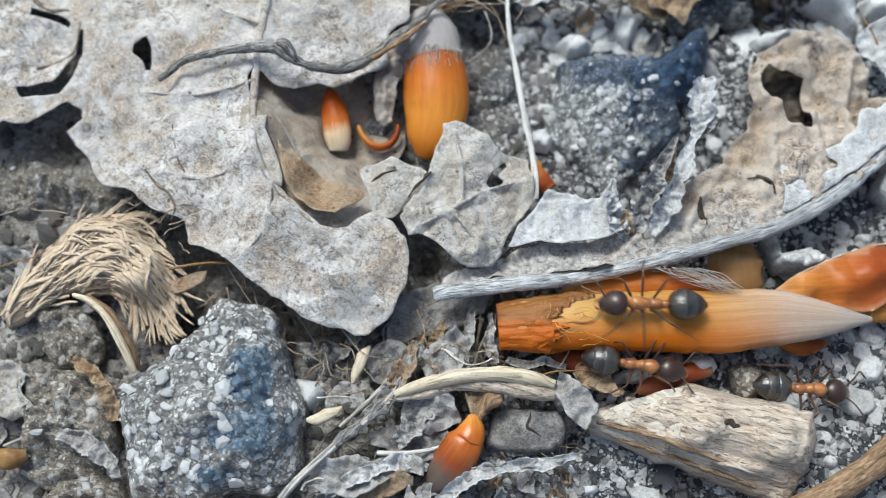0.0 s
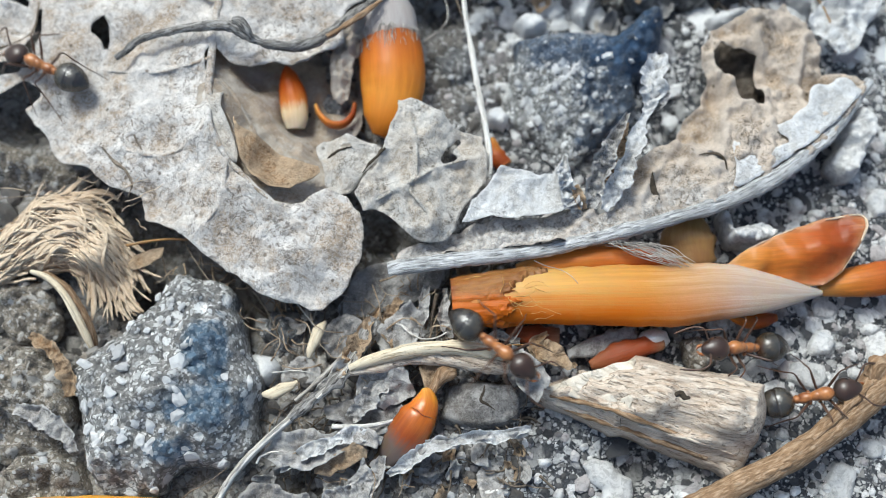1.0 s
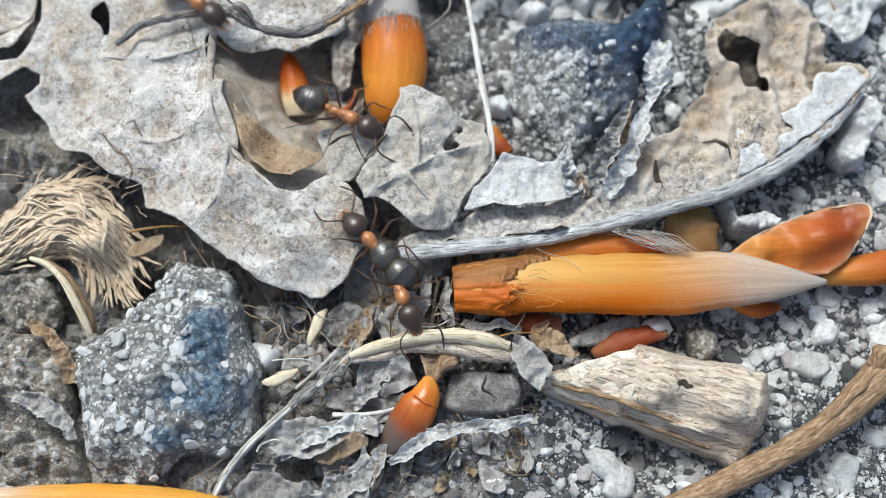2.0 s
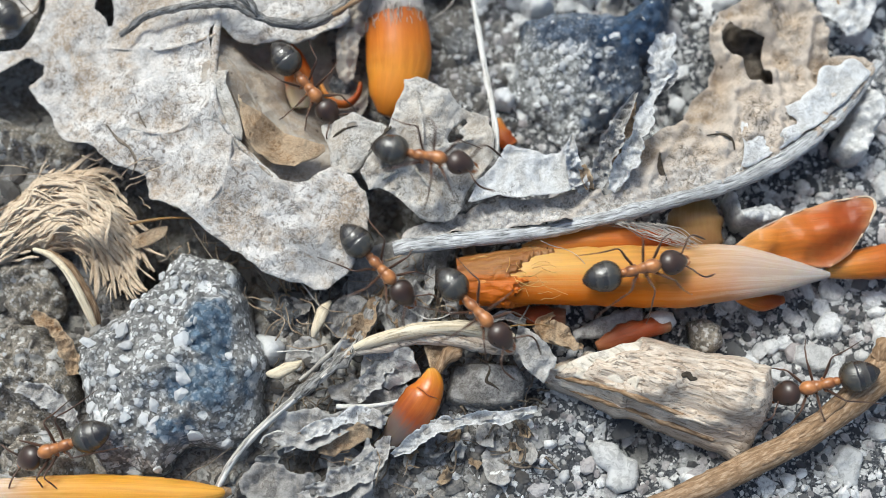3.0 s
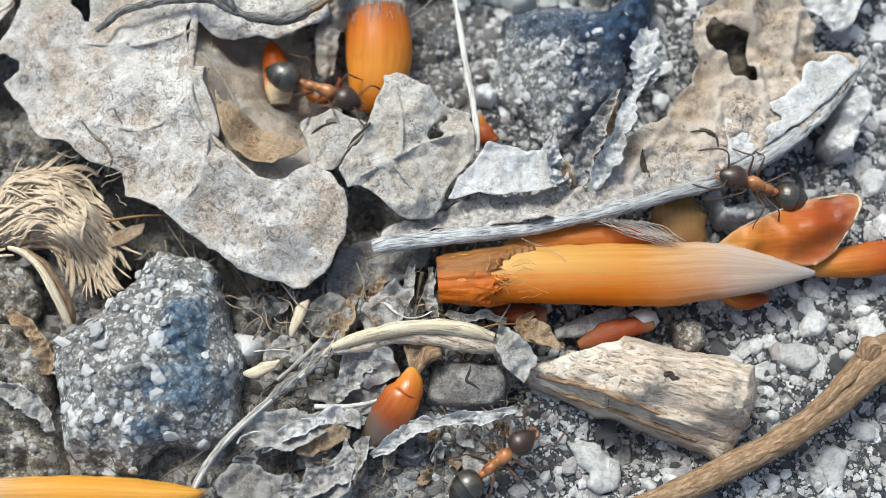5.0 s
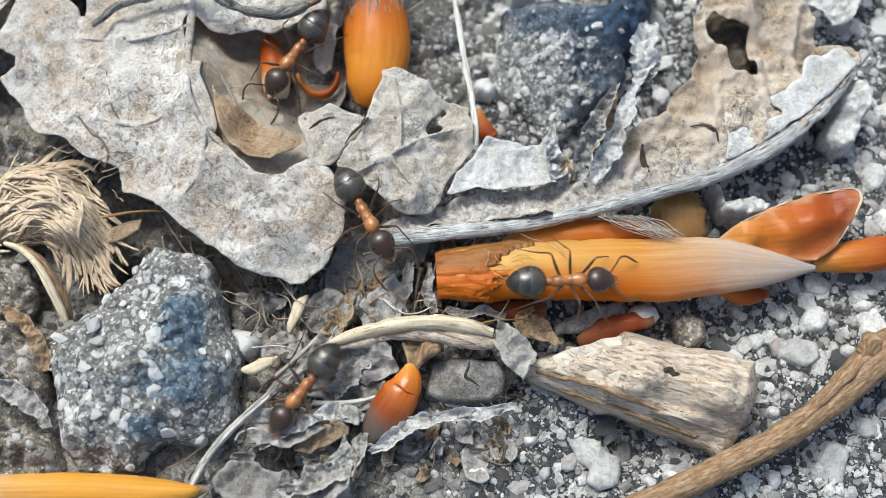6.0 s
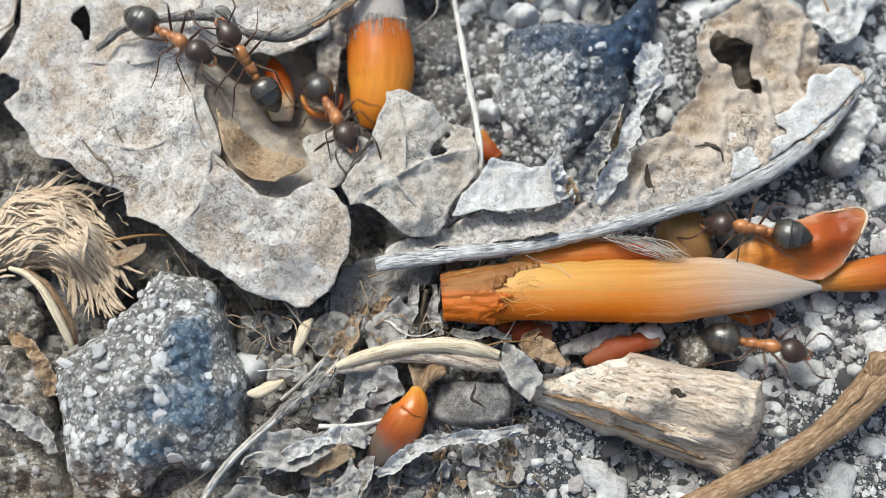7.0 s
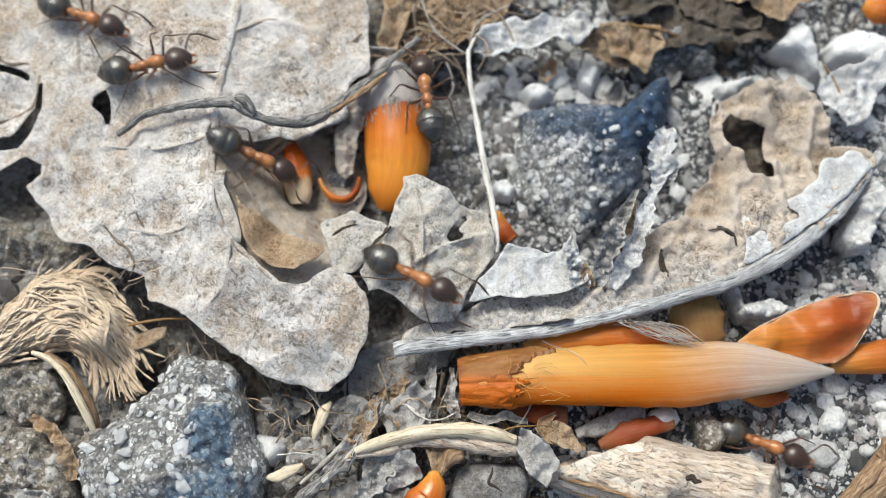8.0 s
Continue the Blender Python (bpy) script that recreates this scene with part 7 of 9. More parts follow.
# ---- litter scraps at the foot of the leaves ----
scraps = (
    # dark sheet added under the hole to stand for the shade inside it
    ([(15.8, 14.8), (18.1, 15.18), (20.1, 13.99), (20.27, 11.39), (19.11, 9.54), (17.06, 9.57), (15.99, 11.79)], [(17.01, 14.42, 0.4), (19.37, 13.61, 0.5), (18.84, 10.64, 0.4), (17.14, 10.69, 0.3)], "R", "dark rotted leaf scrap beneath the holed leaf"),
    ([(2.96, -5.72), (3.96, -5.57), (4.88, -6.21), (5.46, -7.03), (5.19, -7.51), (4.7, -7.7), (4.47, -8.64), (4.07, -8.1), (3.53, -7.47), (3.18, -6.55)], [(3.18, -5.77, 2.2), (4.23, -6.51, 2.8), (5.22, -7.01, 2), (4.37, -8.64, 2.4), (3.59, -7.17, 3)], "G", "twisted grey leaf scrap beside the wood chip"),
    ([(4.48, -5.42), (5.42, -5.24), (6.36, -5.73), (6.89, -6.29), (6.33, -6.84), (5.53, -6.65), (4.93, -6.1)], [(4.64, -5.66, 1.6), (5.88, -5.74, 2), (6.51, -6.34, 1.8), (5.53, -6.41, 2.2)], "B", "brown crumpled leaf scrap"),
    ([(-4.5, -11.96), (-3.25, -11.23), (-1.37, -10.46), (0.5, -10.14), (2.39, -9.99), (4.44, -9.67), (3.64, -10.21), (1.75, -10.44), (0.19, -10.95), (-2, -11.6), (-3.25, -11.89), (-3.87, -12.26)], [(-4.5, -11.89, 1), (-2.62, -11.16, 1.4), (0.19, -10.33, 1.5), (3.02, -9.89, 1.2), (-2.64, -11.88, 0.8), (-0.75, -11.03, 1.7)], "G", "long curled grey leaf scrap"),
    ([(-10.75, -11.29), (-9.86, -10.21), (-8.28, -9.52), (-7.02, -9.92), (-5.46, -9.69), (-4.2, -10.07), (-4.34, -11), (-5.75, -10.7), (-6.97, -11.47), (-8.25, -11.9), (-9.8, -11.97)], [(-10.47, -10.67, 1.2), (-7.65, -9.46, 1.5), (-5.77, -10.06, 1.3), (-4.5, -10.69, 1.4), (-8.27, -11.58, 1), (-6.34, -11.02, 1.6)], "G", "crumpled grey leaf scrap over soil"),
    ([(-7.12, -14.03), (-6.66, -12.97), (-5.73, -12.07), (-4.64, -11.62), (-4.14, -12.85), (-4.76, -14.05), (-5.69, -14.64), (-6.94, -14.79)], [(-5.74, -11.91, 1.2), (-4.45, -12.55, 1.6), (-5.71, -13.73, 1), (-6.97, -14.03, 0.8), (-4.76, -13.45, 1.3)], "G", "ragged grey leaf scrap"),
    ([(-7.76, -12.07), (-6.98, -11.37), (-5.71, -10.88), (-4.47, -10.98), (-4.71, -11.5), (-5.71, -11.79), (-6.8, -12.29)], [(-7.61, -11.91, 1.2), (-6.01, -11.2, 1.8), (-4.77, -11.04, 1.8), (-6.35, -11.92, 1.3)], "B", "brown rolled leaf scrap"),
    ([(-5.85, -7.2), (-5.23, -6.31), (-3.94, -5.98), (-2.67, -6.59), (-2.28, -7.7), (-2.97, -8.48), (-4.24, -8.93), (-5.2, -8.45)], [(-5.54, -6.88, 1.2), (-3.93, -6.31, 1.6), (-2.98, -7.54, 1.3), (-4.57, -8.45, 1)], "G", "grey leaf scrap under straw"),
    ([(-7.62, -4.25), (-6.91, -3.45), (-5.78, -3), (-4.64, -3.79), (-4.95, -4.92), (-5.91, -5.55), (-7.04, -5.38)], [(-7.23, -4.24, 1), (-5.92, -3.67, 1.4), (-5.27, -4.92, 1.1), (-6.57, -5.21, 0.9)], "D", "small grey mould-stained scrap"),
    ([(-4.63, -4.29), (-4, -3.3), (-2.71, -2.86), (-1.58, -3.49), (-1.73, -4.62), (-2.68, -5.62), (-3.8, -5.78)], [(-4, -3.63, 1.2), (-2.7, -3.36, 1.5), (-2.06, -4.29, 1.2), (-3.32, -5.3, 1.4), (-4.31, -4.61, 1.2)], "G", "flaky grey leaf scrap"),
    ([(-1.78, -6.15), (-0.76, -6.07), (-0.19, -6.66), (-0.44, -7.45), (-1.01, -7.98), (-1.45, -7.59)], [(-1.39, -6.95, 1.6), (-0.44, -6.98, 1.8), (-1.07, -7.91, 1.7)], "B", "brown shred above the orange bud"),
    ([(-7.14, -8.41), (-5.23, -7.78), (-3.31, -8.42), (-2.66, -9.37), (-3.92, -10), (-5.83, -9.83), (-7.12, -9.35)], [(-2.67, -8.74, 0.8), (-5.22, -8.42, 0.8), (-7.09, -10.61, 0.6)], "D", "dark leaf scrap on soil"),
    ([(-11.92, -13.73), (-11.03, -12.67), (-9.46, -12.52), (-7.92, -13.27), (-7.56, -14.64), (-9.72, -14.94), (-11.28, -14.64)], [(-11.31, -13.43, 1), (-10.06, -12.83, 1.2), (-8.83, -14.03, 0.8), (-10.67, -14.63, 0.8)], "D", "grey flaking leaf scrap"),
    ([(-26.21, -13.43), (-24.36, -13.37), (-22.87, -13.44), (-23.31, -14.04), (-25.15, -14.64), (-26.11, -14.34)], [(-24.65, -13.73, 1), (-23, -13.6, 1.3), (-23.63, -14.19, 1.1)], "W", "pale leaf edge beside the amber husk"),
    ([(-30.01, -4.68), (-28.09, -4.35), (-26.69, -4.87), (-27.06, -6.01), (-26.5, -6.97), (-27.76, -7.6), (-29.72, -7.28)], [(-27.7, -5.01, 0.8), (-26.58, -5.69, 1), (-27.83, -6.96, 0.8)], "L", "pale tan leaf scrap on soil"),
    ([(1.02, 17.67), (1.8, 18.67), (2.57, 19.42), (3.46, 20.2), (4.65, 19.46), (6.23, 19.69), (7.82, 19.7), (8.94, 19.3), (8.4, 18.54), (7.72, 17.65), (6.68, 17.54), (5.34, 18), (4.11, 17.51), (2.7, 17.02)], [(1.86, 18.07, 2.4), (4.63, 18.98, 2.8), (7.06, 18.67, 2.6), (8.88, 19.62, 2.2), (4.99, 17.66, 2), (2.55, 18.62, 2.8)], "S", "pale papery leaf scrap arching over gravel"),
    ([(6.76, 17.86), (8.25, 19.14), (9.68, 19.93), (10.9, 19.2), (10.97, 17.95), (10.61, 16.66), (8.87, 17.37)], [(8.93, 18.48, 1.4), (10.35, 18.17, 1.2), (10.01, 19.52, 1.6), (7.45, 17.73, 1.8)], "B", "brown shaded leaf scrap"),
    ([(-4.44, 18.31), (-4.09, 20.12), (-3.02, 22.39), (-0.16, 23.86), (3.41, 23.42), (5.49, 21.82), (3.34, 20.66), (1.55, 19.15), (-0.22, 18.16), (-2.33, 17.83)], [(-3.02, 20.05, 1.6), (-0.19, 20.59, 2), (1.93, 21.06, 1.8), (-0.91, 18.96, 1.4), (-3.74, 18.71, 1.2)], "B", "brown matted leaf scrap among fibres"),
    ([(-4.81, 21.14), (-3.69, 22.26), (-2.46, 21.49), (-2.36, 20.38), (-3.13, 18.93), (-3.69, 17.74), (-4.45, 17.97), (-4.32, 19.65)], [(-4.04, 20.04, 2.4), (-3.33, 20.59, 2.8), (-3.7, 18.6, 2.2), (-2.64, 20.41, 2.4)], "T", "smooth tan leaf scrap"),
    ([(13.39, 23.01), (15.59, 23.78), (17.61, 22.18), (19.13, 20.68), (18.84, 19.33), (16.98, 19.17), (15.27, 19.49), (13.96, 20.65)], [(13.98, 21.04, 1.6), (16.67, 19.74, 1.8), (18.9, 19.92, 1.4), (15.83, 22.2, 1.6)], "R", "dark leaf scrap among gravel"),
    ([(21.95, 15.32), (23.05, 16.42), (24.79, 16.76), (26.94, 17.53), (26.23, 15.61), (25.19, 14.06), (24.12, 13.01), (23.22, 12.29), (22.81, 13.42)], [(22.59, 14.58, 1.6), (24.12, 14, 2), (23.52, 13.45, 1.6), (25.4, 15.99, 1.8)], "S", "pale grey torn leaf scrap beside the ribbed leaf"),
    # litter added at the back; the R scraps also carry the shadow there
    ([(12.37, 23.14), (15.26, 23.51), (18.8, 23.07), (21.12, 21.07), (20.59, 19.12), (18.4, 18.18), (16.34, 18.78), (13.82, 17.85), (12.14, 19.21)], [(13.03, 21.65, 1.2), (15.97, 20.42, 2.0), (18.9, 19.92, 1.4), (20.32, 21.25, 1.8)], "R", "dark rotted leaf scrap behind the white pebbles"),
    ([(15.79, 23.44), (18.66, 23.81), (21.7, 22.2), (21.86, 20.25), (20.05, 19.5), (18.05, 20.68), (16.31, 20.89)], [(16.76, 22.25, 2.2), (19.01, 20.84, 2.6), (21.24, 21.03, 2.2)], "B", "brown shrivelled leaf scrap behind the white pebbles"),
    ([(8.94, 19.15), (10.74, 19.9), (12.83, 19.49), (13.08, 17.95), (11.62, 16.83), (9.54, 17.04)], [(9.97, 18.75, 1.6), (12.02, 18.25, 1.8), (11.01, 17.54, 1.3)], "B", "brown crumpled leaf scrap at the edge of gravel"),
    ([(9.09, 22.95), (11.24, 23.32), (13.33, 22.51), (13.56, 20.55), (11.4, 19.79), (9.32, 20.4)], [(10.09, 21.76, 1.8), (12.13, 21.18, 2.1), (11.14, 20.53, 1.5)], "R", "dark mouldy leaf scrap at the edge of gravel"),
)
SKIN = {"R": M_SHADELEAF, "G": M_GREY, "B": M_BROWN, "D": M_MOULD, "W": M_SILVER, "L": M_LEAF2, "S": M_SILVER, "T": M_TAN}
for k, (outline, ctrl, skin, label) in enumerate(scraps):
    thing("leaf_scrap", sheet(outline, ctrl, cell=0.13, rag=0.65, crumple=0.85, curl=0.5, freq=0.75, thick=0.09, seed=400 + 11 * k), SKIN[skin] if skin != "T" else M_BROWN, label, "leaf", "leaf scraps")
thing("husk_scrap", loft([(18.34, 22.94, 1.2, 0.8, 0.8), (19.18, 21.56, 1.4, 1.67, 1.2), (19.94, 20.53, 1.4, 1.47, 1), (20.35, 19.69, 1.2, 0.47, 0.5)], 14, 30, 0.12, seed=501), M_RUST, "rust-brown husk scrap among gravel", "husk scrap")
thing("husk_scrap", loft([(25.73, 21.02, 1.4, 0.8, 1), (26.49, 20.51, 1.6, 1.47, 1.4), (28.16, 20.6, 1.4, 1.33, 1.2)], 14, 30, 0.12, seed=502), M_RUST, "dull orange husk scrap at the litter edge", "husk scrap")
for k, (outline, ctrl) in enumerate((
        ([(19.6, 18.51), (20.51, 19.39), (21.78, 19.82), (22.53, 19.1), (22.76, 17.59), (22.79, 16.1), (22.06, 16.51), (21.22, 17.51), (20.21, 17.83)], [(20.11, 18.26, 1.6), (21.33, 18.34, 2.2), (22.37, 17, 1.8), (21.78, 16.14, 1.2)]),
        ([(23.02, 18.62), (24.07, 19.28), (25.83, 19.38), (26.83, 18.74), (26.9, 17.5), (25.55, 16.75), (24.19, 17.03), (23.19, 17.52)], [(23.61, 18.22, 1.6), (24.76, 17.92, 2.2), (24.11, 16.98, 1.8)]),
        ([(7.56, 17.47), (8.7, 17.53), (9.32, 17.13), (9, 16.36), (8.32, 15.37), (7.78, 15.99)], [(7.27, 19.17, 0.8), (8.17, 16, 1), (6.78, 15.72, 0.8)]),
        ([(3.8, 15.71), (4.56, 16.31), (5.62, 16.36), (6.06, 15.66), (5.39, 14.83), (4.34, 14.86)], [(4.31, 15.66, 1), (5.33, 15.18, 1.2)]),
        ([(16.12, 15.89), (17.15, 16.45), (18.59, 16.76), (18.72, 16.22), (17.76, 15.38), (16.53, 15.26)], [(16.6, 16.29, 1), (17.55, 15.62, 1.2)]),
        ([(2.04, 9.32), (2.33, 9.9), (3.23, 9.95), (3.77, 9.28), (3.3, 8.63), (2.44, 8.72)], [(2.6, 9.4, 1), (3.09, 8.97, 1.2)]))):
    thing("pebble", mound(outline, ctrl, base=-0.6, bevel=0.35, power=0.4, cell=0.13, rag=0.4, rough=0.4, granules=0.16, seed=520 + k), M_CHALK, "chalky white pebble among gravel", "pebble", "white pebbles")

for k, (at, rx, ry, top) in enumerate((
        ((21.61, -4.71, 0.00), 0.95, 0.9, 0.3), ((20.64, -6.62, 0.00), 1.45, 0.95, 0.25), ((25.05, -5.37, 0.00), 0.95, 1.5, 0.4), ((18.26, -5.86, 0.00), 0.6, 0.65, 0.3),
        ((23.51, -6.49, 0.00), 0.7, 0.6, 0.25), ((19.76, -5.43, 0.00), 0.5, 0.4, 0.3), ((22.03, -12.75, 0.00), 1.05, 1.45, 0.3), ((18.66, -13.74, 0.00), 0.65, 0.85, 0.25),
        ((12.98, -13.37, 0.00), 0.7, 0.6, 0.2), ((11.78, -13.86, 0.00), 0.6, 0.5, 0.2), ((5.12, -11.56, 0.00), 0.55, 0.4, 0.2), ((2.46, -13.24, 0.00), 1.2, 0.45, 0.2),
        ((18.82, -9.98, 0.00), 0.6, 0.45, 0.3), ((24.80, -3.91, 0.00), 0.7, 0.5, 0.3), ((24.12, -10.86, 0.00), 0.8, 0.7, 0.2), ((25.84, 3.89, 0.00), 0.9, 1.1, 0.4),
        ((20.83, 3.89, 0.00), 0.6, 0.6, 0.3), ((22.12, 3.18, 0.00), 0.7, 0.5, 0.3), ((2.70, 9.63, 0.00), 0.8, 0.7, 0.9), ((4.08, 14.62, 0.00), 0.6, 0.6, 0.9),
        ((25.25, -1.00, 0.00), 0.8, 0.6, 0.4), ((6.03, -13.37, 0.00), 0.5, 0.5, 0.2), ((-0.13, -13.37, 0.00), 0.6, 0.5, 0.2), ((24.13, 11.37, 0.00), 0.9, 0.8, 0.5))):
    x, y, lift = at[0], at[1], float(ground_z([at[0]], [at[1]])[0])
    outline, ctrl = cobble(x, y, rx, ry, lift + 0.45 + 0.3 * top, 540 + k)
    thing("pebble", mound(outline, ctrl, base=lift - 0.8, bevel=0.25, power=0.4, cell=0.13, rag=0.2, rough=0.14, granules=0.05, seed=560 + k), M_QUARTZ, "pale angular stone set in dark asphalt", "pebble", "pale stones in the asphalt")

for k, (rows, skin, label) in enumerate((
        ([(-3.61, -12.28, 1.2, 0.4, 0.4), (-2.45, -11.49, 1.7, 0.87, 0.6), (-1.05, -10.81, 1.9, 0.87, 0.6), (0.5, -10.44, 1.9, 0.73, 0.6), (2.37, -10.26, 1.7, 0.67, 0.5), (4.42, -9.76, 1.4, 0.33, 0.4)], M_SILVER, "long pale curled strip of leaf"),
        ([(-9.79, -11.91, 1.2, 0.53, 0.4), (-8.2, -11.09, 1.7, 0.87, 0.6), (-6.64, -10.5, 1.9, 0.8, 0.6), (-5.1, -10.18, 1.8, 0.73, 0.5), (-4.03, -10.46, 1.5, 0.47, 0.4)], M_SILVER, "pale curled rim of a rotted leaf"),
        ([(-8.78, -14.64, 1, 0.67, 0.4), (-7.35, -14, 1.5, 1.33, 0.6), (-5.81, -13.35, 1.7, 1.33, 0.7), (-4.45, -12.41, 1.7, 1.13, 0.6), (-4.02, -11.31, 1.4, 0.53, 0.4)], M_GREY, "crushed grey strip of leaf"),
        ([(-4.24, -2.89, 1.6, 0.33, 0.3), (-4.9, -4.06, 2, 0.87, 0.5), (-5.43, -5.29, 2.2, 1, 0.6), (-5.97, -6.25, 2.2, 0.87, 0.5), (-6.58, -6.99, 1.9, 0.4, 0.4)], M_BROWN, "shredded brown stem end"),
        ([(-8.91, -9, 1.6, 0.27, 0.3), (-7.5, -7.63, 1.9, 0.67, 0.4), (-6.27, -6.44, 2, 0.8, 0.5), (-5.14, -4.91, 1.9, 0.47, 0.4)], M_GREY, "frayed grey bark beside the long stem"),
        ([(-1.49, -1.57, 1.6, 0.33, 0.4), (-1.67, -2.77, 1.8, 0.67, 0.6), (-1.86, -3.88, 1.6, 0.73, 0.5), (-1.99, -4.94, 1.2, 0.4, 0.4)], M_GREY, "frayed grey strip beside the amber husk"),
        ([(-0.39, -1.72, 1.8, 0.33, 0.4), (-0.51, -2.82, 2, 0.6, 0.5), (-0.45, -3.94, 1.9, 0.8, 0.5), (-0.19, -4.69, 1.6, 0.4, 0.4)], M_GREY, "frayed grey strip beside the amber husk"),
        ([(-3.04, -2.35, 1.4, 0.53, 0.4), (-3.59, -3.39, 1.6, 0.87, 0.5), (-3.71, -4.35, 1.5, 0.67, 0.5), (-3.01, -5.28, 1.3, 0.47, 0.4)], M_BROWN, "brown crushed strip of leaf"),
        ([(0.51, -4.37, 1.6, 0.33, 0.3), (1.46, -4.73, 1.8, 0.67, 0.5), (2.74, -4.6, 1.8, 0.6, 0.5), (3.87, -4.83, 1.5, 0.33, 0.3)], M_GREY, "grey crushed strip under the amber husk"),
        ([(-2.99, -6.88, 1.2, 0.47, 0.4), (-4.23, -7.42, 1.6, 1.13, 0.6), (-5.15, -8.53, 1.6, 1.33, 0.6), (-5.8, -9.17, 1.2, 0.67, 0.4)], M_GREY, "crushed grey strip of leaf"),
        ([(5.47, -4.37, 1.6, 0.27, 0.3), (4.63, -5.01, 1.9, 0.67, 0.5), (5.24, -5.76, 2.1, 0.87, 0.5), (6.34, -6.12, 2, 0.8, 0.5), (7, -6.39, 1.7, 0.4, 0.3)], M_BROWN, "curled brown strip of leaf"),
        ([(-24.42, -4.37, 1.6, 0.47, 0.4), (-22.99, -5.22, 1.8, 1, 0.6), (-21.93, -6.5, 1.8, 1.13, 0.6), (-21.68, -7.9, 1.6, 0.67, 0.4)], M_BROWN, "crumbling brown strip of leaf on soil"),
        ([(-24.52, -8.57, 1.9, 0.67, 0.4), (-23.16, -8.91, 2.1, 1.33, 0.6), (-21.87, -9.83, 2, 1.2, 0.5), (-21.31, -11.01, 1.5, 0.67, 0.4)], M_GREY, "crumbling grey strip of leaf on soil"))):
    thing("leaf_strip", frill(rows, 900 + 13 * k, crush=1.0), skin, label, "leaf", "crushed leaf strips")

# ---- fine fibres, roots and debris ----
fibres = (
    ((-15.26, 1.17, 2.60), (-7.81, -4.11, 1.60), 0.9, 0.16, M_STEM), ((-18.95, 0.84, 2.00), (-14.60, 0.83, 2.60), 0.3, 0.2, M_TAN),
    ((-14.53, 0.95, 2.20), (-10.11, -4.12, 1.20), 0.4, 0.1, M_DARKFIBRE_GAP), ((-15.68, 1.12, 2.20), (-11.70, -3.67, 1.40), -0.3, 0.09, M_DARKFIBRE_GAP),
    ((-13.07, 0.78, 2.20), (-9.82, -3.30, 1.20), 0.2, 0.09, M_TAN), ((-10.26, -6.56, 1.60), (-8.15, -6.60, 1.80), 0.05, 0.1, M_WHITE),
    ((-3.00, -3.92, 1.80), (-0.28, -4.49, 2.20), -0.5, 0.14, M_WHITE), ((-3.33, -3.71, 1.60), (-2.16, -5.06, 1.80), 0.3, 0.14, M_WHITE),
    ((-1.58, -1.73, 1.60), (-1.90, -4.29, 1.20), 0.1, 0.2, M_GREY), ((-0.94, -2.07, 1.60), (-1.25, -4.61, 1.20), -0.1, 0.25, M_DARKFIBRE_GAP),
    ((-15.28, -13.80, 1.20), (-12.52, -11.94, 1.60), 0.1, 0.1, M_DARKFIBRE_GAP), ((-10.98, -11.64, 1.60), (-9.73, -11.04, 1.80), 0.2, 0.16, M_WHITE),
    ((2.08, -5.54, 2.30), (5.53, -5.49, 2.40), 0.4, 0.12, M_TAN), ((4.04, -3.88, 1.60), (2.71, -5.45, 2.20), 0.2, 0.1, M_STEM),
    ((-29.18, 1.27, 1.20), (-25.68, 2.71, 1.60), -0.3, 0.12, M_TAN), ((-29.51, 3.75, 1.00), (-22.44, 3.90, 2.20), 0.2, 0.1, M_DARKFIBRE_GAP),
    ((-27.91, -9.21, 1.00), (-24.10, -5.94, 1.60), -0.6, 0.2, M_STEM), ((-2.12, 21.17, 2.40), (0.80, 17.23, 2.60), -0.5, 0.2, M_STEM),
    ((0.80, 17.32, 2.80), (3.28, 20.52, 2.80), 0.8, 0.2, M_STEM), ((-0.57, 17.15, 2.00), (-1.64, 13.97, 1.60), 0.8, 0.14, M_STEM),
    ((-3.68, 16.24, 2.40), (-0.20, 20.00, 2.40), 0.6, 0.25, M_TWIG), ((-2.99, 16.98, 2.40), (-0.90, 19.24, 2.40), -0.4, 0.2, M_TAN),
    ((-7.38, 16.93, 3.40), (-3.67, 17.65, 2.60), 0.4, 0.3, M_GREY), ((-7.04, 15.91, 3.20), (-5.71, 18.51, 3.20), 0.3, 0.25, M_DARKFIBRE_GAP),
    ((10.31, 19.70, 2.00), (15.21, 18.31, 1.60), 0.3, 0.2, M_TAN),
    ((22.61, 16.53, 2.00), (23.75, 12.97, 1.60), 0.3, 0.16, M_TAN),
)
for k, (a, b, sag, width, material) in enumerate(fibres):
    thing("plant_fibre", strand(a, b, sag, width, 800 + k, 18, 6), material, "thin dry plant fibre lying in the litter", "plant fibre", "plant fibres")
bits = []
xs, ys = rng.uniform(-11, 5, 460), rng.uniform(-13, 1, 460)
xs[::3], ys[::3] = rng.uniform(-8, 26, len(xs[::3])), rng.uniform(16, 25, len(xs[::3]))
for k, (x, y, z) in enumerate(zip(xs, ys, ground_z(xs, ys) + 0.15)):
    ang, ln = rng.uniform(0, math.tau), rng.uniform(0.5, 2.2)
    bits.append(strand((x, y, z + rng.uniform(0, 0.7)), (x + ln * math.cos(ang), y + ln * math.sin(ang), z + rng.uniform(0, 0.7)), rng.normal(0, 0.2), rng.uniform(0.05, 0.2), 900 + k, 6, 4))
mat = []
near, far = np.array((-5.39, 16.54, 2.60)), np.array((2.63, 21.90, 2.40))
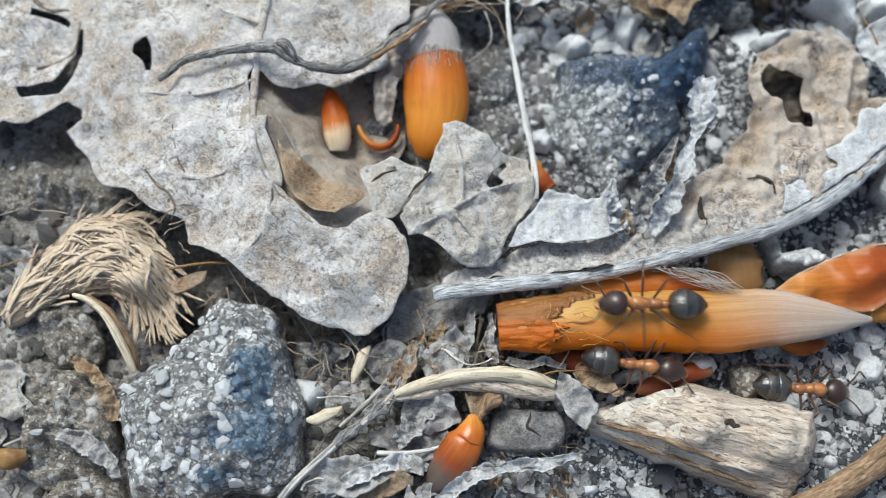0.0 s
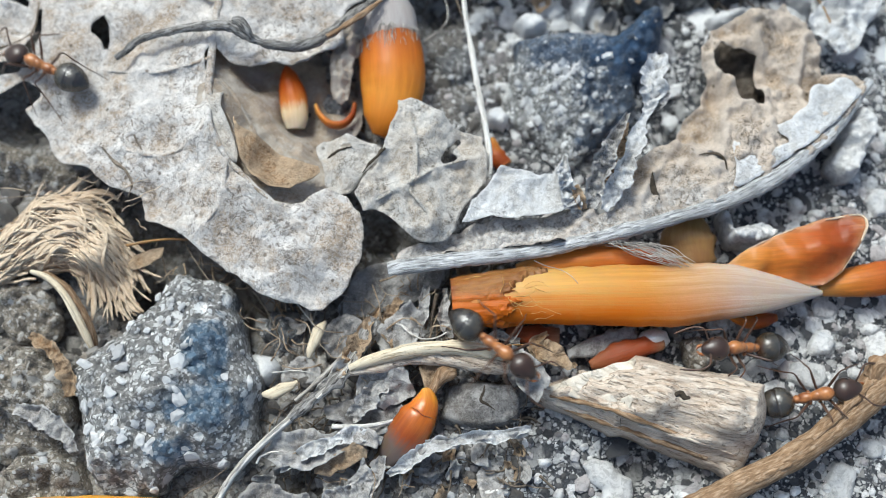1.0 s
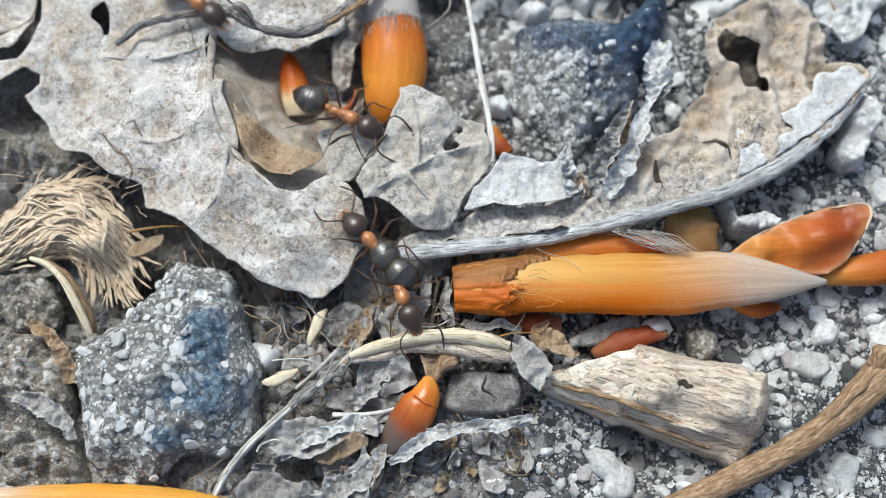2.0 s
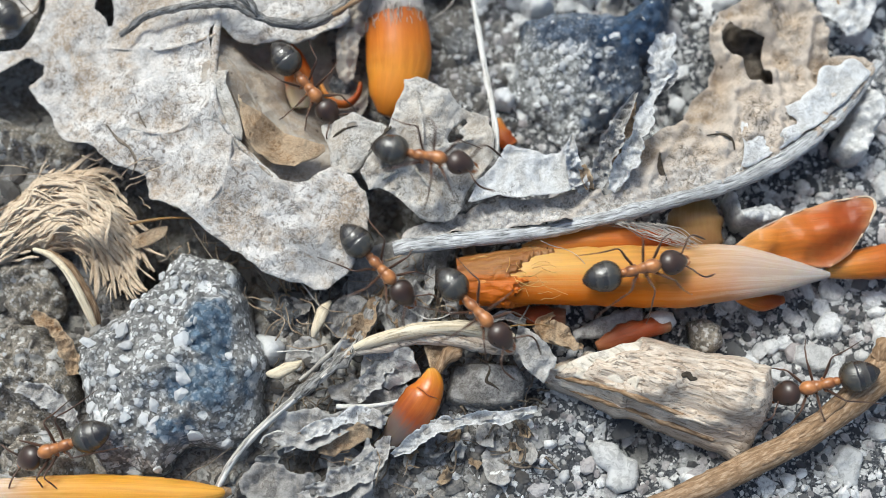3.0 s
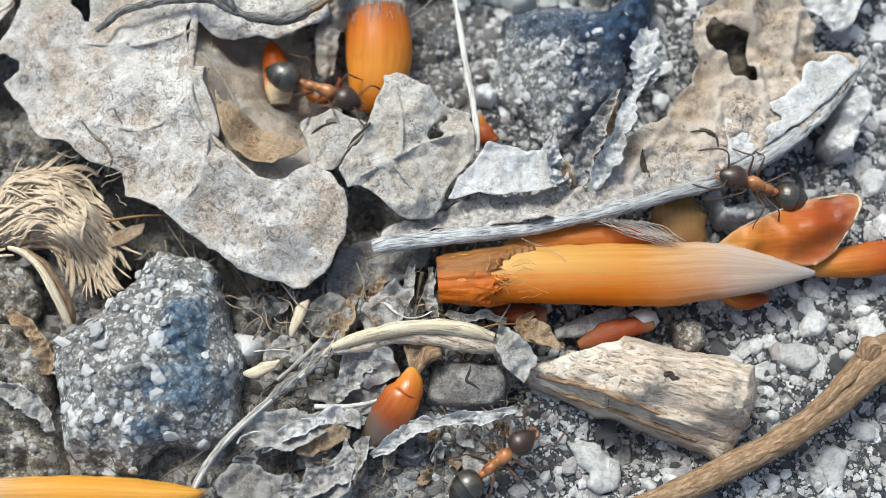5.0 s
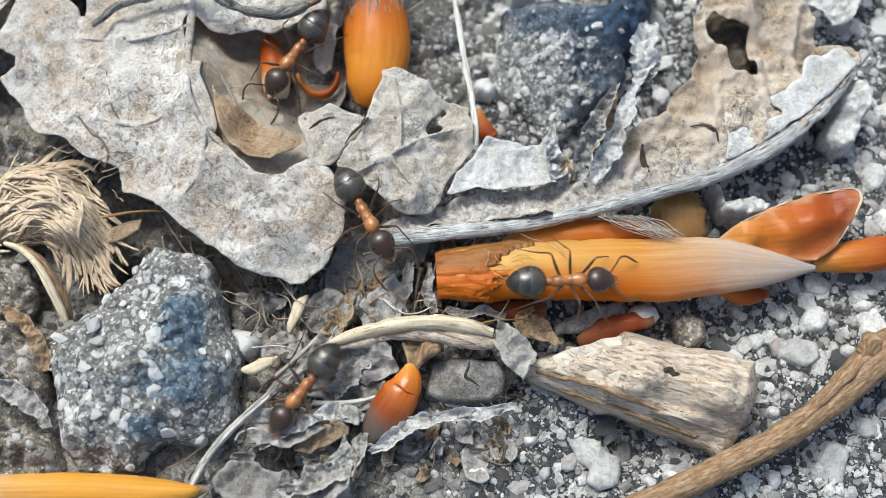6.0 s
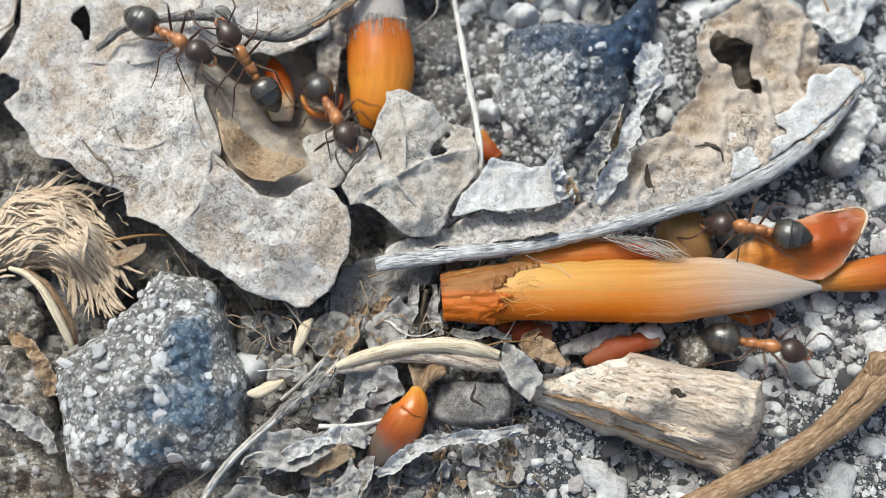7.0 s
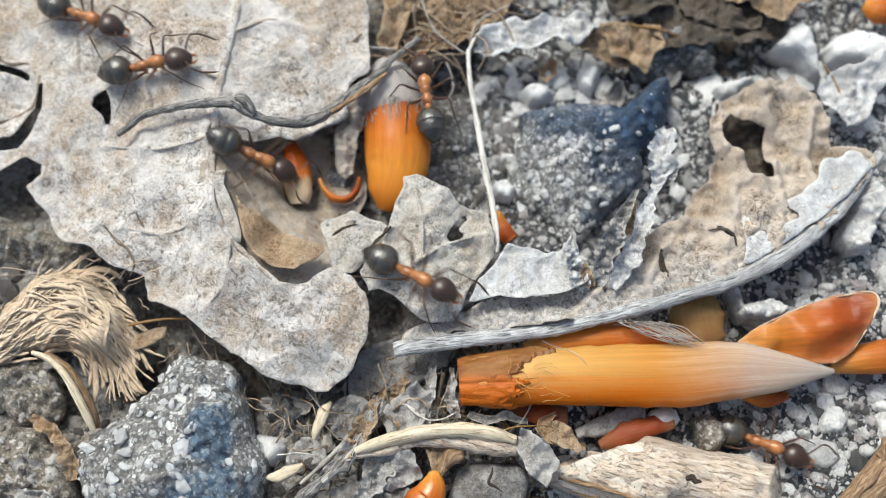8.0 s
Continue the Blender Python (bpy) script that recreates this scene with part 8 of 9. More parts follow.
for k in range(85):
    a = near + (far - near) * rng.random() + np.array([rng.normal(0, 0.8), rng.normal(0, 0.9), rng.uniform(-1.2, 0.4)])
    ang = rng.normal(0.8, 0.9)
    ln = rng.uniform(1.5, 4.5)
    mat.append(strand(a, a + np.array([ln * math.cos(ang), ln * math.sin(ang), rng.normal(0, 0.4)]), rng.normal(0, 0.5), rng.uniform(0.04, 0.18), 1500 + k, 8, 5, 0.3))
snarl = []
for a, b, count, spread in (((-4.00, -2.40, 1.60), (0.19, -5.02, 1.60), 40, 1.0), ((-7.13, -6.27, 1.40), (-3.97, -3.71, 1.60), 22, 0.7), ((-16.89, 1.07, 1.20), (-7.87, -4.24, 1.00), 45, 0.9), ((-10.84, -10.03, 1.00), (-2.61, -13.43, 1.00), 22, 1.2)):
    a, b = np.array(a), np.array(b)
    for k in range(count):
        p = a + (b - a) * rng.random() + np.array([rng.normal(0, spread), rng.normal(0, spread), rng.uniform(-0.8, 0.5)])
        ang, ln = rng.uniform(0, math.tau), rng.uniform(0.6, 2.4)
        snarl.append(strand(p, p + np.array([ln * math.cos(ang), ln * math.sin(ang), rng.normal(0, 0.3)]), rng.normal(0, 0.35), rng.uniform(0.04, 0.13), 3000 + k, 8, 5, 0.15))
tagged(thing("fibre_snarl", joined(snarl), M_TANFIBRE, "fine brown snarl of dry fibres in litter gaps", "plant fibre"), kind="stuff")
tagged(thing("fibre_mat", joined(mat), M_TANFIBRE, "brown tangled plant fibres above the orange bud", "plant fibre"), kind="stuff")
tagged(thing("litter_debris", joined(bits), M_DARKFIBRE_GAP, "dark shreds of rotted plant debris on soil", "debris"), kind="stuff")

# ---- small flakes of rotted leaf over the soil ----
flakes = []
for k in range(7):
    pts = [(r * math.cos(a), r * math.sin(a)) for a, r in ((2 * math.pi * i / 9, rng.uniform(0.45, 1.1)) for i in range(9))]
    ctrl = [(rng.uniform(-1, 1), rng.uniform(-1, 1), rng.uniform(0, 0.7)) for _ in range(5)]
    flakes.append(mesh("leaf_flake", sheet(pts, ctrl, cell=0.11, rag=0.5, crumple=0.6, freq=0.9, thick=0.07, curl=0.45, seed=600 + k), (M_GREY, M_MOULD, M_BROWN, M_GREY, M_MOULD, M_LEAF2, M_GREY)[k])[0])
FLAKE_LABELS = ("grey crumpled leaf flake on soil", "dark mouldy leaf flake on soil", "brown leaf flake on soil", "grey crumpled leaf flake on soil", "dark mouldy leaf flake on soil", "pale leaf flake on soil", "grey crumpled leaf flake on soil")
for k in range(160):
    x, y = rng.uniform(-11, 4), rng.uniform(-13.5, 0.5)
    if k % 4 == 3:
        x, y = rng.uniform(-5, 27), rng.uniform(15, 24)
    if k % 8 == 5:
        x, y = rng.uniform(-31, -18), rng.uniform(-13, 4)
    i = int(rng.integers(7))
    ob = tagged(new("leaf_flake", flakes[i]), FLAKE_LABELS[i], "leaf flake", "leaf flakes")
    size = rng.uniform(0.4, 1.3)
    ob.location = Vector((x, y, float(ground_z([x], [y])[0]) + rng.uniform(0.0, 0.5))) * MM
    ob.rotation_euler = (rng.normal(0, 0.35), rng.normal(0, 0.35), rng.uniform(0, 6.28))
    ob.scale = (size, size * rng.uniform(0.6, 1), size)

# ---- ants: dark gaster and head, red middle ----
def build_ant():
    ant = base("ant", (0, 0, 0), "reddish wood ant with dark gaster and head, walking over litter", "ant", "ants on the litter")
    plates, rows = (0.0, 0.44, 0.68, 0.86, 1.0), []
    for k in range(34):  # four plates, each flaring a little over the next
        t = k / 33
        n = max(i for i in range(4) if t >= plates[i])
        flare = 0.985 + 0.045 * (t - plates[n]) / (plates[n + 1] - plates[n])
        r = 0.86 * max(0.02, math.sin(math.pi * min(0.985, t ** 0.74))) ** 0.56 * flare
        rows.append((-1.0 - 2.16 * t, 0, 1.2 + 0.06 * math.sin(math.pi * t) - 0.1 * t, 2 * r, 1.86 * r))
    part("gaster", loft(rows, 24, 100, 0.012, seed=7), M_GASTER, ant, "glossy dark gaster with pale segment bands")
    part("petiole", loft([(-0.72, 0, 0.95, 0.2, 0.25), (-0.84, 0, 1.1, 0.5, 0.75), (-0.94, 0, 1.08, 0.45, 0.6), (-1.05, 0, 1.05, 0.2, 0.25)], 10, 14, 0.02), M_THORAX, ant)
    trunk = [loft([(-0.8, 0, 1.02, 0.22, 0.28), (-0.7, 0, 1.12, 0.5, 0.52), (-0.45, 0, 1.22, 0.62, 0.66), (-0.2, 0, 1.26, 0.54, 0.6), (-0.08, 0, 1.2, 0.42, 0.46), (0.08, 0, 1.3, 0.52, 0.6), (0.26, 0, 1.38, 0.6, 0.7), (0.38, 0, 1.36, 0.58, 0.64), (0.5, 0, 1.42, 0.7, 0.72), (0.78, 0, 1.42, 0.76, 0.76), (1.02, 0, 1.34, 0.56, 0.56), (1.2, 0, 1.27, 0.3, 0.32), (1.32, 0, 1.25, 0.2, 0.2)], 20, 80, 0.05, seed=9)]
    for s in (1, -1):  # the hips
        trunk += [loft([(x, 0.12 * s, 1.15, 0.2, 0.24), (x + 0.02, 0.26 * s, 1.02, 0.28, 0.3), (x, 0.38 * s, 0.92, 0.16, 0.18)], 8, 14, 0.02) for x in (0.85, 0.35, -0.2)]
    part("mesosoma", joined(trunk), M_THORAX, ant, "orange-red middle body")
    head = part("head", loft([(1.22, 0, 1.25, 0.3, 0.3), (1.34, 0, 1.3, 1.05, 0.75), (1.7, 0, 1.32, 1.42, 1.0), (2.12, 0, 1.24, 1.28, 0.9), (2.5, 0, 1.12, 0.82, 0.6), (2.7, 0, 1.04, 0.4, 0.3)], 18, 30, 0.0), M_HEAD, ant, "blackish head, reddish towards the jaws")
    for s in (1, -1):
        part("eye", pebble((1.95, 0.5 * s, 1.45), 0.17, 1, 0.9, 0.0, 2), M_EYE, head)
        part("mandible", loft([(2.52, 0.25 * s, 1.0, 0.2, 0.2), (2.8, 0.22 * s, 0.95, 0.18, 0.15), (2.95, 0.04 * s, 0.92, 0.06, 0.06)], 8, 12, 0.0), M_THORAX, head)
        part("antenna", loft([(2.38, 0.26 * s, 1.36, 0.09, 0.09), (2.7, 0.7 * s, 1.75, 0.1, 0.1), (2.95, 1.05 * s, 1.85, 0.1, 0.1), (3.35, 1.2 * s, 1.5, 0.11, 0.11), (3.85, 1.1 * s, 1.0, 0.13, 0.13), (4.15, 1.0 * s, 0.75, 0.06, 0.06)], 7, 36, 0.0), M_LEG, head)
        for x0, knee, shin, toe in ((0.85, (1.5, 1.15, 1.95), (2.15, 1.6, 0.8), (2.75, 1.85, 0.04)), (0.35, (0.4, 1.45, 2.0), (0.25, 2.25, 0.8), (0.0, 2.85, 0.04)), (-0.2, (-0.95, 1.2, 2.0), (-1.95, 1.5, 0.95), (-2.95, 1.85, 0.04))):
            hip = (x0, 0.28 * s, 0.98)
            mid = tuple((a + b) / 2 for a, b in zip(hip, (knee[0], knee[1] * s, knee[2])))
            rows = [(*hip, 0.13, 0.14), (*mid, 0.17, 0.17), (knee[0], knee[1] * s, knee[2], 0.09, 0.09), ((knee[0] + shin[0]) / 2, (knee[1] + shin[1]) / 2 * s, (knee[2] + shin[2]) / 2, 0.1, 0.1), (shin[0], shin[1] * s, shin[2], 0.07, 0.07), (toe[0], toe[1] * s, toe[2], 0.04, 0.04)]
            part("leg", loft(rows, 7, 36, 0.0), M_LEG, ant, origin=hip)
    return ant


ANT_ROWS = [
    [(0, 8.16, -1.89, 3.62, 178.5, -1.6), (0.1, 5.79, -0.95, 3.52, 160.7, -2.1), (0.2, 1.8, -0.72, 3.18, 182.3, -9.4), (0.3, -2.63, -0.01, 2.59, 166.2, -9.7), (0.4, -4.48, 1.15, 2.92, 156.2, 7.1), (0.5, -8.99, 2, 3.95, 166.5, 10.1), (0.6, -11.29, 2.38, 4.14, 152, -1.5), (0.7, -14.86, 4.56, 3.82, 148.5, -9.3), (0.8, -19.49, 6, 3.41, 178.3, -10.9), (0.9, -20.67, 8.34, 3.05, 168.1, -9.3), (1, -23.99, 11.24, 2.84, 154.3, -5.7), (1.1, -26, 12.66, 2.79, 147.8, -3), (1.17, -30.22, 15.28, 2.72, 147.8, -2.9), (1.24, -34.69, 18.1, 2.37, 147.8, -0.5), (8, -34.69, 18.1, 2.37, 147.8, -0.5)],
    [(0, 7.6, -4.9, 1.55, -8.3, -4.1), (0.2, 11.92, -4.63, 2.41, 6.9, -3.3), (0.4, 17.69, -3.25, 2.58, 7.9, -4.4), (0.6, 20.28, -5.07, 0.95, 1.2, -10.4), (0.8, 19.13, -7.27, 1.06, -5, -16.6), (0.9, 20.17, -7.96, 0.35, 3, -0.1), (1, 20.39, -8.11, 0.99, 9.1, 14.3), (1.1, 23.32, -8.03, 2.56, 8.9, -4.1), (1.17, 28.24, -7.19, 1.01, 8.9, -17.1), (1.24, 33.27, -6.34, -0.33, 8.9, 1.4), (8, 33.27, -6.34, -0.33, 8.9, 1.4)],
    [(0, 17.01, -6.08, 0.4, -2.8, -13.7), (0.1, 17.19, -6.34, 0.26, -12.3, -13.3), (0.2, 16.37, -6.79, 1.1, -26.2, -11.5), (0.3, 15.54, -8.71, 3.56, -72.1, -5.9), (0.4, 13.62, -9.23, 3.61, -100.2, -9.6), (0.5, 13.56, -9.97, 3.27, -85.9, -17.8), (0.6, 14.18, -11.52, 2.9, -87, -18.1), (0.7, 14.32, -13.5, 2.64, -90.1, -18.8), (0.8, 14.59, -13.69, 2.28, -90.5, -24.6), (0.9, 14.91, -16.05, 1.06, -90.7, -23.5), (0.97, 15.13, -20.11, -0.02, -90.7, -10.6), (1.04, 15.2, -24.1, -0.5, -90.7, 1.1), (8, 15.2, -24.1, -0.5, -90.7, 1.1)],
    [(0, 33.87, -5.87, -0.28, 164.3, -2.2), (0.19, 33.87, -5.87, -0.28, 164.3, -2.2), (0.26, 30.08, -4.9, -0.23, 164.3, 0.1), (0.33, 25.97, -3.9, 0.21, 164.3, 8.2), (0.4, 21.69, -2.93, 0.95, 164.2, 16.8), (0.5, 21.15, -3.84, 0.07, 171.9, 7.8), (0.6, 20.27, -4.59, -0.31, 191.5, -4.5), (0.7, 18.64, -4.98, -0.17, 195.9, -0.5), (0.8, 16.79, -5.23, 0.11, 184.8, 11.8), (0.9, 16.57, -5.17, 0.25, 198, 18.2), (1, 16.04, -5.38, 0.75, 185.5, 22.1), (1.1, 13.18, -6.76, 1.98, 218.9, 27.2), (1.2, 10.97, -7.19, 2.79, 214.9, 22.2), (1.3, 5.85, -10.04, 1.5, 183.2, 13), (1.4, 4.86, -9.93, 0.85, 172.5, 13.1), (1.5, 3.14, -8.92, 1.06, 140.6, 15.1), (1.6, 1.26, -7.71, 1.65, 135.6, 9.6), (1.7, -0.18, -5.02, 2.18, 117.5, 5.2), (2, -4.39, -0.61, 2.79, 134.3, 6.3), (2.4, -14.15, 2.5, 3.43, 152.9, -9), (2.8, -23.42, 8.02, 2.69, 138.5, -19.4), (2.9, -24.88, 10.53, 2.61, 121.9, -5.7), (3, -28.06, 14.77, 2.68, 130.7, 1.8), (3.07, -31.51, 18.79, 2.49, 130.7, -2.2), (3.14, -35.04, 22.93, 2.34, 130.7, 3.9), (8, -35.04, 22.93, 2.34, 130.7, 3.9)],
    [(0, -32.53, 20.64, 2.38, -29.3, 3), (0.06, -32.53, 20.64, 2.38, -29.3, 3), (0.13, -27.39, 17.79, 2.65, -29.4, -10.2), (0.2, -22.43, 14.89, 3.08, -29.4, -15.2), (0.3, -18.94, 14.7, 3.8, -11.9, 2.6), (0.4, -15.7, 13.57, 4.57, -18.4, 9.2), (0.5, -10.93, 10.02, 3.26, -28.2, -5.2), (0.6, -7.48, 8.23, 2.89, -11, -7.7), (0.7, -2.18, 4.11, 3.99, -33.8, -3), (0.8, -2.4, 1.42, 4.15, -36, 6.1), (0.9, -2.7, -1.47, 3.49, -54.7, 14.4), (1, 2.35, -5.62, 3.03, -38.5, 2.1), (1.1, 3.42, -5.2, 2.62, -30.6, -17.2), (1.2, 4.93, -4.93, 2.26, -6.4, -19.8), (1.3, 7.89, -4.64, 2.29, 2.5, -0.2), (1.4, 9.21, -4.62, 2.02, 7.2, 6.9), (1.5, 11.56, -4.38, 1.93, -7.5, -17.6), (1.6, 14.45, -4.63, 1.67, -17.2, -22.7), (1.7, 18.71, -5.13, 0.61, -4.3, 2.1), (1.77, 22.85, -5.57, 1.06, -4.3, 7.3), (1.84, 26.59, -6.14, 2.24, -4.3, -10), (1.91, 32.05, -6.05, -0.3, -4.3, 0), (8, 32.05, -6.05, -0.3, -4.3, 0)],
    [(0, -34.15, 31.34, -0.23, -39.7, 1.2), (0.82, -34.15, 31.34, -0.23, -39.7, 1.2), (0.89, -28.58, 25.87, 2.31, -39.7, 18.9), (0.96, -24.24, 22.04, 2.85, -39.7, 14.6), (1.03, -20.03, 18.27, 3.55, -39.7, 11.9), (1.1, -15.92, 14.5, 4.53, -39.7, 8.2), (1.2, -13.12, 11.48, 3.98, -25, -8.4), (1.3, -10.21, 9.31, 2.89, -26.2, -13), (1.4, -7.15, 8.27, 2.66, -3.5, -3.4), (1.5, -4.43, 6.22, 3.49, -17.3, 1.4), (1.6, -1.84, 1.82, 4.06, -58.7, 8), (1.7, -2.42, 0.79, 2.83, -22.3, 11.4), (2, -3.17, -2.76, 2.53, -66.9, -2.2), (2.3, 1.23, -5.43, 2.89, -7.3, -7), (2.6, 5.95, -4.34, 3.11, 2.7, -0.4), (2.8, 7.07, -4.24, 3.31, -4.1, 0.2), (2.9, 8.67, -3.1, 3.61, 9, 0), (3, 9.8, -2.61, 3.75, 12.1, -0.9), (3.1, 12.77, -3.23, 3.52, -2.7, -9.7), (3.2, 15.71, -3.74, 2.63, -14.2, -16.8), (3.3, 20.17, -6.02, 0.96, -24.3, -1.1), (3.4, 23.03, -5.96, 1.23, -13.3, 7.5), (3.47, 27.35, -6.89, 0.9, -13.3, -8.5), (3.54, 32.05, -7.7, -0.22, -13.3, 0.2), (8, 32.05, -7.7, -0.22, -13.3, 0.2)],
    [(0, -30.18, 31.2, -0.26, -36.4, 0.7), (1.26, -30.18, 31.2, -0.26, -36.4, 0.7), (1.33, -24.47, 25.7, 2.71, -36.4, 3.1), (1.4, -20.04, 22.09, 3.4, -36.4, 3.1), (1.5, -15.43, 16.7, 3.99, -37.9, -7), (1.6, -11.25, 11.53, 4.23, -26.7, -23.3), (1.7, -9.41, 11.17, 3.7, -31.5, -19.2), (2, -6.42, 7.13, 3.33, -28, 2.3), (2.4, -4.02, 2.84, 3.9, -46.2, -2.4), (2.8, -1.55, -0.97, 3.51, -78.9, -16.5), (2.9, -0.28, -3.14, 3.19, -49.9, -10.6), (3, 0.9, -4.7, 3.08, -46.8, -4.3), (3.1, 3.3, -6.24, 2.63, -23.6, -6.6), (3.2, 4.73, -5.2, 1.95, -8.3, -10.5), (3.3, 6.78, -5.42, 1.62, 0, -6.5), (3.4, 8.85, -5.44, 1.52, 0, 0.3), (3.5, 11.23, -5, 1.19, 2.7, -6.7), (3.6, 15.45, -5.65, 1.45, -13.2, -13.4), (3.7, 15.01, -9.22, 3.65, -70.1, -12.3), (3.8, 14.42, -10.04, 3.75, -85.2, -14.7), (3.9, 14.47, -10.23, 3.62, -82.6, -21), (4, 16.31, -8.66, 3.28, -39.6, -27.7), (4.1, 18.2, -8.22, 2.3, -22.9, -16.7), (4.2, 20.11, -8.21, 1.8, -7, 16.7), (4.3, 22.19, -7.77, 1.94, 0, 16.7), (4.37, 26.76, -7.59, 1.15, 0, -8.3), (4.44, 31.72, -7.34, -0.2, 0, 0.9), (8, 31.72, -7.34, -0.2, 0, 0.9)],
    [(0, -32.92, 30.61, -0.23, -40.2, -0.7), (1.72, -32.92, 30.61, -0.23, -40.2, -0.7), (1.79, -27.55, 25.25, 2.16, -40.1, 0.5), (1.86, -23.21, 21.27, 2.95, -40.1, 5.5), (1.93, -19.08, 17.49, 3.72, -40.1, 12.2), (2, -15.11, 13.79, 4.63, -40.1, 4.6), (2.3, -9.76, 8.06, 3.24, -24.5, -11.9), (2.6, -6.49, 2.4, 3.39, -71.2, -16.8), (2.8, -5.96, -0.96, 3.48, -82.5, -24.3), (2.9, -5.59, -1.19, 3.21, -76.1, -28.1), (3, -4.62, -1.94, 2.47, -46.7, -15.9), (3.1, -2.85, -2.9, 1.73, -30.3, -1.2), (3.2, -1.95, -3.1, 1.97, -23, 7.7), (3.3, 1.11, -4.07, 2.82, -5.1, 9.2), (3.4, 3.18, -5.44, 2.76, -6.7, -1.5), (3.5, 3.18, -5.96, 2.6, -23.8, -10.8), (3.6, 4.69, -5.35, 2.1, -7.1, -8.2), (3.7, 9.25, -4.92, 1.92, 4.4, 0.5), (3.8, 11.56, -4.08, 2.99, 6.9, -0.3), (3.9, 13.57, -4.1, 2.72, -4.6, -9.2), (4, 18.26, -5.52, 1.31, -31.9, -1.7), (4.1, 23.09, -6.24, 1.03, -15.7, 4.8), (4.17, 27.19, -7.31, 0.92, -15.7, -8.5), (4.24, 31.82, -8.2, -0.29, -15.7, 0.2), (8, 31.82, -8.2, -0.29, -15.7, 0.2)],
    [(0, -35.13, 32.71, -0.4, -40.1, 1.2), (2.25, -35.13, 32.71, -0.4, -40.1, 1.2), (2.32, -30.05, 27.88, 1.08, -40.1, 18.1), (2.39, -25.38, 23.47, 2.32, -40.1, 11.7), (2.46, -21.1, 19.52, 3.2, -40.1, 4.7), (2.53, -17.08, 15.85, 3.92, -40.1, -2.3), (2.6, -13.34, 12.55, 4.21, -40.1, -14.3), (2.8, -9.96, 8.96, 2.85, -31.1, -13.7), (2.9, -9.04, 9.54, 2.38, -25.9, -13.5), (3, -9.07, 9.08, 2.33, -49.1, -18.1), (3.1, -7.12, 8.46, 2.5, -32.4, -6.1), (3.2, -5.94, 6.55, 3.26, -51.8, 8.8), (3.3, -6.29, 2.48, 3.59, -90.4, 5.4), (3.4, -5.71, 0.37, 3.51, -97.3, -10), (3.5, -6.29, -1.74, 3.38, -82.3, -25.2), (3.6, -6.31, -1.73, 3.12, -76.7, -29.4), (3.7, -5.29, -1.98, 2.72, -59.5, -24.8), (3.8, -5.39, -2.62, 2.55, -54.8, -20.5), (3.9, -4.81, -1.85, 2.29, -33.7, -11.3), (4, -3.46, -2.22, 2.1, -32.6, 3.6), (4.1, -1.77, -2.1, 2.97, -16.8, 7.1), (4.2, 2.4, -3.33, 3.57, -8.8, 3.1), (4.3, 9.31, -2.44, 3.63, -4.8, -7.5), (4.4, 12.59, -4.11, 3.04, -19.1, -24.1), (4.5, 14.86, -5.11, 1.81, -35.8, -26.5), (4.6, 18.62, -5.7, 1.05, -32.5, -5.6), (4.7, 22.49, -6.61, 1.31, -8.6, 5.7), (4.77, 26.81, -7.22, 0.96, -8.6, -8.4), (4.84, 31.58, -7.7, -0.26, -8.6, 0.4), (8, 31.58, -7.7, -0.26, -8.6, 0.4)],
    [(0, -38.03, 32.55, -0.25, -35.4, 0.3), (2.18, -38.03, 32.55, -0.25, -35.4, 0.3), (2.25, -32.75, 28.27, 1.03, -35.4, 16.7), (2.32, -27.81, 24.29, 2.19, -35.3, 9.9), (2.39, -23.29, 20.74, 2.95, -35.3, 6.1), (2.46, -18.95, 17.32, 3.76, -35.3, 13.1), (2.53, -14.78, 13.96, 4.7, -35.3, 5.8), (2.6, -11.06, 11.44, 4.25, -35.3, -7.7), (2.8, -7.14, 7.59, 3.32, -32.4, 6.2), (2.9, -5.5, 6.7, 3.29, -30, 15.2), (3, -1.84, 3.82, 4.07, -11.9, -1.1), (3.1, -0.78, 3.01, 4.09, -36.1, -10.8), (3.2, -1.46, 2.14, 4, -60.1, -7.3), (3.3, -2.35, -0.68, 3.14, -84.1, -2.4), (3.4, -1.26, -1.32, 2.48, -65.5, 3.4), (3.5, 0.22, -5.23, 2.81, -32.5, 4.9), (3.6, 1.86, -4.54, 3.07, -28.5, -3.4), (3.7, 1.16, -4.52, 3.22, -45.8, -14), (3.8, 2.83, -4.28, 3.43, -27.9, -17), (3.9, 3.99, -3.58, 3.58, 3, -8.3), (4, 8.94, -2.63, 3.54, 4.1, -2.5), (4.1, 15.52, -3.63, 2.9, 2.6, -12.5), (4.2, 17.75, -4.09, 1.59, -8.4, -18.5), (4.3, 20.7, -4.58, 0.83, -24.8, 0.2), (4.4, 22.65, -6.13, 1.39, -21.7, 8.6), (4.47, 26.7, -7.55, 0.9, -21.7, -7.7), (4.54, 31.15, -8.89, -0.38, -21.7, 3.5), (8, 31.15, -8.89, -0.38, -21.7, 3.5)],
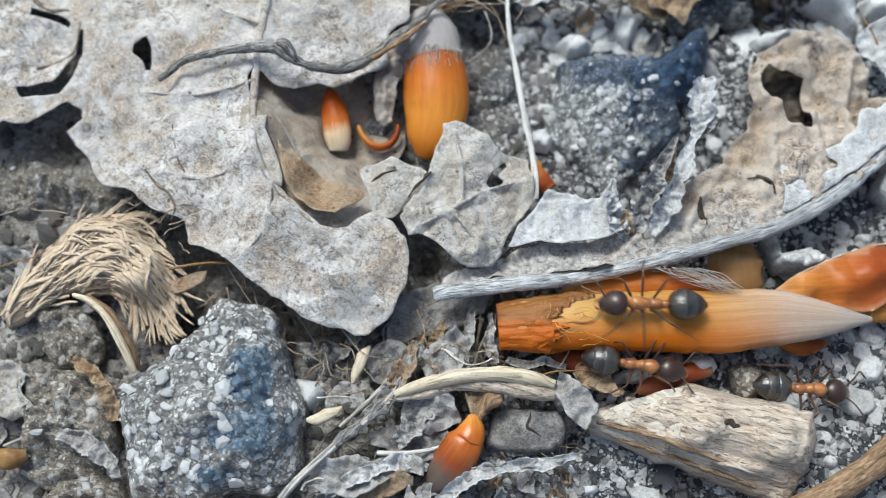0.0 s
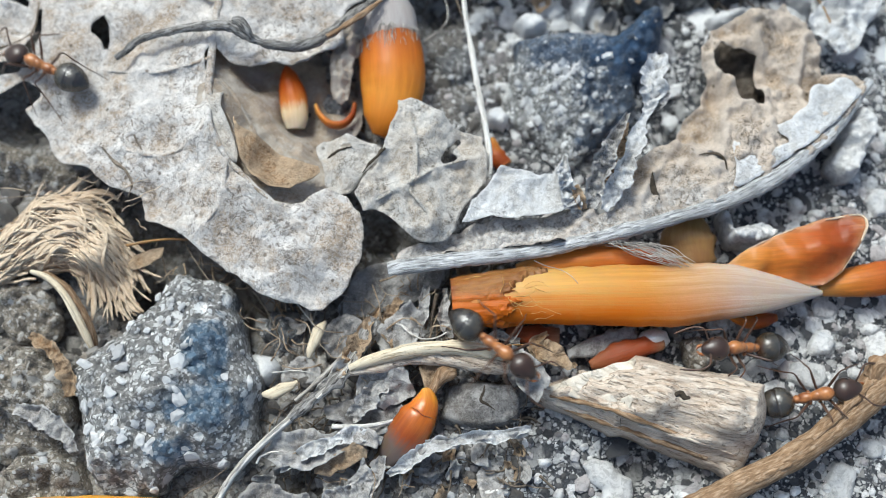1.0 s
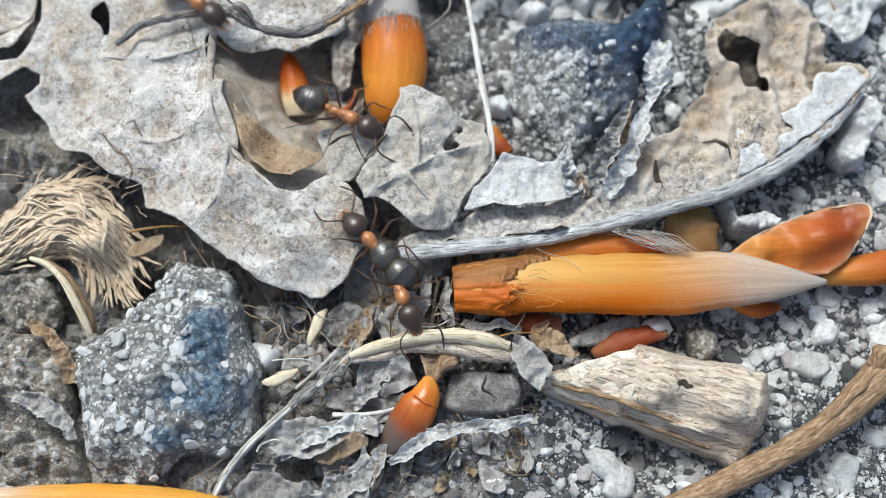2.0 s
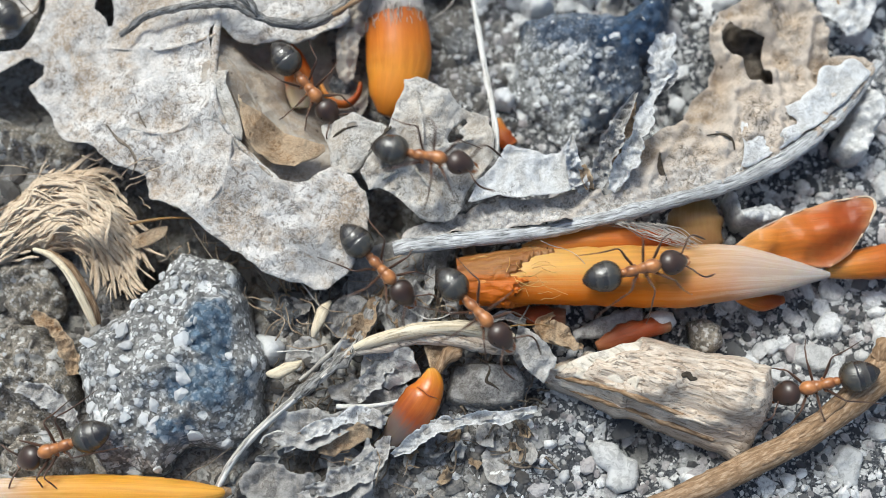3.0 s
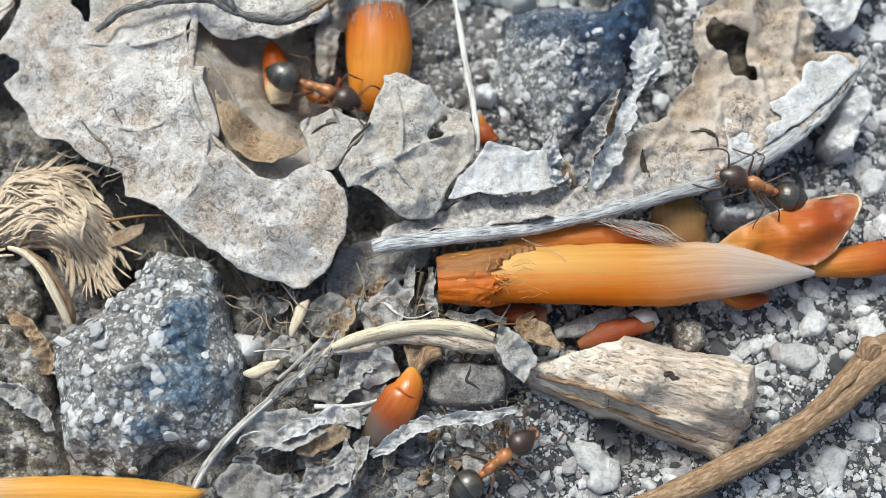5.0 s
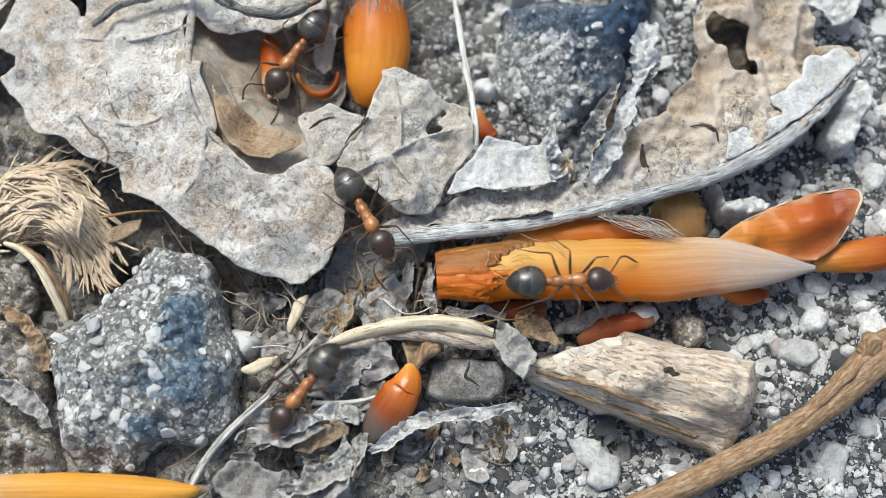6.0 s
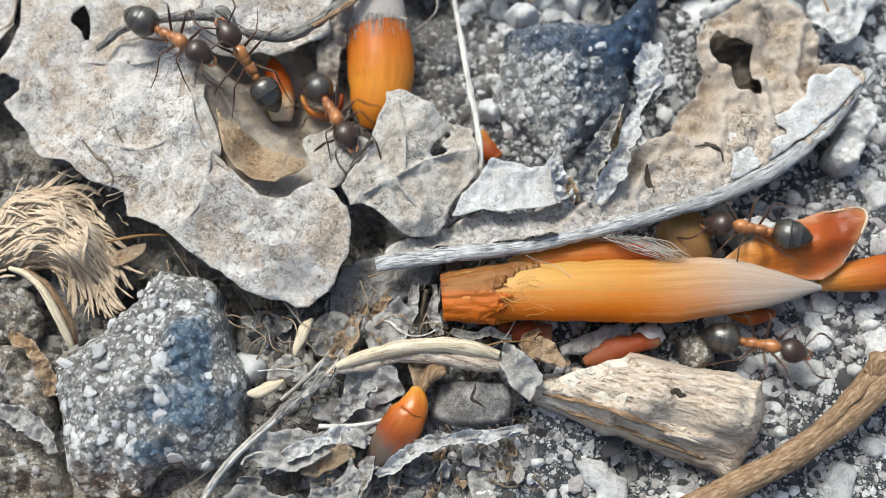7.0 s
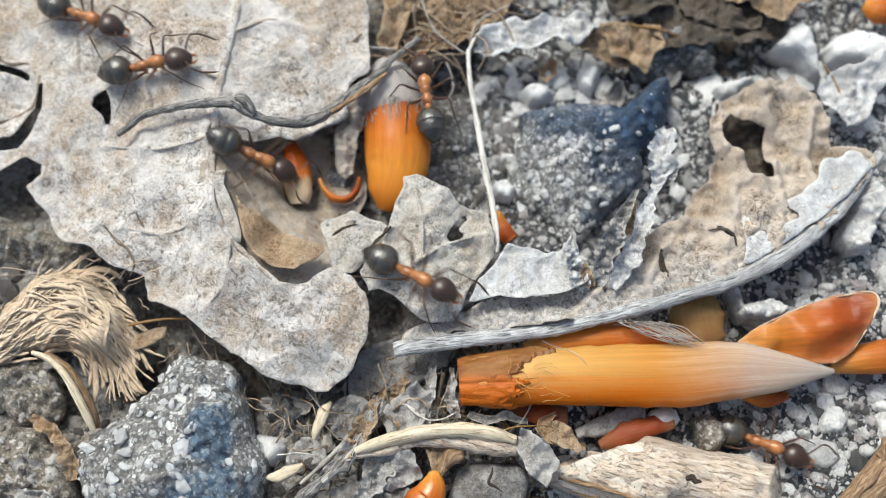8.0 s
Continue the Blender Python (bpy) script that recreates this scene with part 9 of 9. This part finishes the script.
    [(0, 33.51, 3.93, -0.41, -131.8, -2.7), (2.59, 33.51, 3.93, -0.41, -131.8, -2.7), (2.66, 29.84, -0.01, 0.24, -131.8, 12.4), (2.73, 26.39, -3.74, 0.8, -131.8, 5.1), (2.8, 22.59, -7.52, 2.63, -131.8, -9.8), (2.9, 21.66, -8.07, 1.93, -148.7, -24.4), (3, 20.25, -8.55, 1.68, -167.3, -16.7), (3.1, 18.99, -8.3, 2.2, -174.3, 5.9), (3.2, 13.62, -9.77, 3.11, -160.4, -2.9), (3.3, 10.55, -10.41, 1.99, -163.4, -18.7), (3.4, 9.34, -11.62, 0.76, -160.4, -14.7), (3.5, 6.78, -11.58, 0.07, -180, -4.1), (3.6, 6.59, -11.68, -0.04, -183.5, 1.3), (3.7, 6.44, -11.54, 0.07, -188.6, 2.5), (3.8, 6.53, -11.06, 0.11, -206, 2), (3.9, 6.35, -10.8, 0.04, -196.9, 3.5), (4, 4.68, -12.13, -0.1, -166.2, 3.6), (4.1, 2.97, -14.38, -0.27, -126.8, -2.1), (4.2, 2.1, -16.81, -0.45, -117.7, -4.6), (4.27, 0.24, -20.34, -0.55, -117.7, -1.4), (4.34, -1.56, -23.76, -0.47, -117.7, 1.4), (4.41, -3.29, -27.06, -0.31, -117.7, -0.4), (8, -3.29, -27.06, -0.31, -117.7, -0.4)],
    [(0, -7.33, -26.95, -0.44, 126.8, 3.8), (1.79, -7.33, -26.95, -0.44, 126.8, 3.8), (1.86, -9.71, -23.8, -0.36, 126.8, 0.8), (1.93, -12.14, -20.57, -0.22, 126.8, -0.4), (2, -14.48, -17.26, 0.59, 126.8, -1.5), (2.5, -19.59, -14.22, 2.49, 172.1, -3.6), (2.8, -22.77, -12.74, 1.7, 186.5, -9.5), (2.9, -21.51, -12.46, 1.61, 195.4, -16), (3, -21.22, -11.95, 2.04, 197.1, -17.6), (3.1, -20.96, -12.09, 2.04, 190.4, -17.9), (3.2, -20.64, -12.76, 1.87, 198.1, -22.4), (3.3, -20.68, -15.24, 2, 220, -22.3), (3.37, -24.17, -17.74, 0.28, 220, -9.9), (3.44, -27.34, -20.27, -0.41, 220, -1), (3.51, -30.29, -22.76, -0.56, 220, -3.8), (8, -30.29, -22.76, -0.56, 220, -3.8)],
    [(0, 33.62, -1.23, -0.27, 176.6, 0.9), (3.96, 33.62, -1.23, -0.27, 176.6, 0.9), (4.03, 28.47, -1.33, 1.21, 176.6, 16.1), (4.1, 23.79, -1.26, 2.04, 176.6, 11.6), (4.2, 21.93, -0.96, 2.52, 174.6, 6.7), (4.3, 20.21, -0.07, 2.97, 151.5, 3.9), (4.4, 20.11, -0.03, 3.07, 153, -8), (4.5, 20.7, 1.57, 2.63, 127.9, -24.2), (4.6, 20.75, 2.21, 1.99, 127.8, -31), (4.7, 20.78, 2.57, 1.65, 125.9, -31), (4.8, 20.66, 3.1, 1.72, 100.7, -16.7), (4.85, 19.4, 2.94, 1.86, 136.35, 0), (4.9, 18.15, 2.77, 2.01, 172, 16.7), (5, 17.8, 2.55, 2.24, 168.3, 21.1), (5.1, 15.1, 1.71, 2.68, 196.4, 1.5), (5.2, 11.38, 1.16, 3.36, 193.2, -1.9), (5.5, 5.14, -1.57, 3.19, 194.4, 5.7), (5.8, -2.07, -5.02, 2.16, 247.6, 0.1), (6.1, -9.18, -10.8, 1.44, 225.9, -17.8), (6.4, -16.3, -16.96, 0.84, 225.9, -21.7), (6.47, -19.18, -19.7, 0.15, 225.9, -10.1), (6.54, -21.94, -22.39, -0.19, 225.9, -1.8), (6.61, -24.58, -24.94, -0.23, 225.9, 2.7), (8, -24.58, -24.94, -0.23, 225.9, 2.7)],
    [(0, -34.27, 32.22, -0.29, -40.6, 1.3), (4.35, -34.27, 32.22, -0.29, -40.6, 1.3), (4.42, -29.26, 27.55, 1.09, -40.6, 18.1), (4.49, -24.53, 23.11, 2.48, -40.6, 12.1), (4.56, -20.27, 19.19, 3.36, -40.6, 3.9), (4.63, -16.25, 15.52, 4.11, -40.6, -6.3), (4.7, -12.52, 12.24, 4.37, -40.6, -19.5), (4.8, -10.9, 10.29, 3.26, -43.1, -17.3), (4.9, -10.4, 9.59, 2.4, -35, -8.6), (5, -7.09, 8.38, 2.48, -20.1, -4.1), (5.1, -4.16, 5.91, 3.45, -28.6, 2.1), (5.2, -2.9, 2.29, 4.15, -36.9, 2.9), (5.5, -2.12, -1.44, 2.76, -63.8, -2.3), (5.8, 2.51, -3.99, 3.41, -10.3, -3.9), (6.1, 8.86, -3.41, 3.62, 2.7, -3.2), (6.3, 13.57, -3.42, 3.4, -11, -6.9), (6.4, 15.88, -3.67, 2.91, -7.6, -16.5), (6.5, 15.65, -4.03, 1.96, -27.4, -22.6), (6.6, 19.52, -4.94, 1.18, -12.9, -6.9), (6.7, 22.7, -5.7, 1.52, -10.6, 5.1), (6.77, 26.44, -6.4, 2.16, -10.7, -8.8), (6.84, 31.64, -6.55, -0.29, -10.7, -1.2), (8, 31.64, -6.55, -0.29, -10.7, -1.2)],
    [(0, -28.88, 28.45, 0.91, -40.7, 31), (4.82, -28.88, 28.45, 0.91, -40.7, 31), (4.89, -24.07, 23.76, 2.48, -40.7, 11.7), (4.96, -19.82, 19.78, 3.39, -40.7, 5.6), (5.03, -15.77, 15.95, 4.4, -40.7, 0.9), (5.1, -11.9, 12.2, 5.61, -40.8, -7.7), (5.2, -10.15, 9.96, 3.86, -48.5, -7.1), (5.6, -5.24, 4.76, 3.42, -46.1, -0.1), (6, -3.85, 0.15, 3.42, -60.8, 1.2), (6.3, -1.77, -1.95, 3.42, -26.7, 0.8), (6.4, 2.32, -3.12, 3.6, -9.9, -0.9), (6.5, 5.05, -3.57, 3.63, -12.7, -3.7), (6.6, 9.71, -3.6, 3.51, -9, -11.1), (6.7, 12.11, -4.16, 3.08, -21.1, -24.8), (6.8, 13.7, -4.33, 2.28, -26.6, -31), (6.9, 15.52, -5, 1.16, -14.2, -22.3), (7, 17.63, -5.37, 0.58, -12.6, 4.5), (7.1, 22.34, -5.98, 1.38, -6.8, 10.7), (7.17, 26.17, -6.31, 2.27, -6.8, -8.8), (7.24, 31.56, -6.1, -0.23, -6.8, -1.2), (8, 31.56, -6.1, -0.23, -6.8, -1.2)],
    [(0, 3.13, 29.34, -0.04, -123.4, -0.2), (5.49, 3.13, 29.34, -0.04, -123.4, -0.2), (5.56, 0.16, 23.33, 2.08, -123.4, 1.3), (5.63, -2.58, 18.66, 2.73, -123.4, -5.4), (5.7, -5.23, 14.51, 2.85, -123.4, -9.4), (6, -8.11, 10.25, 2.44, -123.5, -7.6), (6.08, -9.02, 9.98, 2.44, -181.15, -6.15), (6.15, -9.92, 9.7, 2.43, -238.8, -4.7), (6.3, -10.95, 9.88, 2.75, -243.3, 7.4), (6.5, -10.82, 9.73, 2.89, -247.1, 16.2), (6.7, -11.28, 10.37, 2.89, -234.6, 17.4), (6.9, -11.46, 11.06, 3.15, -231.3, 22), (7, -11.24, 10.79, 4.04, -235.1, 28.3), (7.1, -11.18, 11.77, 5.1, -232.5, 21.6), (7.2, -11.39, 13.48, 4.58, -227.9, 4.4), (7.3, -11.03, 14.43, 4.1, -223, 1.9), (7.4, -12.74, 14.57, 4.12, -211.8, 3.4), (7.5, -14.27, 15.39, 4.17, -214.2, -3), (7.6, -17.57, 15.98, 3.85, -206.9, -8), (7.7, -20.77, 18.55, 3.29, -215.4, -8.4), (7.8, -24.83, 23.42, 2.44, -221.2, -14.2), (7.87, -29.7, 28.22, 1.1, -221.2, -19), (7.94, -34.99, 33.45, -0.44, -221.2, -1.7), (8, -34.99, 33.45, -0.44, -221.2, -1.7)],
    [(0, -34.72, 27.94, 0.9, -35.8, 31), (6.52, -34.72, 27.94, 0.9, -35.8, 31), (6.59, -29.86, 24.18, 1.98, -35.8, 9.9), (6.66, -25.45, 20.91, 2.65, -35.9, 4), (6.73, -21.26, 17.86, 3.24, -35.9, 4.8), (6.8, -17.14, 14.77, 4.16, -36, 4.7), (6.9, -15.89, 12.71, 5.04, -33.3, 1.7), (7, -15.07, 11.56, 4.79, -31.4, 0.6), (7.1, -15.08, 8.92, 4.52, -55.2, 8), (7.2, -14.86, 7.91, 4.43, -54.5, 13.4), (7.3, -14.64, 8.95, 4.16, -23.9, 2.1), (7.4, -11.42, 8.91, 3.59, -14, -17.9), (7.5, -10.46, 8.59, 2.96, -13.4, -21.2), (7.6, -9.3, 8.28, 2.52, -12.5, -14.8), (7.7, -9.23, 8.17, 2.43, -11.4, -5.9), (7.8, -8.32, 7.06, 2.81, -28.7, 8.1), (7.9, -5.84, 4.78, 3.59, -23.3, 11.3), (8, -2.49, 2.72, 4.43, -28.4, 0.9)],
    [(0, -28.03, 28.32, 1.1, -39.5, 31), (6.29, -28.03, 28.32, 1.1, -39.5, 31), (6.36, -23.32, 23.93, 2.55, -39.5, 10.8), (6.43, -19.1, 20.14, 3.45, -39.5, 4.5), (6.5, -15.04, 16.44, 4.51, -39.5, 5.4), (6.6, -11.87, 12.71, 5.94, -43.9, -1.7), (6.7, -9.4, 10.47, 4, -44.1, -15.1), (6.8, -7, 8.83, 2.46, -29.8, -8.2), (6.9, -5.94, 9.02, 2, -31.4, 14.4), (7, -6.1, 7.71, 2.58, -61.7, 12.4), (7.1, -3.53, 2.16, 3.92, -56.3, 0), (7.2, -2.31, 0.15, 2.82, -46.2, 9.4), (7.3, -0.33, -1.7, 3.05, -43.8, 9.2), (7.4, 2.8, -4.05, 3.41, -8.8, -9.2), (7.5, 3.5, -4.1, 3.23, -21.2, -18.4), (7.6, 7.4, -4.31, 2.98, -10.1, -18.7), (7.7, 10.06, -4.34, 2.56, -14, -23.6), (7.8, 13.15, -4.81, 1.8, -10.7, -25.6), (7.9, 14.22, -5.82, 0.82, -20.3, -13.1), (8, 17.39, -6.14, -0.54, -24.2, 6.4)],
    [(0, 35.05, 4.12, -0.31, -162.3, -1.8), (6.36, 35.05, 4.12, -0.31, -162.3, -1.8), (6.43, 30.53, 2.69, -0.27, -162.3, 0.7), (6.5, 25.88, 1.15, 0.23, -162.3, 10.8), (6.6, 23.78, 0.87, 1.5, -163.5, 17.7), (6.7, 22.23, 0.38, 2.83, -169.1, 8), (6.8, 20.8, 0.18, 2.96, -204.1, -9.5), (6.9, 18.3, 1.01, 2.3, -198.3, -21.1), (7, 17.64, 0.84, 2.07, -193.6, -12.1), (7.1, 13.79, 0.28, 2.26, -194.4, 3), (7.2, 10, -0.78, 2.78, -191.4, 1.7), (7.3, 7.86, -0.17, 3.31, -192.3, 5.8), (7.4, -0.4, 3.18, 3.75, -164.1, 12.9), (7.5, -1.4, 4.1, 3.89, -191.7, 6), (7.55, -2.7, 5.87, 3.8, -222.75, 0.1), (7.6, -3.99, 7.64, 3.7, -253.8, -5.8), (7.7, -3.68, 8.79, 3.59, -269.6, -8.1), (7.8, -2.73, 10.8, 3.15, -282.3, -12.6), (7.9, -1.24, 13.92, 2.14, -266.8, -18.7), (8, -1.77, 14.12, 2.73, -262.3, -4)],
    [(0, -34.27, 15.41, 2.56, -12.6, 1.1), (7.16, -34.27, 15.41, 2.56, -12.6, 1.1), (7.23, -29.56, 14.61, 2.88, -12.6, 1.6), (7.3, -25.04, 13.96, 2.93, -12.7, 5), (7.4, -22.77, 13.47, 3.04, -7.1, 4.4), (7.5, -22.24, 13.39, 3.33, -11.7, 7.2), (7.6, -20.05, 12.77, 3.59, -0.6, 13.5), (7.7, -19.79, 13.25, 3.51, 16.5, 12.7), (7.8, -18.45, 12, 3.69, -11.2, 4.4), (7.9, -14.71, 11.93, 4.22, -15, -12.6), (8, -12.22, 10.45, 3.28, -21.1, -29.3)],
    [(0, -35.38, 15.84, 2.58, -7.6, -0.7), (7.56, -35.38, 15.84, 2.58, -7.6, -0.7), (7.63, -30.89, 15.54, 2.74, -7.6, 1.9), (7.7, -26.47, 15.27, 2.83, -7.6, 2.3), (7.8, -23.67, 15.39, 3.01, -7.6, 5.1), (7.9, -20.62, 15.64, 3.39, -4, 8.4), (8, -17.84, 15.73, 3.87, 5.5, 10.5)],
    [(0, -37.75, 26.66, 1.02, -28.3, 31), (7.66, -37.75, 26.66, 1.02, -28.3, 31), (7.73, -32.81, 23.97, 1.99, -28.3, 7.5), (7.8, -28.35, 21.71, 2.41, -28.3, 4.3), (7.9, -25.04, 20.75, 2.73, -20.7, 6), (8, -22.29, 19.29, 3.06, -22.5, 2.3)],
    [(0, -21.93, -24.87, -0.3, 23.9, -2.1), (4.38, -21.93, -24.87, -0.3, 23.9, -2.1), (4.45, -18.32, -23.25, -0.3, 23.9, -1.1), (4.52, -14.66, -21.62, -0.29, 23.9, -0.7), (4.59, -10.95, -20, -0.27, 23.9, -1.1), (4.66, -7.2, -18.38, -0.33, 23.9, -1.3), (4.73, -3.4, -16.74, -0.39, 23.9, 1), (4.8, 0.46, -15.09, -0.3, 23.9, 3.5), (4.9, 2.99, -13.45, -0.08, 18, 4), (5, 3.24, -12.65, 0.43, 38.2, 10.1), (5.1, 5.18, -9.59, 1.17, 59.6, 11.9), (5.2, 7.66, -6.71, 2.02, 41.6, 2.6), (5.4, 12.85, -4.1, 2.94, 22, -1.7), (5.6, 18.17, -3.08, 2.66, 10.5, -2.4), (5.8, 24.2, -2.56, 1.69, 7.5, -8.9), (5.87, 28.98, -1.76, 0.67, 7.5, -14.5), (5.94, 33.88, -0.96, -0.24, 7.5, -2.8), (8, 33.88, -0.96, -0.24, 7.5, -2.8)],
]

first_ant = build_ant()
ants = [first_ant] + [copy_thing(first_ant, pose(0, 0, 0)) for _ in ANT_ROWS[1:]]

# ---- loose grit: the nearest chips singly, the rest as stuff ----
shapes = [mesh("grit", pebble((0, 0, 0), 1.0, k, 0.7, 0.55), M_GRIT, False, (0, 0, 0))[0] for k in range(12)]
chalk = [mesh("grit", pebble((0, 0, 0), 1.0, 70 + k, 0.7, 0.5), M_CHALK, False, (0, 0, 0))[0] for k in range(12)]
crumbs = [mesh("crumb", pebble((0, 0, 0), 1.0, 40 + k, 0.75, 0.5), M_DIRT, False, (0, 0, 0))[0] for k in range(8)]
fields = (  # x0, x1, y0, y1, count, smallest, largest, pale or dirt
    (15.5, 28, -8.0, -1.5, 100, 0.3, 1.05, True), (16, 28, 0.5, 9.5, 75, 0.3, 0.95, True), (1, 28, -16, -9.5, 85, 0.25, 0.95, True),
    (1, 28, 13.5, 18.5, 95, 0.4, 1.2, True), (2, 14, 8, 18, 75, 0.3, 0.95, True),
    (-31, -19, -13, 5, 70, 0.3, 1.0, False), (-12, 3, -14, 0, 90, 0.25, 0.8, False), (-31, -10, 4, 8, 20, 0.3, 0.9, False))
for x0, x1, y0, y1, count, small, large, pale in fields:
    xs, ys = rng.uniform(x0, x1, count), rng.uniform(y0, y1, count)
    for x, y, z in zip(xs, ys, ground_z(xs, ys)):
        r = small + (large - small) * rng.random() ** 2
        ob = new("chip" if pale else "crumb", (shapes if y < 8 or rng.random() < 0.25 else chalk)[int(rng.integers(12))] if pale else crumbs[int(rng.integers(8))])
        ob.parent = ground
        ob.location = Vector((x, y, z + r * (-0.02 if pale else 0.25))) * MM
        ob.rotation_euler = (rng.normal(0, 0.15), rng.normal(0, 0.15), rng.uniform(0, 6.28))
        ob.scale = (r, r * rng.uniform(0.65, 1.2), r * (0.5 if pale else 0.75))


def scatter(count, x0, x1, least, most, power):
    xs, ys = rng.uniform(x0, x1, count), rng.uniform(-17, 25, count)
    rs = least + most * rng.random(count) ** power
    zs = ground_z(xs, ys)
    kinds = [pebble((0, 0, 0), 1.0, k, 0.6, 0.55) for k in range(40)]
    out = []
    for k in range(count):
        v, f, a = kinds[k % 40]
        c, s2 = math.cos(k), math.sin(k)
        out.append((v @ np.array([[c, s2, 0], [-s2, c, 0], [0, 0, 1]]) * rs[k] + (xs[k], ys[k], zs[k] + rs[k] * 0.05), f, a))
    return out


pale_rest, dirt_rest = scatter(6500, -1, 30, 0.06, 0.36, 2.8), scatter(5500, -34, 4, 0.08, 0.5, 2.6)
for name, data, material, label in (("grit", pale_rest, M_GRIT, "pale grit scattered over dark asphalt"), ("soil_crumbs", dirt_rest, M_DIRT, "grey-brown crumbs of soil")):
    tagged(thing(name, joined(data), material, label, "grit" if name == "grit" else "soil", smooth=False), kind="stuff")


def motions():
    """Each ant along its way; its legs swing by threes while it walks."""
    for k, (ant, rows) in enumerate(zip(ants, ANT_ROWS)):
        walk(ant, [(t, pose(x * MM, y * MM, z * MM, 0, -pitch, yaw)) for t, x, y, z, yaw, pitch in rows])
        start, end = rows[0][0] if rows[1][0] - rows[0][0] < 0.5 else rows[1][0], rows[-1][0] if rows[-1][0] - rows[-2][0] < 0.5 else rows[-2][0]
        for i, leg in enumerate(c for c in ant.children if c.name.startswith("leg")):
            x, y, z = leg.location
            side, phase = (1 if y > 0 else -1), (0 if i in (0, 2, 4) else math.pi)
            times = sorted({0.0, *(round(start + 0.1 * j, 2) for j in range(int((end - start) / 0.1) + 1)), 8.0})
            walk(leg, [(t, pose(x, y, z, 0, 0, side * (17 * math.sin(phase + 1.3 * k + t * 23.0)))) for t in times])


motions()
